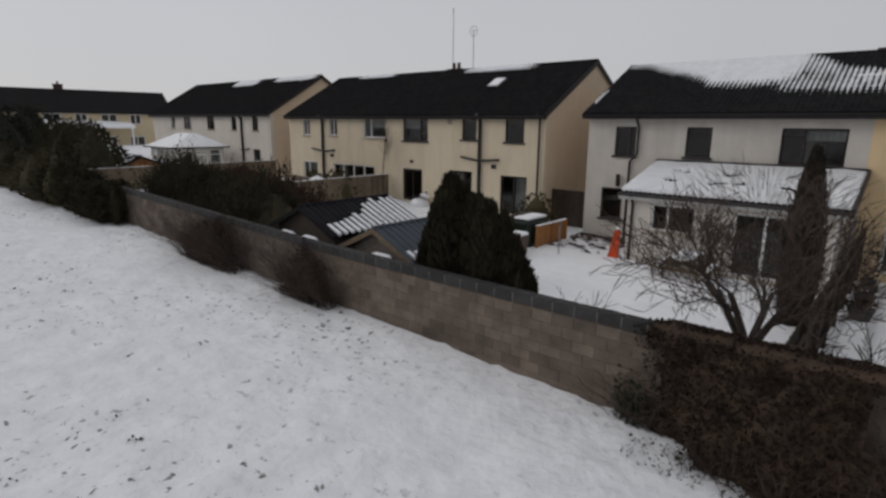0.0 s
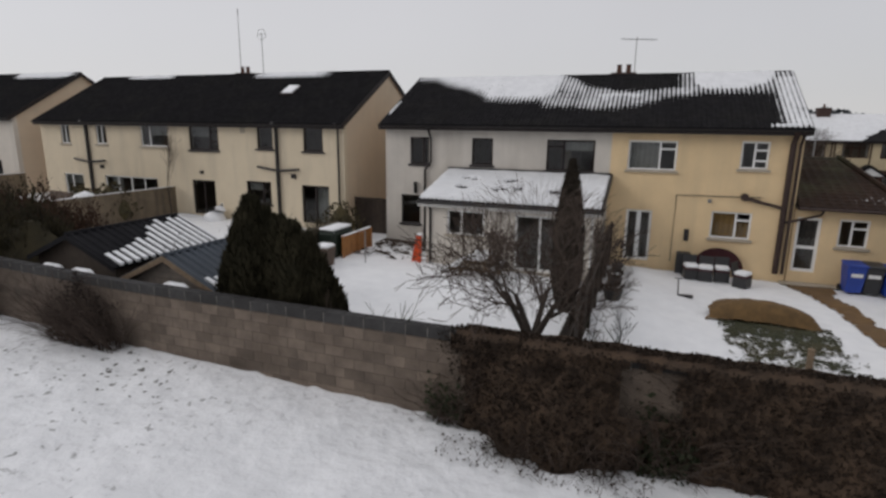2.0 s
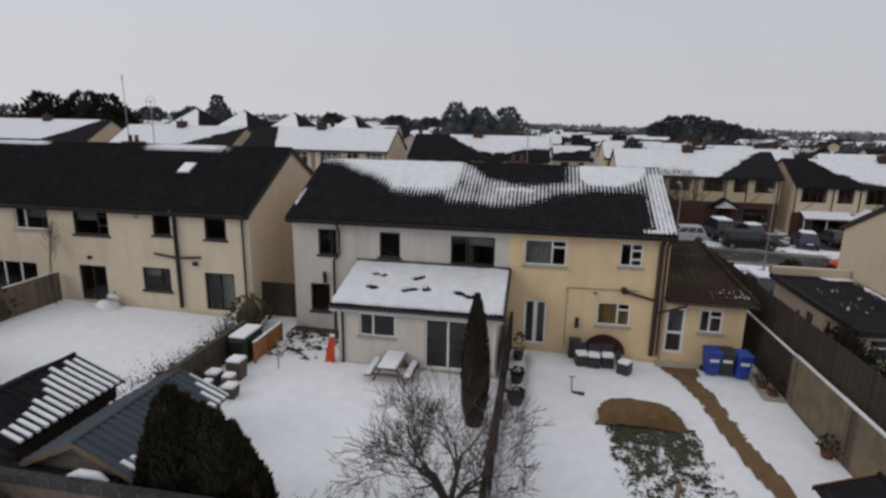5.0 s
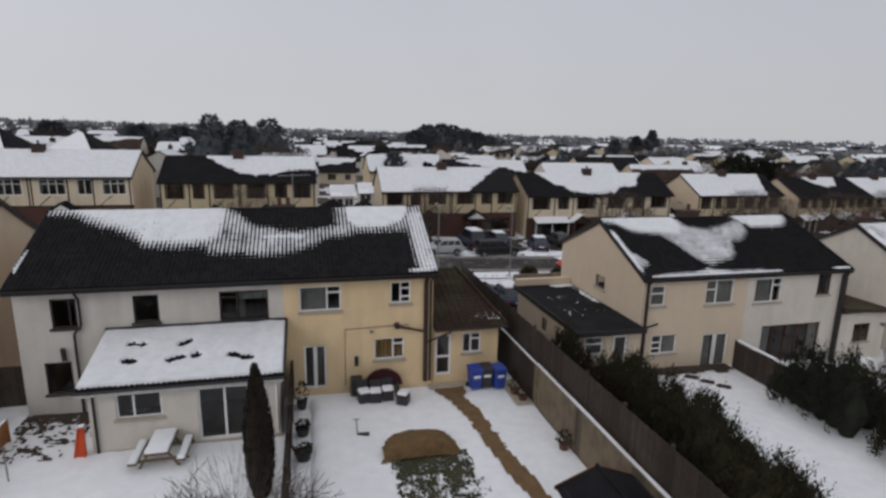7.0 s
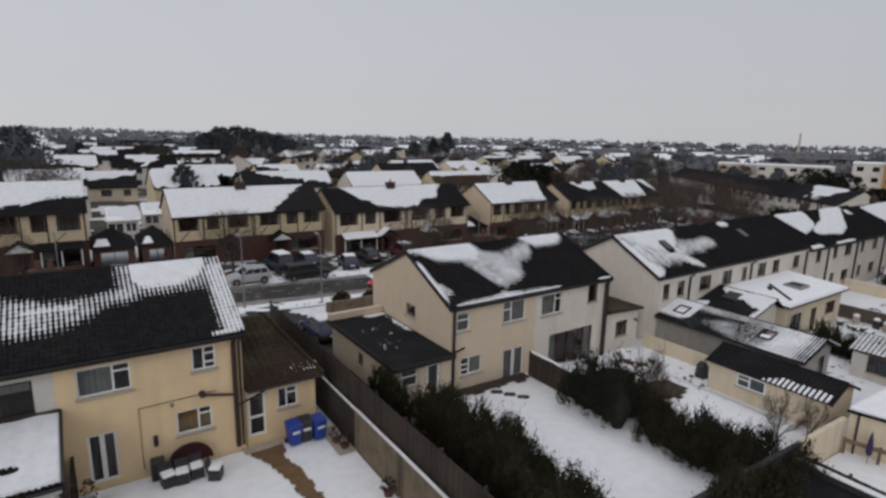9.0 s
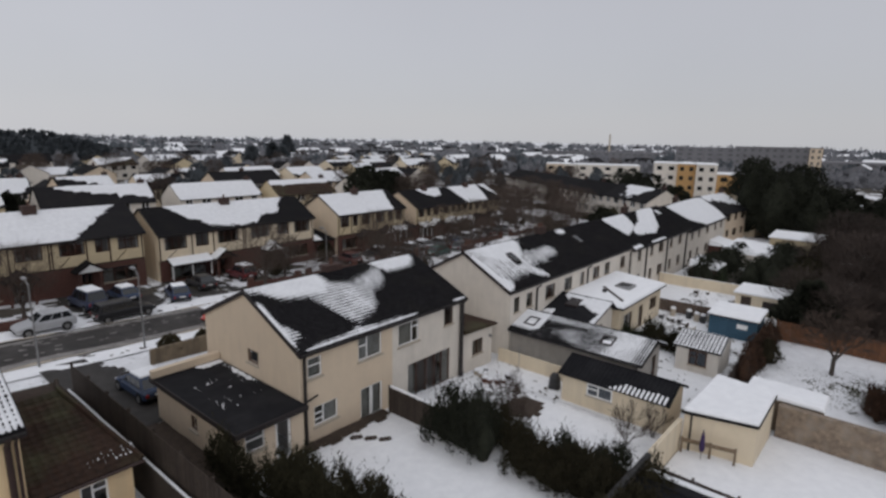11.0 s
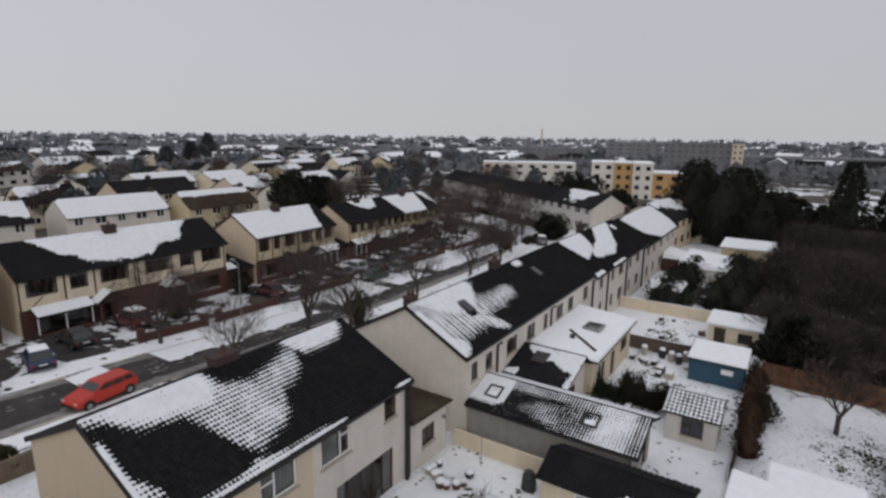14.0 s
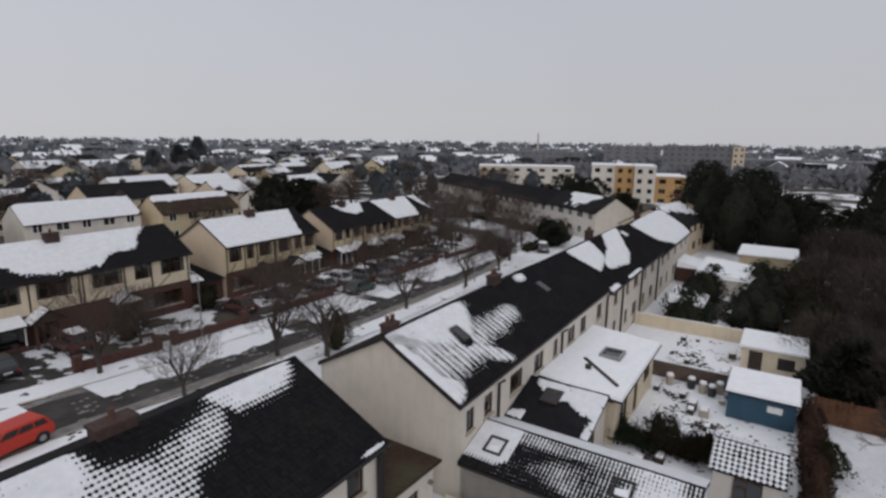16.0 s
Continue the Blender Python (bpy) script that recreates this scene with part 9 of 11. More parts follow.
part("wall", prism(inset(FB, 0.95), -1.6, 1.08), CREAM_A, fb)
part("flat_roof", prism(FB, 1.08, 1.2), FELT, fb)
part("snow_cap", prism(inset(FB, 0.99), 1.2, 1.4, 0.975), SNOW, fb, bevel=0.06)
pipe(fb, [(29.72, 8.35, 1.05), (29.72, 8.35, -1.0)], 0.05)
fb2 = thing("flat_roofed_store", 37.0, 5.2, -1.2, "low store with a flat snow-covered roof behind a stone wall", "outbuilding")
part("wall", MB().box(36.0, 38.15, 3.3, 7.0, -1.7, 0.55), STONE, fb2)
part("snow_cap", MB().hexa([(35.8, 3.15, 0.55), (38.3, 3.1, 0.5), (38.4, 7.2, 0.5), (35.8, 7.2, 0.55), (35.87, 3.25, 0.8), (38.2, 3.2, 0.74), (38.3, 7.1, 0.74), (35.87, 7.1, 0.8)]), SNOW, fb2, bevel=0.06)
yard_wall("stone_wall", 35.15, 35.6, -6.0, 5.25, 1.95, STONE, "rubble stone wall beside a snowy yard")
land("yard_snow", frange(24.5, 35.0, 0.5), frange(-6, 8.7, 0.5), SNOW, "snow-covered yard inside stone walls", 0.06)
um = thing("parasol", 29.2, 7.6, -0.9, "closed purple parasol standing in a snowy yard", "parasol")
part("pole", MB().tube([(29.2, 7.6, -0.95), (29.2, 7.6, 0.75)], 0.025, 6), METAL, um)
part("canopy", MB().tube([(29.2, 7.6, -0.45), (29.2, 7.6, -0.3), (29.2, 7.6, 0.3), (29.2, 7.6, 0.7)], [0.09, 0.14, 0.1, 0.02], 9), PURPLE, um)
bf = thing("garden_bench", 29.5, 7.3, -0.9, "rough wooden bench frame against a cream wall", "bench")
for x_, y_ in ((29.3, 8.6), (29.85, 6.2), (29.6, 7.3)):
    part("post", MB().box(x_ - 0.05, x_ + 0.05, y_ - 0.05, y_ + 0.05, -1.0, -0.05), WOOD, bf)
part("rail", MB().hexa([(29.25, 8.6, -0.3), (29.35, 8.6, -0.3), (29.9, 6.2, -0.3), (29.8, 6.2, -0.3), (29.25, 8.6, -0.12), (29.35, 8.6, -0.12), (29.9, 6.2, -0.12), (29.8, 6.2, -0.12)]), WOOD, bf)
shed("garden_shed", "low black shed with snow along its roof edge", 21.6, 24.6, 5.2, 9.0, -0.8, 0.35, 0.75, FENCE_D, FELT, "y", snow=lambda u, s: 0.0, seed=15)
solid("roof_edge_snow", MB().hexa([(24.2, 5.4, 0.42), (24.75, 5.4, 0.30), (24.75, 8.9, 0.30), (24.2, 8.9, 0.42), (24.25, 5.45, 0.5), (24.7, 5.45, 0.4), (24.7, 8.85, 0.4), (24.25, 8.85, 0.5)]), SNOW, "strip of snow on a black shed roof", "snow", kind="stuff")
panel_fence("garden_fence", 24.9, -4, 8.7, 1.3, ground, 0.15, FENCE_D, "dark brown timber fence by a snowy yard")

# ---- gardens of the terrace ----
e1 = thing("rear_extension", 36.3, 17.7, -1.35, "long white extension with a low tiled roof, skylights and snow", "extension")
mb = MB()
facade(mb, facing_west(34.35), 13.0, 22.5, -2.0, 1.15, [], 0.2)
facade(mb, facing_east(38.4), 13.0, 22.5, -2.0, 1.15, [], 0.2)
facade(mb, facing_south(12.9), 34.35, 38.4, -2.0, 1.15, [(36.9, 37.8, -1.3, 0.7)], 0.2)
mb.extrude([(34.4, 1.13), (38.35, 1.13), (36.7, 1.85)], "y", 12.9, 13.1)
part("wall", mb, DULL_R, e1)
window(e1, facing_south(12.9), 36.9, 37.8, -1.3, 0.7, FRAME_B, (), (0.4,), None, name="back_door")
mb = MB().extrude([(33.95, 1.0), (36.7, 1.85), (38.75, 1.05), (38.75, 1.17), (36.7, 2.0), (33.95, 1.13)], "y", 12.5, 22.48)
er = part("roof", mb, TILE, e1)
S_E1 = Slope((33.95, 12.5, 1.13), (0, 1, 0), (36.7 - 33.95, 0, 0.87), 9.98, math.hypot(2.75, 0.87))
tiles(S_E1, TILE, er)
S_E1b = Slope((38.75, 12.5, 1.17), (0, 1, 0), (36.7 - 38.75, 0, 0.83), 9.98, math.hypot(2.05, 0.83))
part("ridge_tile", MB().tube([(36.7, 12.5, 2.02), (36.7, 22.4, 2.02)], 0.08, 6), TILE, er)
part("gutter", MB().tube([(33.88, 12.5, 1.06), (33.88, 22.4, 1.06)], 0.055, 6), PIPE, er)
roof_snow(S_E1, drifts(
    drift((-0.1, 0.05), (-0.1, -0.1), 1.3, 0.5, 0.05), drift((0.04, 0.30), (-0.1, -0.1), 1.3, 0.78, 0.05, 0.08), drift((0.28, 0.84), (-0.1, -0.1), 1.3, 0.14, 0.05, 0.03),
    drift((0.2, 0.42, 0.55, 0.66, 0.72), (-0.1, -0.05, 0.10, 0.22, 0.32), (1.3, 0.95, 0.70, 0.50, 0.42), 0.42, 0.18),
    drift((0.3, 0.82), (0.74, 0.74), 1.3, 0.5, 0.08), drift((0.79, 0.84, 1.1), (0.30, 0.20, 0.16), 1.3, 1.0, 0.10)), 91, "half-melted snow on a low tiled extension roof")
roof_snow(S_E1b, lambda u, v: 1.2, 92, "snow sheet on the far slope of an extension")
for vv in (15.45, 21.3):
    rw = thing("roof_window", 35.4, vv, 1.5, "open-framed roof window with snow on its pane", "roof window")
    s_ = Slope((34.9, vv - 0.5, 1.43), (0, 1, 0), S_E1.v, 0.9, 1.0)
    for (a, b, c, d) in ((0, 0.1, 0, 1.0), (0.8, 0.9, 0, 1.0), (0.1, 0.8, 0, 0.1), (0.1, 0.8, 0.9, 1.0)):
        part("frame", MB().hexa([s_.at(a, c, 0), s_.at(b, c, 0), s_.at(b, d, 0), s_.at(a, d, 0), s_.at(a, c, 0.17), s_.at(b, c, 0.17), s_.at(b, d, 0.17), s_.at(a, d, 0.17)]), SILL_D, rw)
    part("pane", MB().hexa([s_.at(0.1, 0.1, 0.02), s_.at(0.8, 0.1, 0.02), s_.at(0.8, 0.9, 0.02), s_.at(0.1, 0.9, 0.02), s_.at(0.1, 0.1, 0.06), s_.at(0.8, 0.1, 0.06), s_.at(0.8, 0.9, 0.06), s_.at(0.1, 0.9, 0.06)]), CARGLASS, rw)
    part("snow_cap", MB().hexa([s_.at(0.12, 0.12, 0.062), s_.at(0.72, 0.12, 0.062), s_.at(0.76, 0.5, 0.062), s_.at(0.15, 0.62, 0.062), s_.at(0.16, 0.16, 0.12), s_.at(0.68, 0.16, 0.12), s_.at(0.70, 0.44, 0.10), s_.at(0.2, 0.55, 0.10)]), SNOW, rw)
e2 = thing("rear_extension", 40.6, 20.3, -1.4, "small white extension with a black pitched roof and melting snow", "extension")
mb = MB()
facade(mb, facing_south(18.3), 39.0, 43.0, -2.0, 1.35, [(39.9, 41.2, -1.2, 0.7)], 0.2)
facade(mb, facing_west(39.0), 18.5, 22.5, -2.0, 1.35, [], 0.2)
facade(mb, facing_east(43.0), 18.5, 22.5, -2.0, 1.35, [], 0.2)
part("wall", mb, WHITE_R, e2)
window(e2, facing_south(18.3), 39.9, 41.2, -1.2, 0.7, FRAME_B, (0.5,), (), None, name="patio_door")
mb = MB().extrude([(39.02, 1.33), (43.0, 1.33), (42.1, 2.05)], "y", 18.3, 18.5)
part("gable_wall", mb, WHITE_R, e2)
e2_roof = part("roof", MB().extrude([(38.75, 1.18), (42.15, 2.12), (43.3, 1.35), (43.3, 1.47), (42.15, 2.26), (38.75, 1.31)], "y", 17.95, 22.48), FELT, e2)
part("ridge_tile", MB().tube([(42.15, 17.95, 2.27), (42.15, 22.45, 2.27)], 0.07, 6), FELT, e2_roof)
S_E2 = Slope((38.75, 17.95, 1.31), (0, 1, 0), (3.4, 0, 0.95), 4.53, math.hypot(3.4, 0.95))
S_E2b = Slope((43.3, 17.95, 1.47), (0, 1, 0), (-1.15, 0, 0.79), 4.53, math.hypot(1.15, 0.79))
roof_snow(S_E2, drifts(drift((-0.1, 0.14, 0.40, 0.62, 0.78, 0.9), (0.30, 0.42, 0.62, 0.66, 0.80, 1.0), 1.3, 1.0, 0.12, 0.04), drift((-0.1, 0.10), (-0.1, -0.1), 1.3, 0.8, 0.05, 0.06), drift((0.80, 1.1), (0.02, 0.02), 0.22, 0.75, 0.08)), 101, "ragged melting snow on a black pitched roof", thick=0.12, soft=0.6, flat=0.12)
roof_snow(S_E2b, lambda u, v: 1.1, 102, "snow sheet on a black pitched roof", thick=0.12, soft=0.4, flat=0.16)
s_ = Slope((40.35, 20.2, 1.76), (0, 1, 0), S_E2.v, 1.0, 1.15)
sky_ = part("skylight", MB().hexa([s_.at(0, 0, 0), s_.at(1.0, 0, 0), s_.at(1.0, 1.15, 0), s_.at(0, 1.15, 0), s_.at(0, 0, 0.16), s_.at(1.0, 0, 0.16), s_.at(1.0, 1.15, 0.16), s_.at(0, 1.15, 0.16)]), FRAME_D, e2_roof)
part("pane", MB().hexa([s_.at(0.1, 0.1, 0.16), s_.at(0.9, 0.1, 0.16), s_.at(0.9, 1.05, 0.16), s_.at(0.1, 1.05, 0.16), s_.at(0.12, 0.12, 0.175), s_.at(0.88, 0.12, 0.175), s_.at(0.88, 1.03, 0.175), s_.at(0.12, 1.03, 0.175)]), SILL_D, sky_)
e3 = thing("rear_extension", 48.4, 20.2, -1.5, "white extension with a broad snow-covered flat roof", "extension")
mb = MB()
facade(mb, facing_south(17.9), 43.6, 53.4, -2.1, 1.45, [(44.6, 46.4, -1.4, 0.6), (48.0, 49.0, -1.4, 0.6), (50.6, 52.4, -0.4, 0.7)], 0.2)
facade(mb, facing_west(43.6), 18.1, 22.5, -2.1, 1.45, [(18.6, 19.9, -1.4, 0.6)], 0.2)
facade(mb, facing_east(53.4), 18.1, 22.5, -2.1, 1.45, [], 0.2)
part("wall", mb, CREAM_A, e3)
for a, b, c, d in ((44.6, 46.4, -1.4, 0.6), (48.0, 49.0, -1.4, 0.6), (50.6, 52.4, -0.4, 0.7)):
    window(e3, facing_south(17.9), a, b, c, d, FRAME_B, (0.5,), (), None)
window(e3, facing_west(43.6), 18.6, 19.9, -1.4, 0.6, FRAME_B, (0.5,), (), None, name="back_door")
part("flat_roof", MB().hexa([(43.3, 17.5, 1.4), (53.7, 17.5, 1.4), (53.7, 22.48, 1.75), (43.3, 22.48, 1.75), (43.3, 17.5, 1.52), (53.7, 17.5, 1.52), (53.7, 22.48, 1.9), (43.3, 22.48, 1.9)]), FELT, e3)
part("snow_cap", MB().hexa([(43.32, 17.52, 1.52), (53.65, 17.52, 1.52), (53.65, 22.45, 1.9), (43.32, 22.45, 1.9), (43.4, 17.6, 1.70), (53.6, 17.6, 1.70), (53.6, 22.45, 2.08), (43.4, 22.45, 2.08)]), SNOW, e3)
for (a, b, c, d) in ((48.2, 49.8, 19.0, 19.15), (48.2, 49.8, 20.2, 20.35), (48.2, 48.35, 19.15, 20.2), (49.65, 49.8, 19.15, 20.2)):
    part("skylight_frame", MB().box(a, b, c, d, 1.7, 2.05), METAL, e3)
part("skylight_pane", MB().box(48.35, 49.65, 19.15, 20.2, 1.8, 1.92), CARGLASS, e3)
solid("roof_plank", MB().hexa([(44.6, 18.2, 1.74), (44.8, 18.1, 1.74), (47.3, 20.9, 1.96), (47.1, 21.0, 1.96), (44.6, 18.2, 1.82), (44.8, 18.1, 1.82), (47.3, 20.9, 2.04), (47.1, 21.0, 2.04)]), FENCE_D, "dark plank lying on a snowy flat roof", "plank")
solid("roof_cowl", MB().tube([(45.9, 20.3, 1.8), (45.9, 20.3, 2.15)], 0.2, 8), PIPE, "small dark roof vent standing in snow", "vent")
plume_hedge("garden_hedge", [(44.5, 18.2), (44.5, 15.7)], 0.7, 1.5, "dark clipped hedge between small gardens", 75, IVY, 420)
plume_hedge("garden_hedge", [(44.7, 15.7), (44.6, 13.1)], 0.85, 2.15, "tall dark overgrown hedge between small gardens", 79, EVERGREEN, 480)
yard_wall("garden_wall", 55.2, 55.4, 12.8, 20, 1.25, BROWNWALL, "brown block wall between small gardens", 0.06)
yard_wall("garden_wall", 66.6, 66.85, 11.0, 22.3, 1.25, CREAM_A, "cream garden wall with snow beyond", 0.05)
sh1 = shed("garden_shed", "grey rendered shed with a snowy tiled roof", 41.2, 44.6, 9.75, 12.6, -1.45, 0.55, 1.2, GREY_R, TILE, "y", 0.0, doors=[("window", "w", 10.5, 11.7, -0.75, 0.35, FRAME_B)], trim=FASCIA_W, seed=17)
for sd, sg in ((Slope((41.02, 9.57, 0.50), (0, 1, 0), (1.88, 0, 0.72), 3.2, 2.0), 93), (Slope((44.78, 9.57, 0.50), (0, 1, 0), (-1.88, 0, 0.72), 3.2, 2.0), 94)):
    tiles(sd, TILE, sh1, 0.25, 0.27)
    roof_snow(sd, lambda u, v: 0.56, sg, "grid of snow caps on a tiled shed roof", tw=0.25, te=0.27, au=0.2, av=0.2, soft=0.14)
bs = thing("garden_shed", 52.8, 11.0, -1.5, "blue boarded shed with a snow-covered mono-pitch roof", "shed")
for i in range(19):
    y_ = 9.2 + i * 0.195
    part("board", MB().box(51.18, 51.22, y_, y_ + 0.187, -1.9, 0.35), SHED_BLUE, bs)
part("wall", MB().box(51.22, 54.4, 9.2, 12.9, -1.9, 0.3), SHED_BLUE, bs)
part("window", MB().box(51.15, 51.18, 9.9, 10.7, -0.5, -0.1), UPVC, bs)
part("door", MB().box(51.14, 51.18, 11.4, 12.2, -1.6, 0.2), SHED_BLUE, bs)
part("roof", MB().hexa([(50.9, 9.0, 0.32), (54.6, 9.0, 0.5), (54.6, 13.1, 0.5), (50.9, 13.1, 0.32), (50.9, 9.0, 0.4), (54.6, 9.0, 0.6), (54.6, 13.1, 0.6), (50.9, 13.1, 0.4)]), FELT, bs)
part("snow_cap", MB().hexa([(50.92, 9.02, 0.4), (54.55, 9.02, 0.6), (54.55, 13.05, 0.6), (50.92, 13.05, 0.4), (51.0, 9.1, 0.55), (54.5, 9.1, 0.76), (54.5, 13.0, 0.76), (51.0, 13.0, 0.55)]), SNOW, bs)
ws = thing("garden_shed", 62.2, 10.8, -1.6, "pale shed with a snow-covered flat roof", "shed")
part("wall", MB().box(60.3, 64.2, 8.7, 12.8, -2.0, 0.3), CREAM_A, ws)
part("window", MB().box(60.26, 60.3, 9.3, 10.4, -1.0, -0.1), FRAME_D, ws)
part("door", MB().box(60.26, 60.3, 11.4, 12.3, -1.6, 0.1), FENCE_D, ws)
part("snow_cap", MB().box(60.1, 64.4, 8.5, 13.0, 0.3, 0.55), SNOW, ws, bevel=0.06)
ys = thing("garden_shed", 99.5, 13.0, -2.0, "yellowish store with a snow-covered roof", "shed")
part("wall", MB().box(97.0, 103, 9.5, 16, -2.5, 0.75), YELLOW, ys)
part("snow_cap", MB().hexa([(96.7, 9.2, 0.75), (103.3, 9.2, 0.95), (103.3, 16.3, 0.95), (96.7, 16.3, 0.75), (96.8, 9.3, 0.95), (103.2, 9.3, 1.2), (103.2, 16.2, 1.2), (96.8, 16.2, 0.95)]), SNOW, ys)
for x_, y_, w_, d_, m_ in ((88, 16.5, 9, 6, WHITE_R), (90, 21.0, 5, 2.5, BRICK), (72, 18.5, 4, 3, BROWNWALL)):
    g_ = ground(x_, y_)
    o_ = thing("outbuilding", x_, y_, g_, "small outbuilding under a slab of snow", "outbuilding", "small outbuildings")
    part("wall", MB().box(x_ - w_ / 2, x_ + w_ / 2, y_ - d_ / 2, y_ + d_ / 2, g_ - 0.5, g_ + 1.9), m_, o_)
    part("snow_cap", MB().hexa([(x_ - w_ / 2 - 0.2, y_ - d_ / 2 - 0.2, g_ + 1.9), (x_ + w_ / 2 + 0.2, y_ - d_ / 2 - 0.2, g_ + 1.9), (x_ + w_ / 2 + 0.2, y_ + d_ / 2, g_ + 1.9), (x_ - w_ / 2 - 0.2, y_ + d_ / 2, g_ + 1.9), (x_ - w_ / 2, y_ - d_ / 2 - 0.1, g_ + 2.1), (x_ + w_ / 2, y_ - d_ / 2 - 0.1, g_ + 2.1), (x_ + w_ / 2, y_ + d_ / 2, g_ + 2.7), (x_ - w_ / 2, y_ + d_ / 2, g_ + 2.7)]), SNOW, o_)
for i, (x_, y_) in enumerate(((54.2, 16.8), (54.4, 15.4), (54.0, 14.6), (53.8, 14.0), (54.6, 13.6))):
    z_ = ground(x_, y_)
    b_ = thing("water_butt", x_, y_, z_, "round grey butt with a cap of snow", "barrel", "barrels by the wall")
    part("barrel", MB().tube([(x_, y_, z_), (x_, y_, z_ + 0.35), (x_, y_, z_ + 0.75)], [0.24, 0.29, 0.25], 10), BIN_BLACK if i % 2 else SILL, b_)
    part("snow_cap", MB().tube([(x_, y_, z_ + 0.75), (x_, y_, z_ + 0.9), (x_, y_, z_ + 0.97)], [0.27, 0.22, 0.05], 10), SNOW, b_, smooth=True)
for i in range(26):
    x_, y_ = rr_.uniform(39, 66), rr_.uniform(13, 17.6)
    if 44 < x_ < 46.4 or 54.5 < x_ < 56:
        continue
    z_ = ground(x_, y_)
    w_ = rr_.uniform(0.12, 0.4)
    t_ = thing("garden_clutter", x_, y_, z_, "dark garden bric-a-brac poking out of snow", "clutter", "bits in the gardens")
    part("box", MB().box(x_ - w_, x_ + w_, y_ - w_ * 0.7, y_ + w_ * 0.7, z_ - 0.1, z_ + w_ * 1.3, None), rr_.choice([FENCE_D, BIN_BLACK, BROWNWALL, SILL]), t_, bevel=0.03)
    part("snow_cap", MB().box(x_ - w_ * 0.9, x_ + w_ * 0.9, y_ - w_ * 0.6, y_ + w_ * 0.6, z_ + w_ * 1.3, z_ + w_ * 1.3 + 0.08), SNOW, t_, bevel=0.03)
hedge_row("garden_shrubs", [(68.5, 18.5), (86, 18.0)], 2.0, 2.9, "dark evergreen shrubs in the terrace's gardens", 77, n=1500, size=0.22, material=CONIFER, step=1.8)
land("garden_earth", frange(66.9, 96, 0.4), frange(9.2, 20.5, 0.4), EARTH, "dark earth under shrubs in small gardens", 0.09, keep=lambda x, y: noise.noise(Vector((x * 0.4, y * 0.4, 23))) < 0.18)
hedge_row("garden_shrubs", [(64.5, 8.0), (95, 8.2)], 2.0, 3.8, "tall olive-brown evergreens along a wood", 90, n=1500, size=0.26, material=EVERGREEN, step=2.4)
hedge_row("garden_shrubs", [(70, 12.5), (92, 12.0)], 2.3, 3.0, "dark evergreen shrubs in the terrace's gardens", 78, n=1500, size=0.24, material=CONIFER, step=2.2)
evergreen("dwarf_conifer", 69.5, 16.2, 2.4, 0.7, "small cone-shaped green conifer", 500, 0.2, 79, IVY, 0.2, 0.95, 0.15, category="tree")
for xa_, xb_, ya_, yb_, lo_ in ((34, 66, 9.2, 18, 0.36), (25, 33, 16, 22.3, 0.34), (39, 66, 13, 17.8, 0.30)):
    land("trodden_ground", frange(xa_, xb_, 0.13), frange(ya_, yb_, 0.13), EARTH, "trodden earth and litter showing through garden snow", 0.085, keep=lambda x, y, lo=lo_: 0.6 * noise.noise(Vector((x * 0.6, y * 0.6, 51))) + 0.5 * noise.noise(Vector((x * 3.4, y * 3.4, 53))) + 0.4 * noise.noise(Vector((x * 8, y * 8, 57))) > lo)
# the strip behind the sheds, fence and yard tree
panel_fence("back_fence", 8.75, 38.4, 53.9, 1.3, ground, 0.15, FENCE_D, "dark brown timber fence behind small gardens", along="x")
panel_fence("timber_fence", 54.0, -12.0, 8.2, 1.75, ground, 0.15, FENCE_R, "orange-brown timber fence at the end of a lawn")
evergreen("bushy_shrub", 47.2, 7.7, 1.9, 0.9, "dark green rounded shrub on a lawn beside a fence", 1600, 0.15, 96, EVERGREEN)
hedge_row("back_shrubs", [(42, 8.2), (53, 8.4)], 0.7, 2.0, "straggling dark shrubs along a fence", 80, n=1300, size=0.14, material=RUSTY, step=1.2)
bare_tree(48.2, 3.7, 5.2, "small bare garden tree on a snowy lawn", 85, rad=0.10, spread=0.8, depth=5, kids=(3, 4), first=0.30, lean=(0.05, -0.05), fine=0.015, stems=3, bole=1.2, splay=0.6)
land("worn_grass", frange(40.5, 50, 0.07), frange(-1.5, 6.0, 0.07), GRASS, "dark grass and leaves through thin snow under a tree", 0.075, keep=lambda x, y: 0.5 * noise.noise(Vector((x * 1.2, y * 1.2, 31))) + 0.8 * noise.noise(Vector((x * 7.5, y * 7.5, 3))) > 0.06 + 0.05 * ((x - 45.4) ** 2 * 0.6 + (y - 2.2) ** 2))
shed("garden_shed", "white shed with a dark felt roof at the lawn's edge", 36.4, 46.4, -4.6, 0.2, -1.3, 0.85, 1.5, WHITE_R, FELT, "x", snow=lambda u, s: 0.0, seed=18)
plume_hedge("lawn_shrubs", [(41.5, 0.9), (44.5, 0.9)], 0.5, 1.1, "low brown shrubs beside a shed", 86, RUSTY, 260)

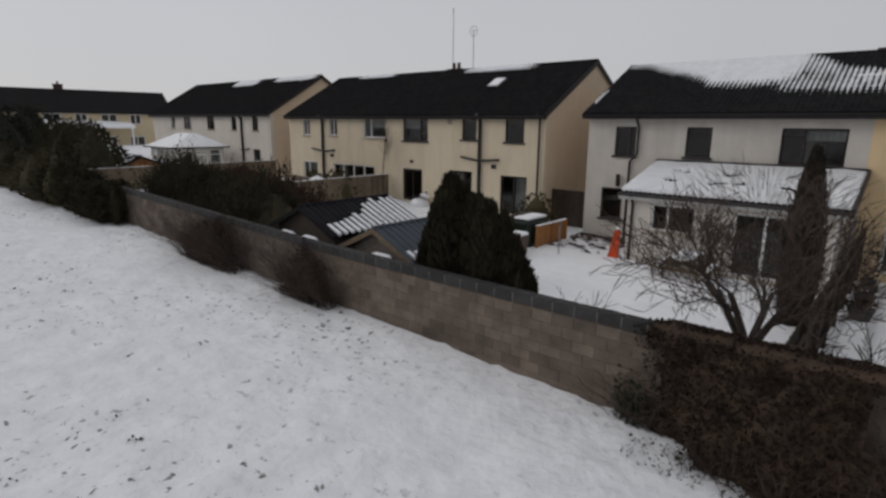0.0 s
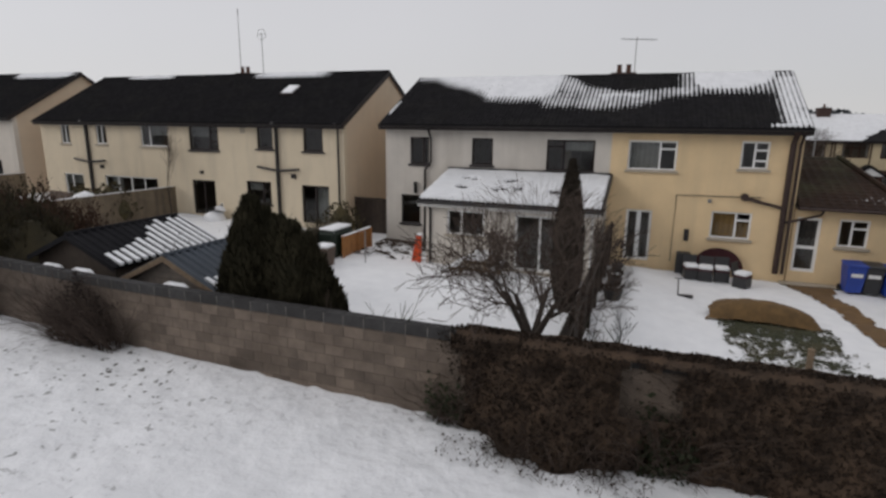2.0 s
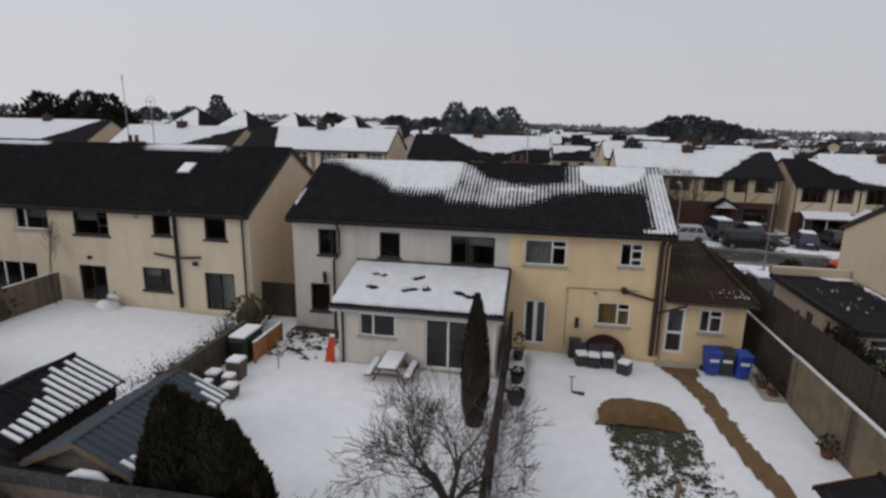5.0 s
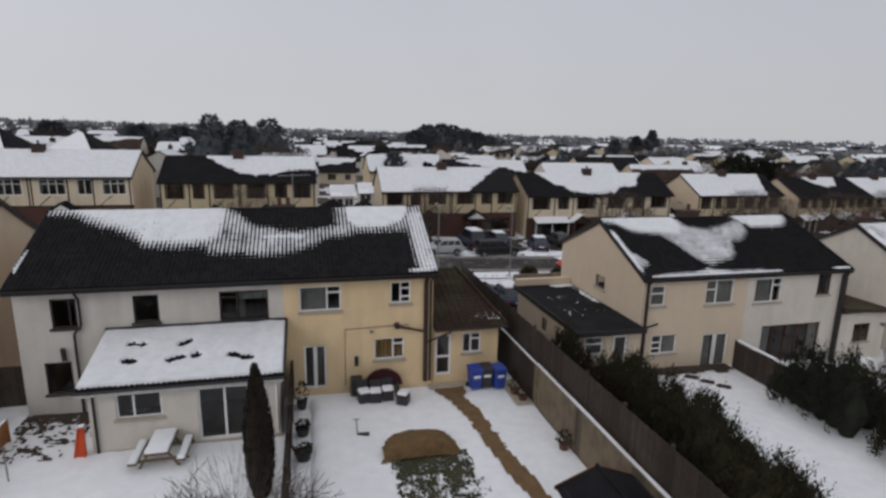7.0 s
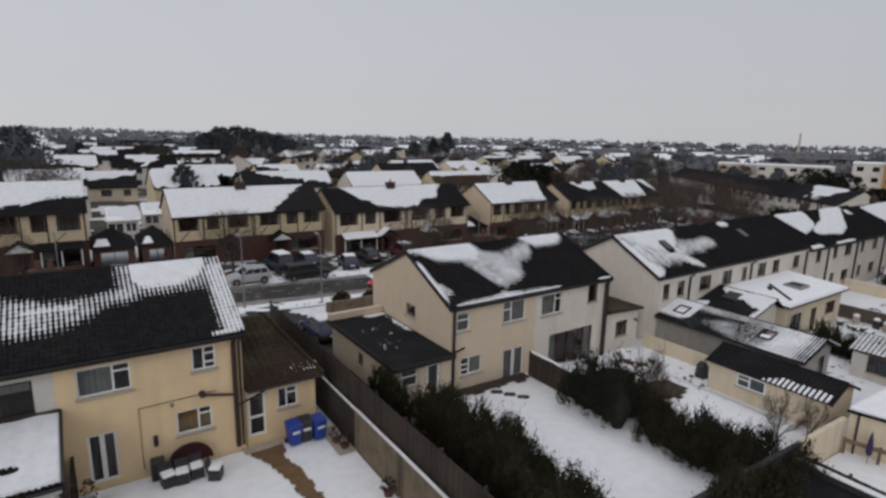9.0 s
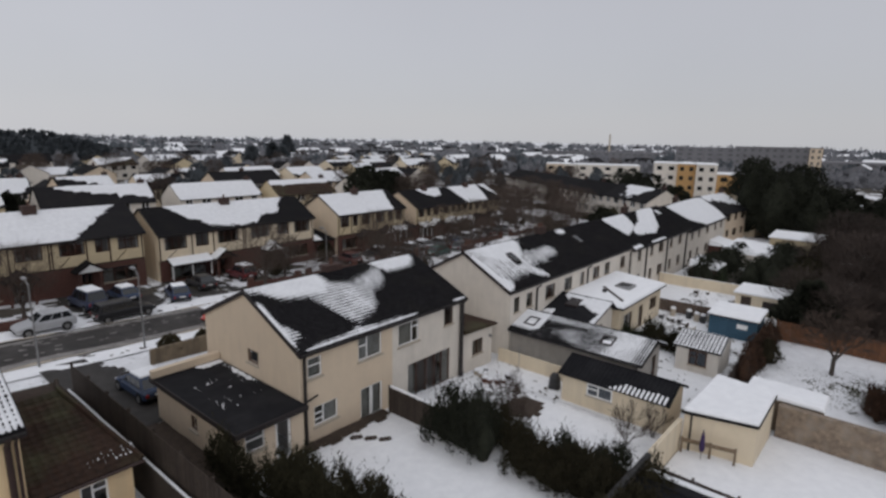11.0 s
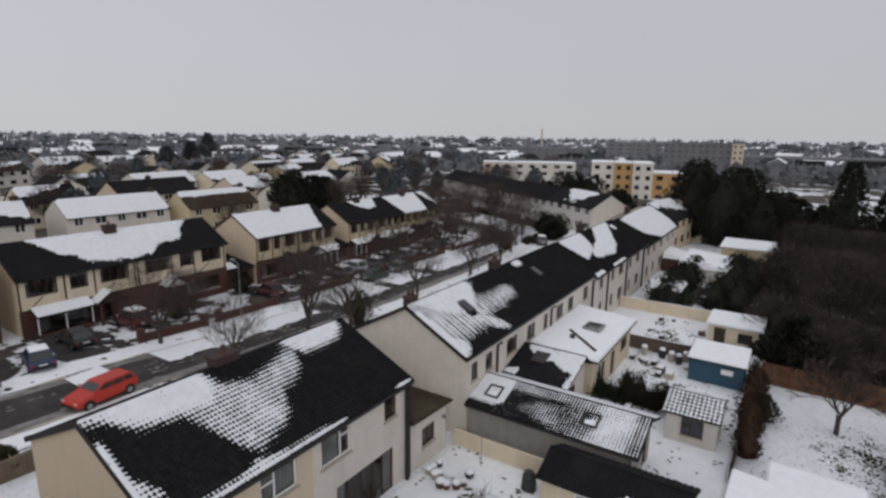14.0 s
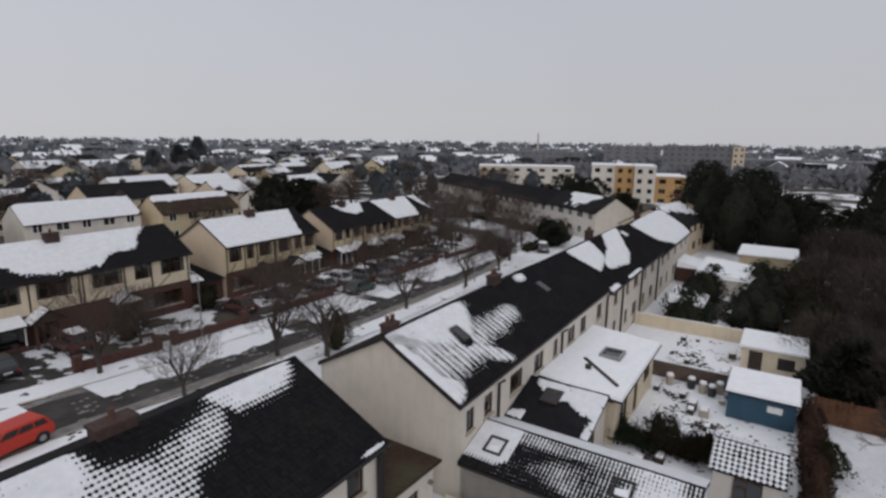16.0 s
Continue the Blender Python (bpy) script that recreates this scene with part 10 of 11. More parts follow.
# ---- woods on the eastern side ----
r_ = random.Random(33)
land("woodland_floor", frange(54.3, 112, 0.6), frange(-40, 7.2, 0.6), SOIL, "dark leaf litter with patches of snow under trees", 0.09, keep=lambda x, y: noise.noise(Vector((x * 0.35, y * 0.35, 12))) < 0.22)
for i in range(34):
    x_, y_ = r_.uniform(58.5, 98), r_.uniform(-26, 7)
    hazy_tree(x_, y_, r_.uniform(6.0, 9.0), "bare brown tree in dense scrub", 200 + i, "trees in the scrub", SCRUB, 2200, 0.028, 0.45)
for i, (xa, ya, xb, yb, ra, ha, st) in enumerate(((56.2, 4.0, 57.0, -20, 1.5, 3.6, 1.5), (59.5, 6.5, 60.5, -20, 1.9, 4.2, 1.9), (63, 6.5, 65, -22, 2.4, 4.6, 2.2), (70, 6.5, 73, -24, 3.0, 5.4, 2.8), (79, 6.5, 83, -26, 3.4, 5.8, 3.2), (89, 5, 94, -26, 3.8, 6.2, 3.6))):
    sc_ = thing("scrub", xa, ya, ground(xa, ya), "dense brown leafless scrub behind garden fences", "scrub", "scrub of the wood")
    st_m, hz = MB(), MB()
    k = round(math.hypot(xb - xa, yb - ya) / st)
    for q in range(k + 1):
        px, py = xa + (xb - xa) * q / k + r_.uniform(-1, 1) * ra * 0.8, ya + (yb - ya) * q / k + r_.uniform(-0.7, 0.7)
        g_ = ground(px, py)
        for w in range(5):
            st_m.tube([(px + r_.uniform(-0.3, 0.3), py + r_.uniform(-0.3, 0.3), g_ - 0.1), (px + r_.uniform(-1, 1) * ra * 0.6, py + r_.uniform(-1, 1) * ra * 0.6, g_ + ha * r_.uniform(0.5, 0.8))], [0.05, 0.02], 4, cap=False)
        slivers(hz, px, py, g_ + 0.1, g_ + ha * r_.uniform(0.7, 1.3), ra * r_.uniform(1.0, 1.6), 2300, 0.75, r_, 0.018 + 0.003 * i)
    part("stems", st_m, BARK, sc_)
    part("thicket", hz, SCRUB, sc_)["kind"] = "stuff"
for i, (x_, y_, h_, rad_) in enumerate(((56.9, 6.3, 4.7, 2.2), (112, 12, 9.5, 4.6), (113, 18, 12, 5.2), (115, 22.5, 12.8, 4.6), (122, 24, 13.6, 5.2), (122, 17, 13, 5.6), (124, 10, 9, 4.8), (118, 8, 8.5, 4.6), (131, 25, 14, 5.2), (131, 16, 12.5, 5.6), (102, 1.5, 15.5, 2.8), (107, -4, 12.5, 3.2), (98, -8, 10.5, 4.2), (112, -12, 11.5, 4.6), (109, 3.5, 8.5, 4.0))):
    evergreen("conifer", x_, y_, h_, rad_, "tall dark spreading conifer at the edge of a wood", 3600, 0.5, 300 + i, CONIFER, 0.45, 0.72 if rad_ > 4.1 else 0.85, 0.42 if rad_ > 4.1 else 0.3, trunk=0.3, group="conifers of the wood", category="tree")
for i, (x_, y_, h_, rad_) in enumerate(((132.5, 48.5, 9.6, 4.4), (136.5, 54.5, 10.2, 4.6))):
    evergreen("broad_evergreen", x_, y_, h_, rad_, "broad dark evergreen behind a terrace", 3200, 0.5, 340 + i, CONIFER, 0.45, 0.6, 0.5, trunk=0.3, group="evergreens behind the terrace", category="tree")


# ---- vehicles ----
def car(x, y, turn, paint, label, length=4.2, height=1.45, tall=False, snow=0.6, name="car"):
    """A parked car: lofted body and cabin, glass, wheels, lamps, bumpers and snow on the roof."""
    c = new(name)
    c.matrix_world = pose(x, y, ground(x, y) + 0.085, 0, 0, turn)
    ORIG[c] = Vector((0, 0, 0))
    tagged(c, label, "car", "parked cars")
    L, W = length / 2, 0.86 if not tall else 0.92
    bz, belt, top = 0.28, 0.88 if not tall else 1.0, height

    def loft(st, closed=True):
        mb = MB()
        k = 0
        for (px, w, z0, z1, rr) in st:
            ring = [(-w, z0 + rr), (-w + rr, z0), (w - rr, z0), (w, z0 + rr), (w, z1 - rr), (w - rr * 1.3, z1), (-w + rr * 1.3, z1), (-w, z1 - rr)]
            mb.v.extend((px, a, b) for a, b in ring)
            k += 1
        for i in range(k - 1):
            for j in range(8):
                a, b = i * 8 + j, i * 8 + (j + 1) % 8
                mb.f.append((a, b, b + 8, a + 8))
        mb.f.append(tuple(range(7, -1, -1)))
        mb.f.append(tuple((k - 1) * 8 + j for j in range(8)))
        return mb

    hood = belt - 0.10
    body = part("body", loft([(-L, W * 0.86, bz + 0.14, belt - 0.16, 0.06), (-L + 0.12, W * 0.95, bz + 0.02, belt - 0.02, 0.09), (-L + 0.7, W, bz, belt, 0.1), (0.2, W, bz, belt, 0.1), (L - 1.15, W, bz, hood + 0.06, 0.1), (L - 0.35, W * 0.95, bz + 0.02, hood - 0.08, 0.1), (L - 0.08, W * 0.86, bz + 0.1, hood - 0.22, 0.08), (L, W * 0.74, bz + 0.18, hood - 0.34, 0.05)]), paint, c, smooth=False)
    cab0, cab1 = -L + (0.12 if tall else 0.3), L - 1.15
    rf0, rf1 = cab0 + (0.25 if tall else 0.55), cab1 - 0.72
    wr = W - 0.2
    mb = MB().hexa([(cab0, -W + 0.06, belt - 0.03), (cab1, -W + 0.06, belt - 0.05), (cab1, W - 0.06, belt - 0.05), (cab0, W - 0.06, belt - 0.03), (rf0, -wr, top - 0.05), (rf1, -wr, top - 0.05), (rf1, wr, top - 0.05), (rf0, wr, top - 0.05)])
    mb.hexa([(rf0, -wr, top - 0.05), (rf1, -wr, top - 0.05), (rf1, wr, top - 0.05), (rf0, wr, top - 0.05), (rf0 + 0.12, -wr + 0.1, top), (rf1 - 0.12, -wr + 0.1, top), (rf1 - 0.12, wr - 0.1, top), (rf0 + 0.12, wr - 0.1, top)])
    cabin = part("cabin", mb, paint, c)
    zt, zb = top - 0.10, belt + 0.03

    def side(u, v, s, e=0.012):
        t = (v - (belt - 0.04)) / (top - 0.05 - belt + 0.04)
        xx = (cab0 + (rf0 - cab0) * t) + u * ((cab1 + (rf1 - cab1) * t) - (cab0 + (rf0 - cab0) * t))
        yy = (W - 0.06) + (wr - W + 0.06) * t + e
        return (xx, s * yy, v)

    for s in (-1, 1):
        for a, b in ((0.06, 0.30), (0.33, 0.60), (0.63, 0.93)):
            part("side_window", MB().poly(side(a, zb, s), side(b, zb, s), side(b, zt, s), side(a, zt, s)), CARGLASS, cabin)

    def endw(xa, xb, s):
        p = []
        for v, w in ((zb, W - 0.16), (zt, wr - 0.08)):
            t = (v - (belt - 0.04)) / (top - 0.05 - belt + 0.04)
            p.append((xa + (xb - xa) * t + s * 0.012, w, v))
        return MB().poly((p[0][0], -p[0][1], p[0][2]), (p[0][0], p[0][1], p[0][2]), (p[1][0], p[1][1], p[1][2]), (p[1][0], -p[1][1], p[1][2]))

    part("windscreen", endw(cab1, rf1, 1), CARGLASS, cabin)
    part("rear_window", endw(cab0, rf0, -1), CARGLASS, cabin)
    for wx in (-L + 0.72, L - 0.78):
        for s in (-1, 1):
            w = part("wheel", MB().tube([(wx, s * (W - 0.16), 0.3), (wx, s * (W + 0.015), 0.3)], 0.31, 16), RUBBER, c)
            part("rim", MB().tube([(wx, s * (W + 0.012), 0.3), (wx, s * (W + 0.028), 0.3)], [0.19, 0.16], 12), METAL, w)
            part("wheel_arch", MB().tube([(wx, s * (W - 0.05), 0.32), (wx, s * (W + 0.006), 0.32)], 0.37, 16), RUBBER, c)
    for s in (-1, 1):
        part("headlight", MB().box(L - 0.3, L - 0.06, s * 0.6 - 0.14, s * 0.6 + 0.14, hood - 0.33, hood - 0.2), LAMPGLASS, c, bevel=0.02)
        part("tail_light", MB().box(-L - 0.012, -L + 0.1, s * 0.66 - 0.09, s * 0.66 + 0.09, belt - 0.36, belt - 0.14), REDGLASS, c, bevel=0.015)
        part("door_mirror", MB().box(cab1 - 0.35, cab1 - 0.2, s * (W + 0.1) - 0.07, s * (W + 0.1) + 0.07, belt, belt + 0.14), paint, c, bevel=0.03)
    part("front_bumper", MB().box(L - 0.14, L + 0.03, -W * 0.78, W * 0.78, bz + 0.08, bz + 0.26), RUBBER, c, bevel=0.03)
    part("rear_bumper", MB().box(-L - 0.03, -L + 0.12, -W * 0.85, W * 0.85, bz + 0.08, bz + 0.28), RUBBER, c, bevel=0.03)
    part("number_plate", MB().box(-L - 0.04, -L - 0.03, -0.26, 0.26, bz + 0.3, bz + 0.41), WHITE_P, c)
    if snow > 0.2:
        part("roof_snow", MB().hexa([(rf0 + 0.05, -wr + 0.04, top - 0.01), (rf1 - 0.05, -wr + 0.04, top - 0.01), (rf1 - 0.05, wr - 0.04, top - 0.01), (rf0 + 0.05, wr - 0.04, top - 0.01), (rf0 + 0.15, -wr + 0.1, top + 0.1), (rf1 - 0.1, -wr + 0.1, top + 0.1), (rf1 - 0.1, wr - 0.1, top + 0.1), (rf0 + 0.15, wr - 0.1, top + 0.1)]), SNOW, c, bevel=0.04)
    if snow > 0.7:
        part("bonnet_snow", MB().hexa([(cab1 + 0.1, -W + 0.2, hood + 0.0), (L - 0.45, -W + 0.25, hood - 0.1), (L - 0.45, W - 0.25, hood - 0.1), (cab1 + 0.1, W - 0.2, hood + 0.0), (cab1 + 0.1, -W + 0.25, hood + 0.12), (L - 0.55, -W + 0.3, hood + 0.0), (L - 0.55, W - 0.3, hood + 0.0), (cab1 + 0.1, W - 0.25, hood + 0.12)]), SNOW, c)
    return c


def paint(name, col, rough=0.3):
    return mat(name, col, tuple(q * 0.92 for q in col), rough=rough, scale=1.5, bump=0.0, spec=0.4)


P_SILVER, P_NAVY, P_BLACK = paint("paint_silver", (0.42, 0.43, 0.45)), paint("paint_navy", (0.020, 0.030, 0.065)), paint("paint_black", (0.022, 0.022, 0.024))
P_RED, P_BLUE, P_GREY = paint("paint_red", (0.46, 0.028, 0.012), 0.4), paint("paint_blue", (0.022, 0.040, 0.085)), paint("paint_grey", (0.12, 0.125, 0.13))
P_GREEN, P_WHITE = paint("paint_green", (0.03, 0.07, 0.06)), paint("paint_white", (0.62, 0.63, 0.64))
car(12.6, 51.3, 180, P_SILVER, "silver compact car parked at the kerb", 4.0, 1.55, True, 0.0)
car(18.3, 51.2, 2, P_BLACK, "black estate car parked at the kerb", 4.7, 1.6, True, 0.0)
car(17.2, 56.6, 95, P_NAVY, "dark blue off-roader in a driveway with snow on its roof", 4.5, 1.85, True, 0.6, "off_roader")
car(20.4, 57.2, 92, P_BLUE, "blue saloon car parked in a driveway", 4.3, 1.45, False, 0.3)
car(24.2, 54.3, 78, P_BLUE, "blue car in a driveway with snow on its roof", 4.2, 1.45, False, 0.9)
car(27.9, 57.0, 88, P_BLACK, "black saloon car parked beside a porch", 4.3, 1.42, False, 0.0)
car(24.0, 44.35, 188, P_RED, "bright red hatchback parked at the kerb", 4.2, 1.42, True, 0.0)
car(13.2, 34.4, 92, P_BLUE, "blue car in a side driveway", 4.2, 1.42, False, 0.3)
car(48.0, 57.0, 90, paint("paint_dark_red", (0.075, 0.016, 0.014)), "dark red car in a driveway", 4.2, 1.5, False, 0.0)
car(33.4, 58.6, 92, mat("paint_maroon", (0.10, 0.02, 0.022), rough=0.3, scale=1.5, bump=0), "maroon van under a cap of snow in a front garden", 4.0, 1.75, True, 0.9, "van")
car(53.5, 57.3, 92, P_BLACK, "black car with snow on its roof in a driveway", 4.2, 1.5, False, 0.9)
for i, (x_, y_, t_, p_, s_) in enumerate(((59, 56.5, 88, P_GREY, 0.9), (62.2, 57, 90, P_SILVER, 0.9), (65.6, 56.2, 92, P_GREY, 0.9), (69, 57, 88, P_BLUE, 0.9), (72.5, 56.6, 90, P_GREY, 0.9), (60.5, 51.6, 3, P_GREEN, 0.0), (66.0, 51.6, 3, P_GREY, 0.0), (76, 57, 90, P_SILVER, 0.9), (80, 58, 90, P_BLACK, 0.9), (85, 58, 88, P_GREY, 0.9), (96, 44, 30, P_GREY, 0.9), (101, 66, 70, P_BLACK, 0.9), (-8, 51.4, 2, P_GREY, 0.9), (-22, 51.4, 0, P_BLACK, 0.9), (2.5, 57, 90, P_WHITE, 0.9))):
    car(x_, y_, t_, p_, "parked car with snow on roof and bonnet" if s_ else "dark parked car at the kerb", 4.3, 1.48, False, s_)

land("verge_snow", frange(24, 92, 0.2), frange(46.4, 50.9, 0.18), SNOW, "broad snow-covered grass verge beside the road", 0.14, rel=False, keep=lambda x, y: y > 47.1 + 0.5 * noise.noise(Vector((x * 0.4, y * 0.4, 61))) + 0.35 * noise.noise(Vector((x * 1.6, y * 1.6, 63))) + 0.06 * max(0.0, 30 - x) and not (26.5 < x < 30.2 or 46.6 < x < 49.4 or 57.9 < x < 59.8 or 66.4 < x < 68.6))
for a_, b_, m_, lb_ in ((43.7, 50.3, SLUSH, "patches of grey slush on a wet road"), (50.4, 53.2, SOIL, "bare trodden earth through snow on a verge"), (41.6, 43.6, SOIL, "bare trodden earth through snow on a verge")):
    land("slush_patches" if m_ is SLUSH else "trodden_ground", frange(-30, 88, 0.22), frange(a_, b_, 0.2), m_, lb_, 0.115, rel=False, keep=lambda x, y, k=m_ is SLUSH: 0.7 * noise.noise(Vector((x * 0.5, y * 1.6, 41))) + 0.5 * noise.noise(Vector((x * 2.2, y * 3, 43))) > (0.34 if k else 0.42))

# ---- street trees ----
for i, (x_, y_, h_, rd) in enumerate(((32.2, 51.7, 6.2, 0.14), (33.5, 43.4, 4.6, 0.08), (42.0, 44.2, 6.6, 0.15), (44.2, 40.9, 6.8, 0.14), (50.5, 52.6, 6.5, 0.14), (58.0, 43.2, 5.8, 0.12), (69.5, 42.8, 6.4, 0.14), (12.5, 56.5, 5.6, 0.11), (37.5, 56.0, 4.4, 0.09), (64.0, 53.0, 6.2, 0.13), (73, 53.5, 6.4, 0.14), (79, 43.2, 6.6, 0.15), (86, 45.0, 6.8, 0.15), (82, 55.5, 6.6, 0.14), (90, 57.5, 6.8, 0.15), (95, 62, 7.0, 0.15), (101, 50, 7.0, 0.15), (106, 55, 7, 0.15), (-6, 52.8, 5.5, 0.12), (92, 68, 7, 0.15), (98, 74, 7, 0.15), (118, 66, 7, 0.15), (121, 76, 7, 0.15))):
    hazy_tree(x_, y_, h_ * 1.15, "bare street tree with fine upright twigs", 400 + i, "street trees", TWIG, 2800 if x_ < 62 else 2000, 0.011 if x_ < 62 else 0.02, 0.48, "street_tree", 4, 0.55)
for i, (x_, y_, h_, rd) in enumerate(((37.2, 57.5, 2.9, 1.7), (55.0, 58.6, 3.4, 1.4), (46.6, 60.0, 2.6, 1.0), (45.6, 41.2, 3.6, 1.3), (88, 47, 3, 1.8), (93, 52, 3.2, 2.0), (104, 44, 4.5, 2.4), (109, 49, 4.0, 2.2), (17.0, 39.5, 1.5, 0.7), (19.6, 39.5, 1.3, 0.7), (78, 60.6, 3, 1.6))):
    evergreen("evergreen_shrub", x_, y_, h_, rd, "dark rounded evergreen shrub in a front garden", 2400, 0.16, 440 + i, OLIVE if i in (0, 8, 9) else EVERGREEN, 0.45, 0.7, 0.4, group="front garden shrubs")
for i, (x_, y_) in enumerate(((16.4, 42.3), (41.0, 52.6), (72.0, 43.0), (10.2, 43.0))):
    z_ = ground(x_, y_)
    l_ = thing("street_lamp", x_, y_, z_, "slim grey street lamp", "street lamp", "street lamps")
    part("pole", MB().tube([(x_, y_, z_ - 0.1), (x_, y_, z_ + 1.2), (x_, y_, z_ + 5.6)], [0.09, 0.06, 0.045], 8), METAL, l_)
    part("arm", MB().tube([(x_, y_, z_ + 5.6), (x_, y_ + 0.7, z_ + 5.85)], 0.035, 6), METAL, l_)
    part("lamp_head", MB().box(x_ - 0.12, x_ + 0.12, y_ + 0.5, y_ + 1.15, z_ + 5.8, z_ + 5.95), METAL, l_, bevel=0.03)

# ---- trees among and beyond the far houses ----
r_ = random.Random(77)
for i, (x_, y_, h_, rd) in enumerate(((-82, 80, 11.5, 5.5), (-76, 82, 12, 5.5), (-70, 80, 11.5, 5), (-66, 78, 9, 4), (-101, 130, 10, 6), (-92, 130, 9, 5), (-88, 128, 10.5, 3.5), (-81.9, 130, 13.5, 3.2), (-71, 180, 10, 5), (-48, 180, 10, 7), (-54, 200, 10, 8), (-41, 200, 10, 7), (-17.6, 110, 13.3, 4.4), (-15, 113, 11, 4.4), (-12.5, 110, 12.6, 4.4), (-8.6, 130, 13.4, 6.2), (54, 282, 13, 7.5), (60, 282, 16, 8), (67, 280, 16.5, 8), (74, 282, 16, 8), (81, 284, 14.5, 7.5), (88, 284, 13, 7), (95, 286, 11, 6.5), (88.5, 100, 9.3, 3.6), (92, 101, 9.8, 3.8), (96, 100, 8.8, 3.8), (99.5, 100, 8.4, 3.4), (22, 104, 6, 2.4), (128, 40, 7, 3.2), (141, 52, 8, 3.4), (136, 60, 7.5, 3), (104, 46, 3.5, 2.0), (101, 44, 3.2, 1.8), (150, 250, 11, 3.2), (163, 252, 13, 2.8), (176, 262, 11, 3.4), (205, 300, 17, 3.4))):
    # beyond y 105 the crowns take the green lightened for haze
    evergreen("far_conifer", x_, y_, h_, rd, "dark evergreen tree standing over distant roofs", 1800, 1.5 if y_ > 160 else 0.8, 500 + i, HAZED_GREEN if y_ > 105 else CONIFER, 0.5, 0.86, 0.45, trunk=0.35, fill=0.82, group="distant evergreens", category="tree")
for i in range(80):
    x_, y_ = r_.uniform(-120, 260), r_.uniform(82, 300)
    hazy_tree(x_, y_, r_.uniform(6, 10), "bare tree between distant houses", 600 + i, "distant bare trees", TWIG, 1000, 0.05, 0.4)
for i in range(44):
    x_, y_ = r_.uniform(-110, 240), r_.uniform(84, 250)
    evergreen("far_conifer", x_, y_, r_.uniform(4.5, 8.5), r_.uniform(1.8, 3.6), "dark evergreen between distant houses", 800, 0.8, 800 + i, HAZED_GREEN, 0.5, 0.86, 0.45, trunk=0.25, fill=0.78, group="distant evergreens", category="tree")
far_w, far_g = MB(), MB()
for i in range(4200):
    d = 260 + 1500 * r_.random() ** 1.6
    a = r_.uniform(-62, 112)
    x_, y_ = 20 + d * math.sin(radians(a)), 15 + d * math.cos(radians(a))
    if -60 < y_ < 40 and x_ < 150:
        continue
    g = ground(x_, y_)
    h = r_.uniform(4, 7.2) * (1 + d / 3000) * (1.2 if r_.random() < 0.08 else 1) * (1.0 if d < 420 else 1.1) * (1.1 if a < 20 else 1.0)
    w = h * r_.uniform(0.6, 1.1)
    mb = far_g if noise.noise(Vector((x_ * 0.012, y_ * 0.012, 4))) > 0.12 else far_w
    for k in range(30 if d < 500 else 18):
        px, py, pz = x_ + r_.gauss(0, w * 0.45), y_ + r_.gauss(0, w * 0.45), g + h * min(0.95, max(0.1, r_.gauss(0.5, 0.26)))
        s = w * r_.uniform(0.14, 0.34)
        q = r_.uniform(0, 6.28)
        n = len(mb.v)
        mb.v.extend([(px - s * math.cos(q), py - s * math.sin(q), pz - s * r_.uniform(0.2, 0.8)), (px + s * math.cos(q), py + s * math.sin(q), pz - s * r_.uniform(0.2, 0.8)), (px + s * 0.3 * math.sin(q), py - s * 0.3 * math.cos(q), pz + s * r_.uniform(0.5, 1.1)), (px, py - s * 0.5, pz - s * 0.9)])
        mb.f.extend([(n, n + 1, n + 2), (n, n + 3, n + 2), (n + 1, n + 3, n + 2)])
solid("far_woods", far_w, HAZED_WOOD, "bare woods and gardens reaching to the horizon", "woods", kind="stuff")
solid("far_evergreens", far_g, HAZED_GREEN, "dark evergreens scattered to the horizon", "woods", kind="stuff")
# low town roofs towards the horizon
town_w, town_r, town_s = MB(), MB(), MB()
for i in range(520):
    d = 330 + 900 * r_.random() ** 1.4
    a = r_.uniform(-40, 100)
    x_, y_ = 20 + d * math.sin(radians(a)), 15 + d * math.cos(radians(a))
    g = ground(x_, y_)
    w, dp, h, ri = r_.uniform(5, 10), 4.2, r_.uniform(4.6, 5.6), r_.uniform(1.8, 2.6)
    t = radians(r_.choice([0, 0, 20, -25, 90, 60]))
    c, s = math.cos(t), math.sin(t)

    def tp(px, py, pz):
        return (x_ + px * c - py * s, y_ + px * s + py * c, g + pz)

    town_w.hexa([tp(-w, -dp, -1), tp(w, -dp, -1), tp(w, dp, -1), tp(-w, dp, -1), tp(-w, -dp, h), tp(w, -dp, h), tp(w, dp, h), tp(-w, dp, h)])
    town_w.poly(tp(-w, -dp, h), tp(-w, dp, h), tp(-w, 0, h + ri)).poly(tp(w, -dp, h), tp(w, dp, h), tp(w, 0, h + ri))
    tgt = town_s if r_.random() < 0.55 else town_r
    for sg in (-1, 1):
        tgt.poly(tp(-w - 0.3, sg * (dp + 0.4), h - 0.15), tp(w + 0.3, sg * (dp + 0.4), h - 0.15), tp(w + 0.3, 0, h + ri + 0.08), tp(-w - 0.3, 0, h + ri + 0.08))
solid("town_walls", town_w, HAZED_GREY, "haze-grey walls of houses far across the town", "town", kind="stuff")
solid("town_roofs", town_r, TILE, "dark roofs far across the town", "town", kind="stuff")
solid("town_snow_roofs", town_s, SNOW, "snow-covered roofs far across the town", "town", kind="stuff")

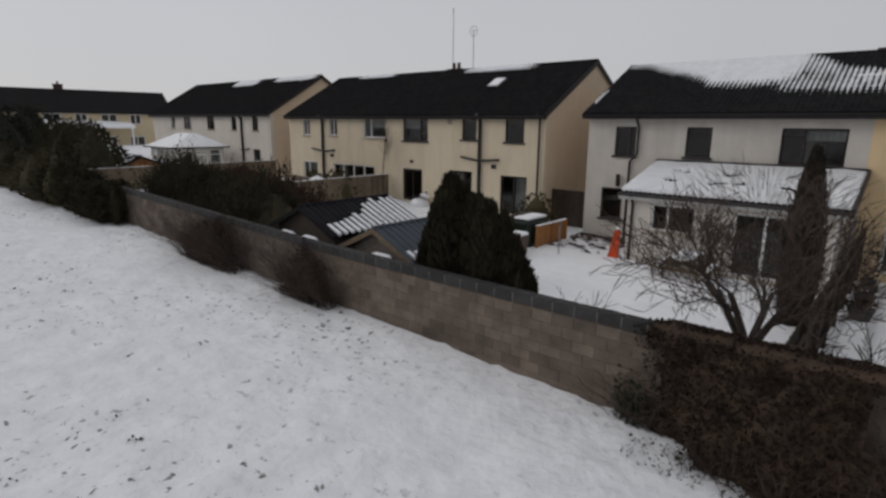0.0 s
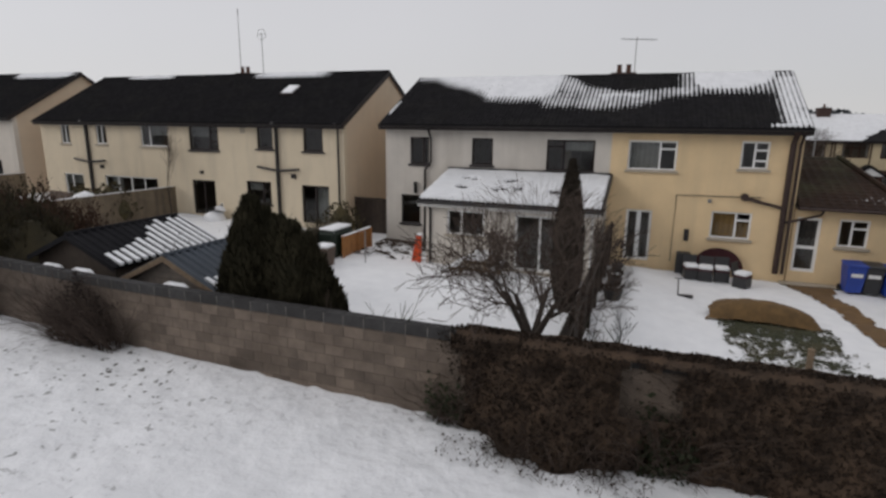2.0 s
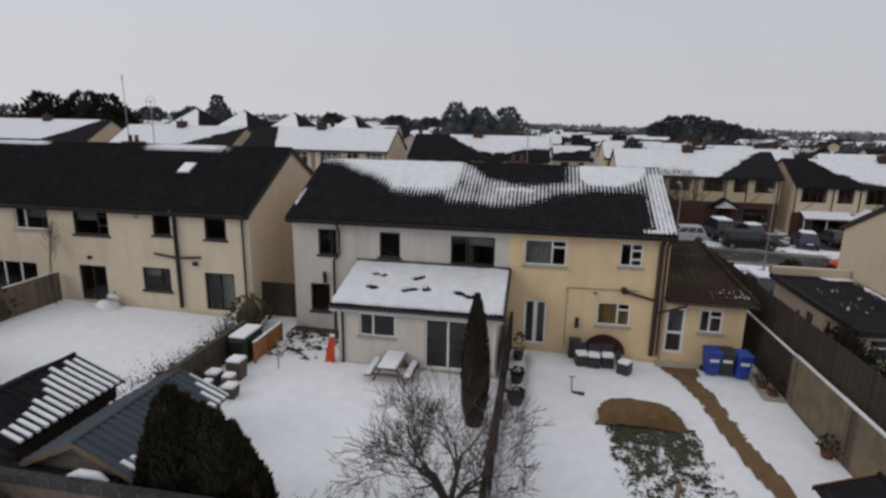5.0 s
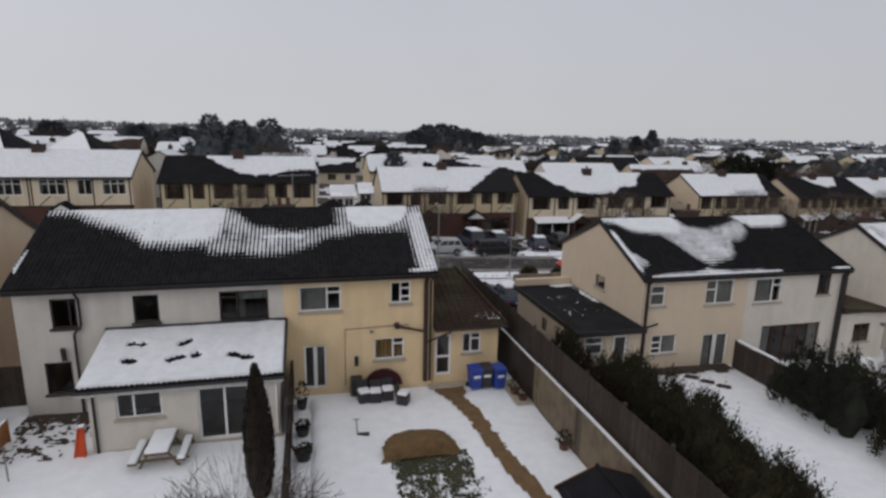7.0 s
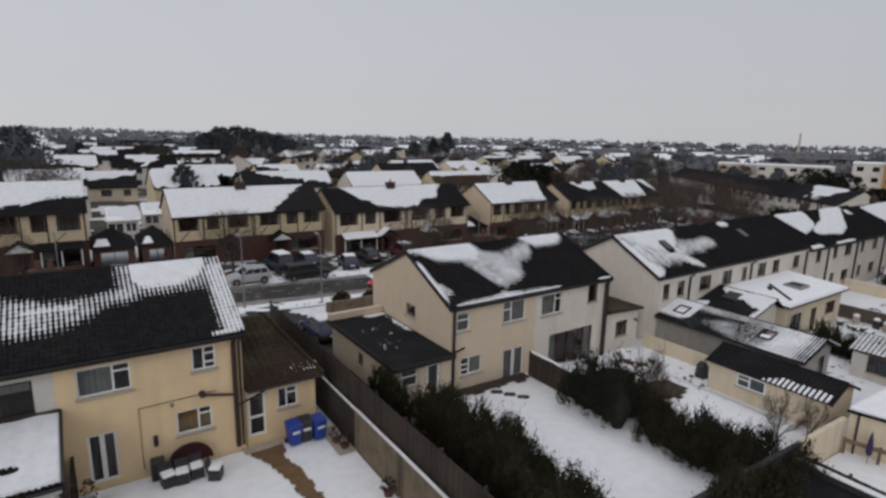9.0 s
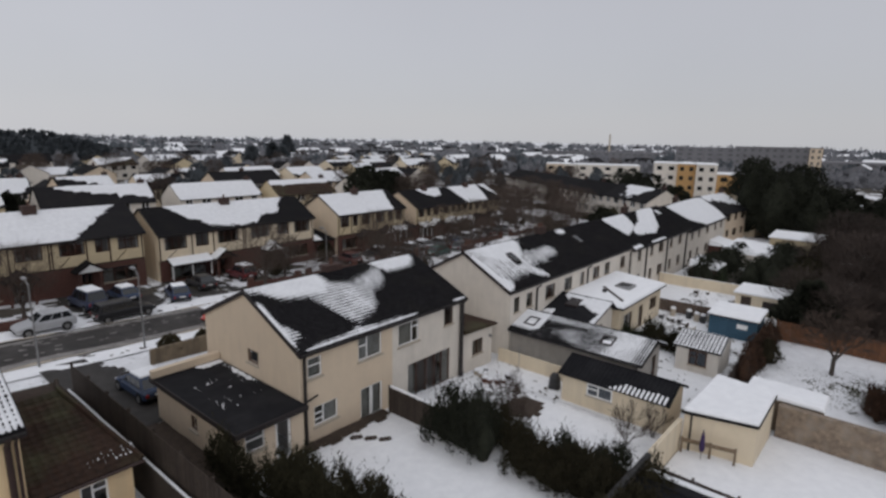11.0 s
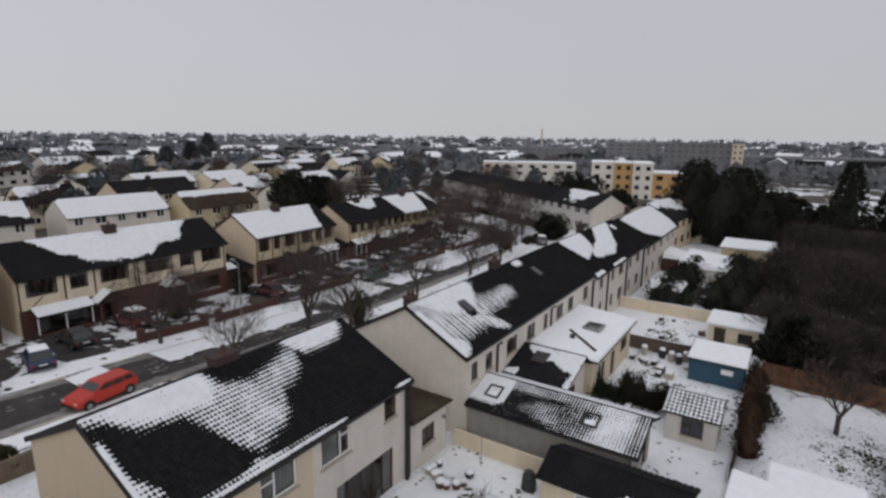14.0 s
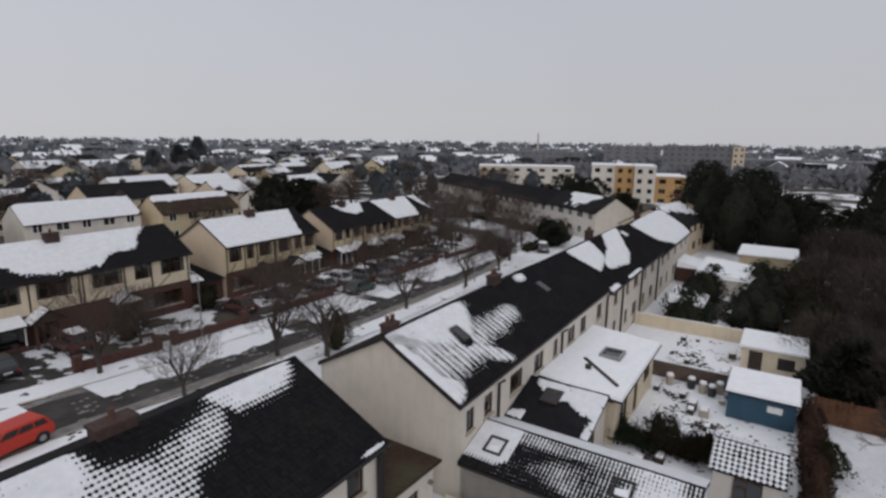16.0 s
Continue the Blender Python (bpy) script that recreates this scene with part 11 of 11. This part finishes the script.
# side gate between the first two houses
gt = thing("side_gate", -12.4, 23.4, 0.3, "dark grey boarded side gate between two houses", "gate")
for i in range(8):
    part("board", MB().box(-13.4 + i * 0.25, -13.16 + i * 0.25, 23.4, 23.43, 0.2, 2.0), FENCE_D, gt)
for x_ in (-13.45, -11.4):
    part("post", MB().box(x_ - 0.05, x_ + 0.05, 23.35, 23.47, 0.0, 2.1), FENCE_D, gt)

# trees and low hedges where the street bends away
for i in range(26):
    x_, y_ = r_.uniform(94, 134), r_.uniform(60, 118)
    if abs(x_ - 111) < 5:
        x_ += 9
    hazy_tree(x_, y_, r_.uniform(5.5, 8.5), "bare tree where the street bends", 700 + i, "trees at the bend", TWIG, 1100, 0.03, 0.42)
for i, (xa, ya, xb, yb) in enumerate(((96, 60, 101, 72), (102, 78, 104, 95), (118, 60, 124, 72), (94, 46, 103, 46), (112, 52, 116, 58))):
    hedge_row("street_hedge", [(xa, ya), (xb, yb)], 0.9, 1.5, "dark clipped hedge beside the street", 720 + i, n=160, size=0.3, material=EVERGREEN, step=1.6)


# ---- the pieces of roofs and walls nearest the path ----
tw_ = SC.length / round(SC.length / TW)
te_ = SC.run / round(SC.run / TE)
mb = MB()
mb.v.extend(tuple(p - SC.at(0, 0)) for p in tile_points(SC, 0, 0, tw_, te_))
mb.f.extend(TILE_F)
tile_mesh = place_mesh("tile", mb, TILE)
for j in range(NEAR_ROWS):
    for i in range(NEAR_COLS):
        t = new("tile", tile_mesh)
        t.parent = RC
        t.location = SC.at(i * tw_, j * te_) - ORIG[RC]


def block_mesh(name, w, h, material):
    g, e = 0.004, 0.007
    mb = MB()
    o = [(g, 0.0, g), (w - g, 0.0, g), (w - g, 0.0, h - g), (g, 0.0, h - g)]
    f = [(g + e, -0.008, g + e), (w - g - e, -0.008, g + e), (w - g - e, -0.008, h - g - e), (g + e, -0.008, h - g - e)]
    mb.v.extend(o + f)
    mb.f.append((4, 5, 6, 7))
    for a in range(4):
        b = (a + 1) % 4
        mb.f.append((a, b, 4 + b, 4 + a))
    return place_mesh(name, mb, material), mb


BW, BH = 0.45, 0.225
bm1, bm1_mb = block_mesh("concrete_block", BW, BH, BLOCK)
cop = MB()
cop.hexa([(0.007, -0.02, 0), (BW - 0.007, -0.02, 0), (BW - 0.007, 0.22, 0), (0.007, 0.22, 0), (0.012, -0.012, 0.21), (BW - 0.012, -0.012, 0.21), (BW - 0.012, 0.21, 0.21), (0.012, 0.21, 0.21)])
cop_mesh = place_mesh("coping_block", cop, COPING)
rest, rest_cop, joints = MB(), MB(), MB()
x = -62.0
col = 0
while x < 24.6:
    top = wall_top(x + BW / 2) - 0.235
    joints.box(x - 0.009, x + 0.009, WY0 - 0.014, WY1 + 0.012, top - 0.03, top + 0.205)
    if -12.5 < x < 1.0:
        c_ = new("coping_block", cop_mesh)
        c_.parent = wall
        c_.location = (x, WY0, top + 0.012)
    else:
        n = len(rest_cop.v)
        rest_cop.v.extend((p[0] + x, p[1] + WY0, p[2] + top + 0.012) for p in cop.v)
        rest_cop.f.extend(tuple(n + k for k in f) for f in cop.f)
    for j in range(7):
        z = top - 0.012 - (j + 1) * BH
        xo = x + (BW / 2 if j % 2 else 0)
        if -12.5 < x < 1.0:
            b_ = new("concrete_block", bm1)
            b_.parent = wall
            b_.location = (xo, WY0, z)
        else:
            n = len(rest.v)
            rest.v.extend((p[0] + xo, p[1] + WY0, p[2] + z) for p in bm1_mb.v)
            rest.f.extend(tuple(n + k for k in f) for f in bm1_mb.f)
    x += BW
    col += 1
o_ = part("concrete_blocks_far", rest, BLOCK, wall)
o_["kind"] = "stuff"
o_ = part("coping_joint", joints, JOINT, wall)
o_["kind"] = "stuff"
o_ = part("coping_blocks_far", rest_cop, COPING, wall)
o_["kind"] = "stuff"
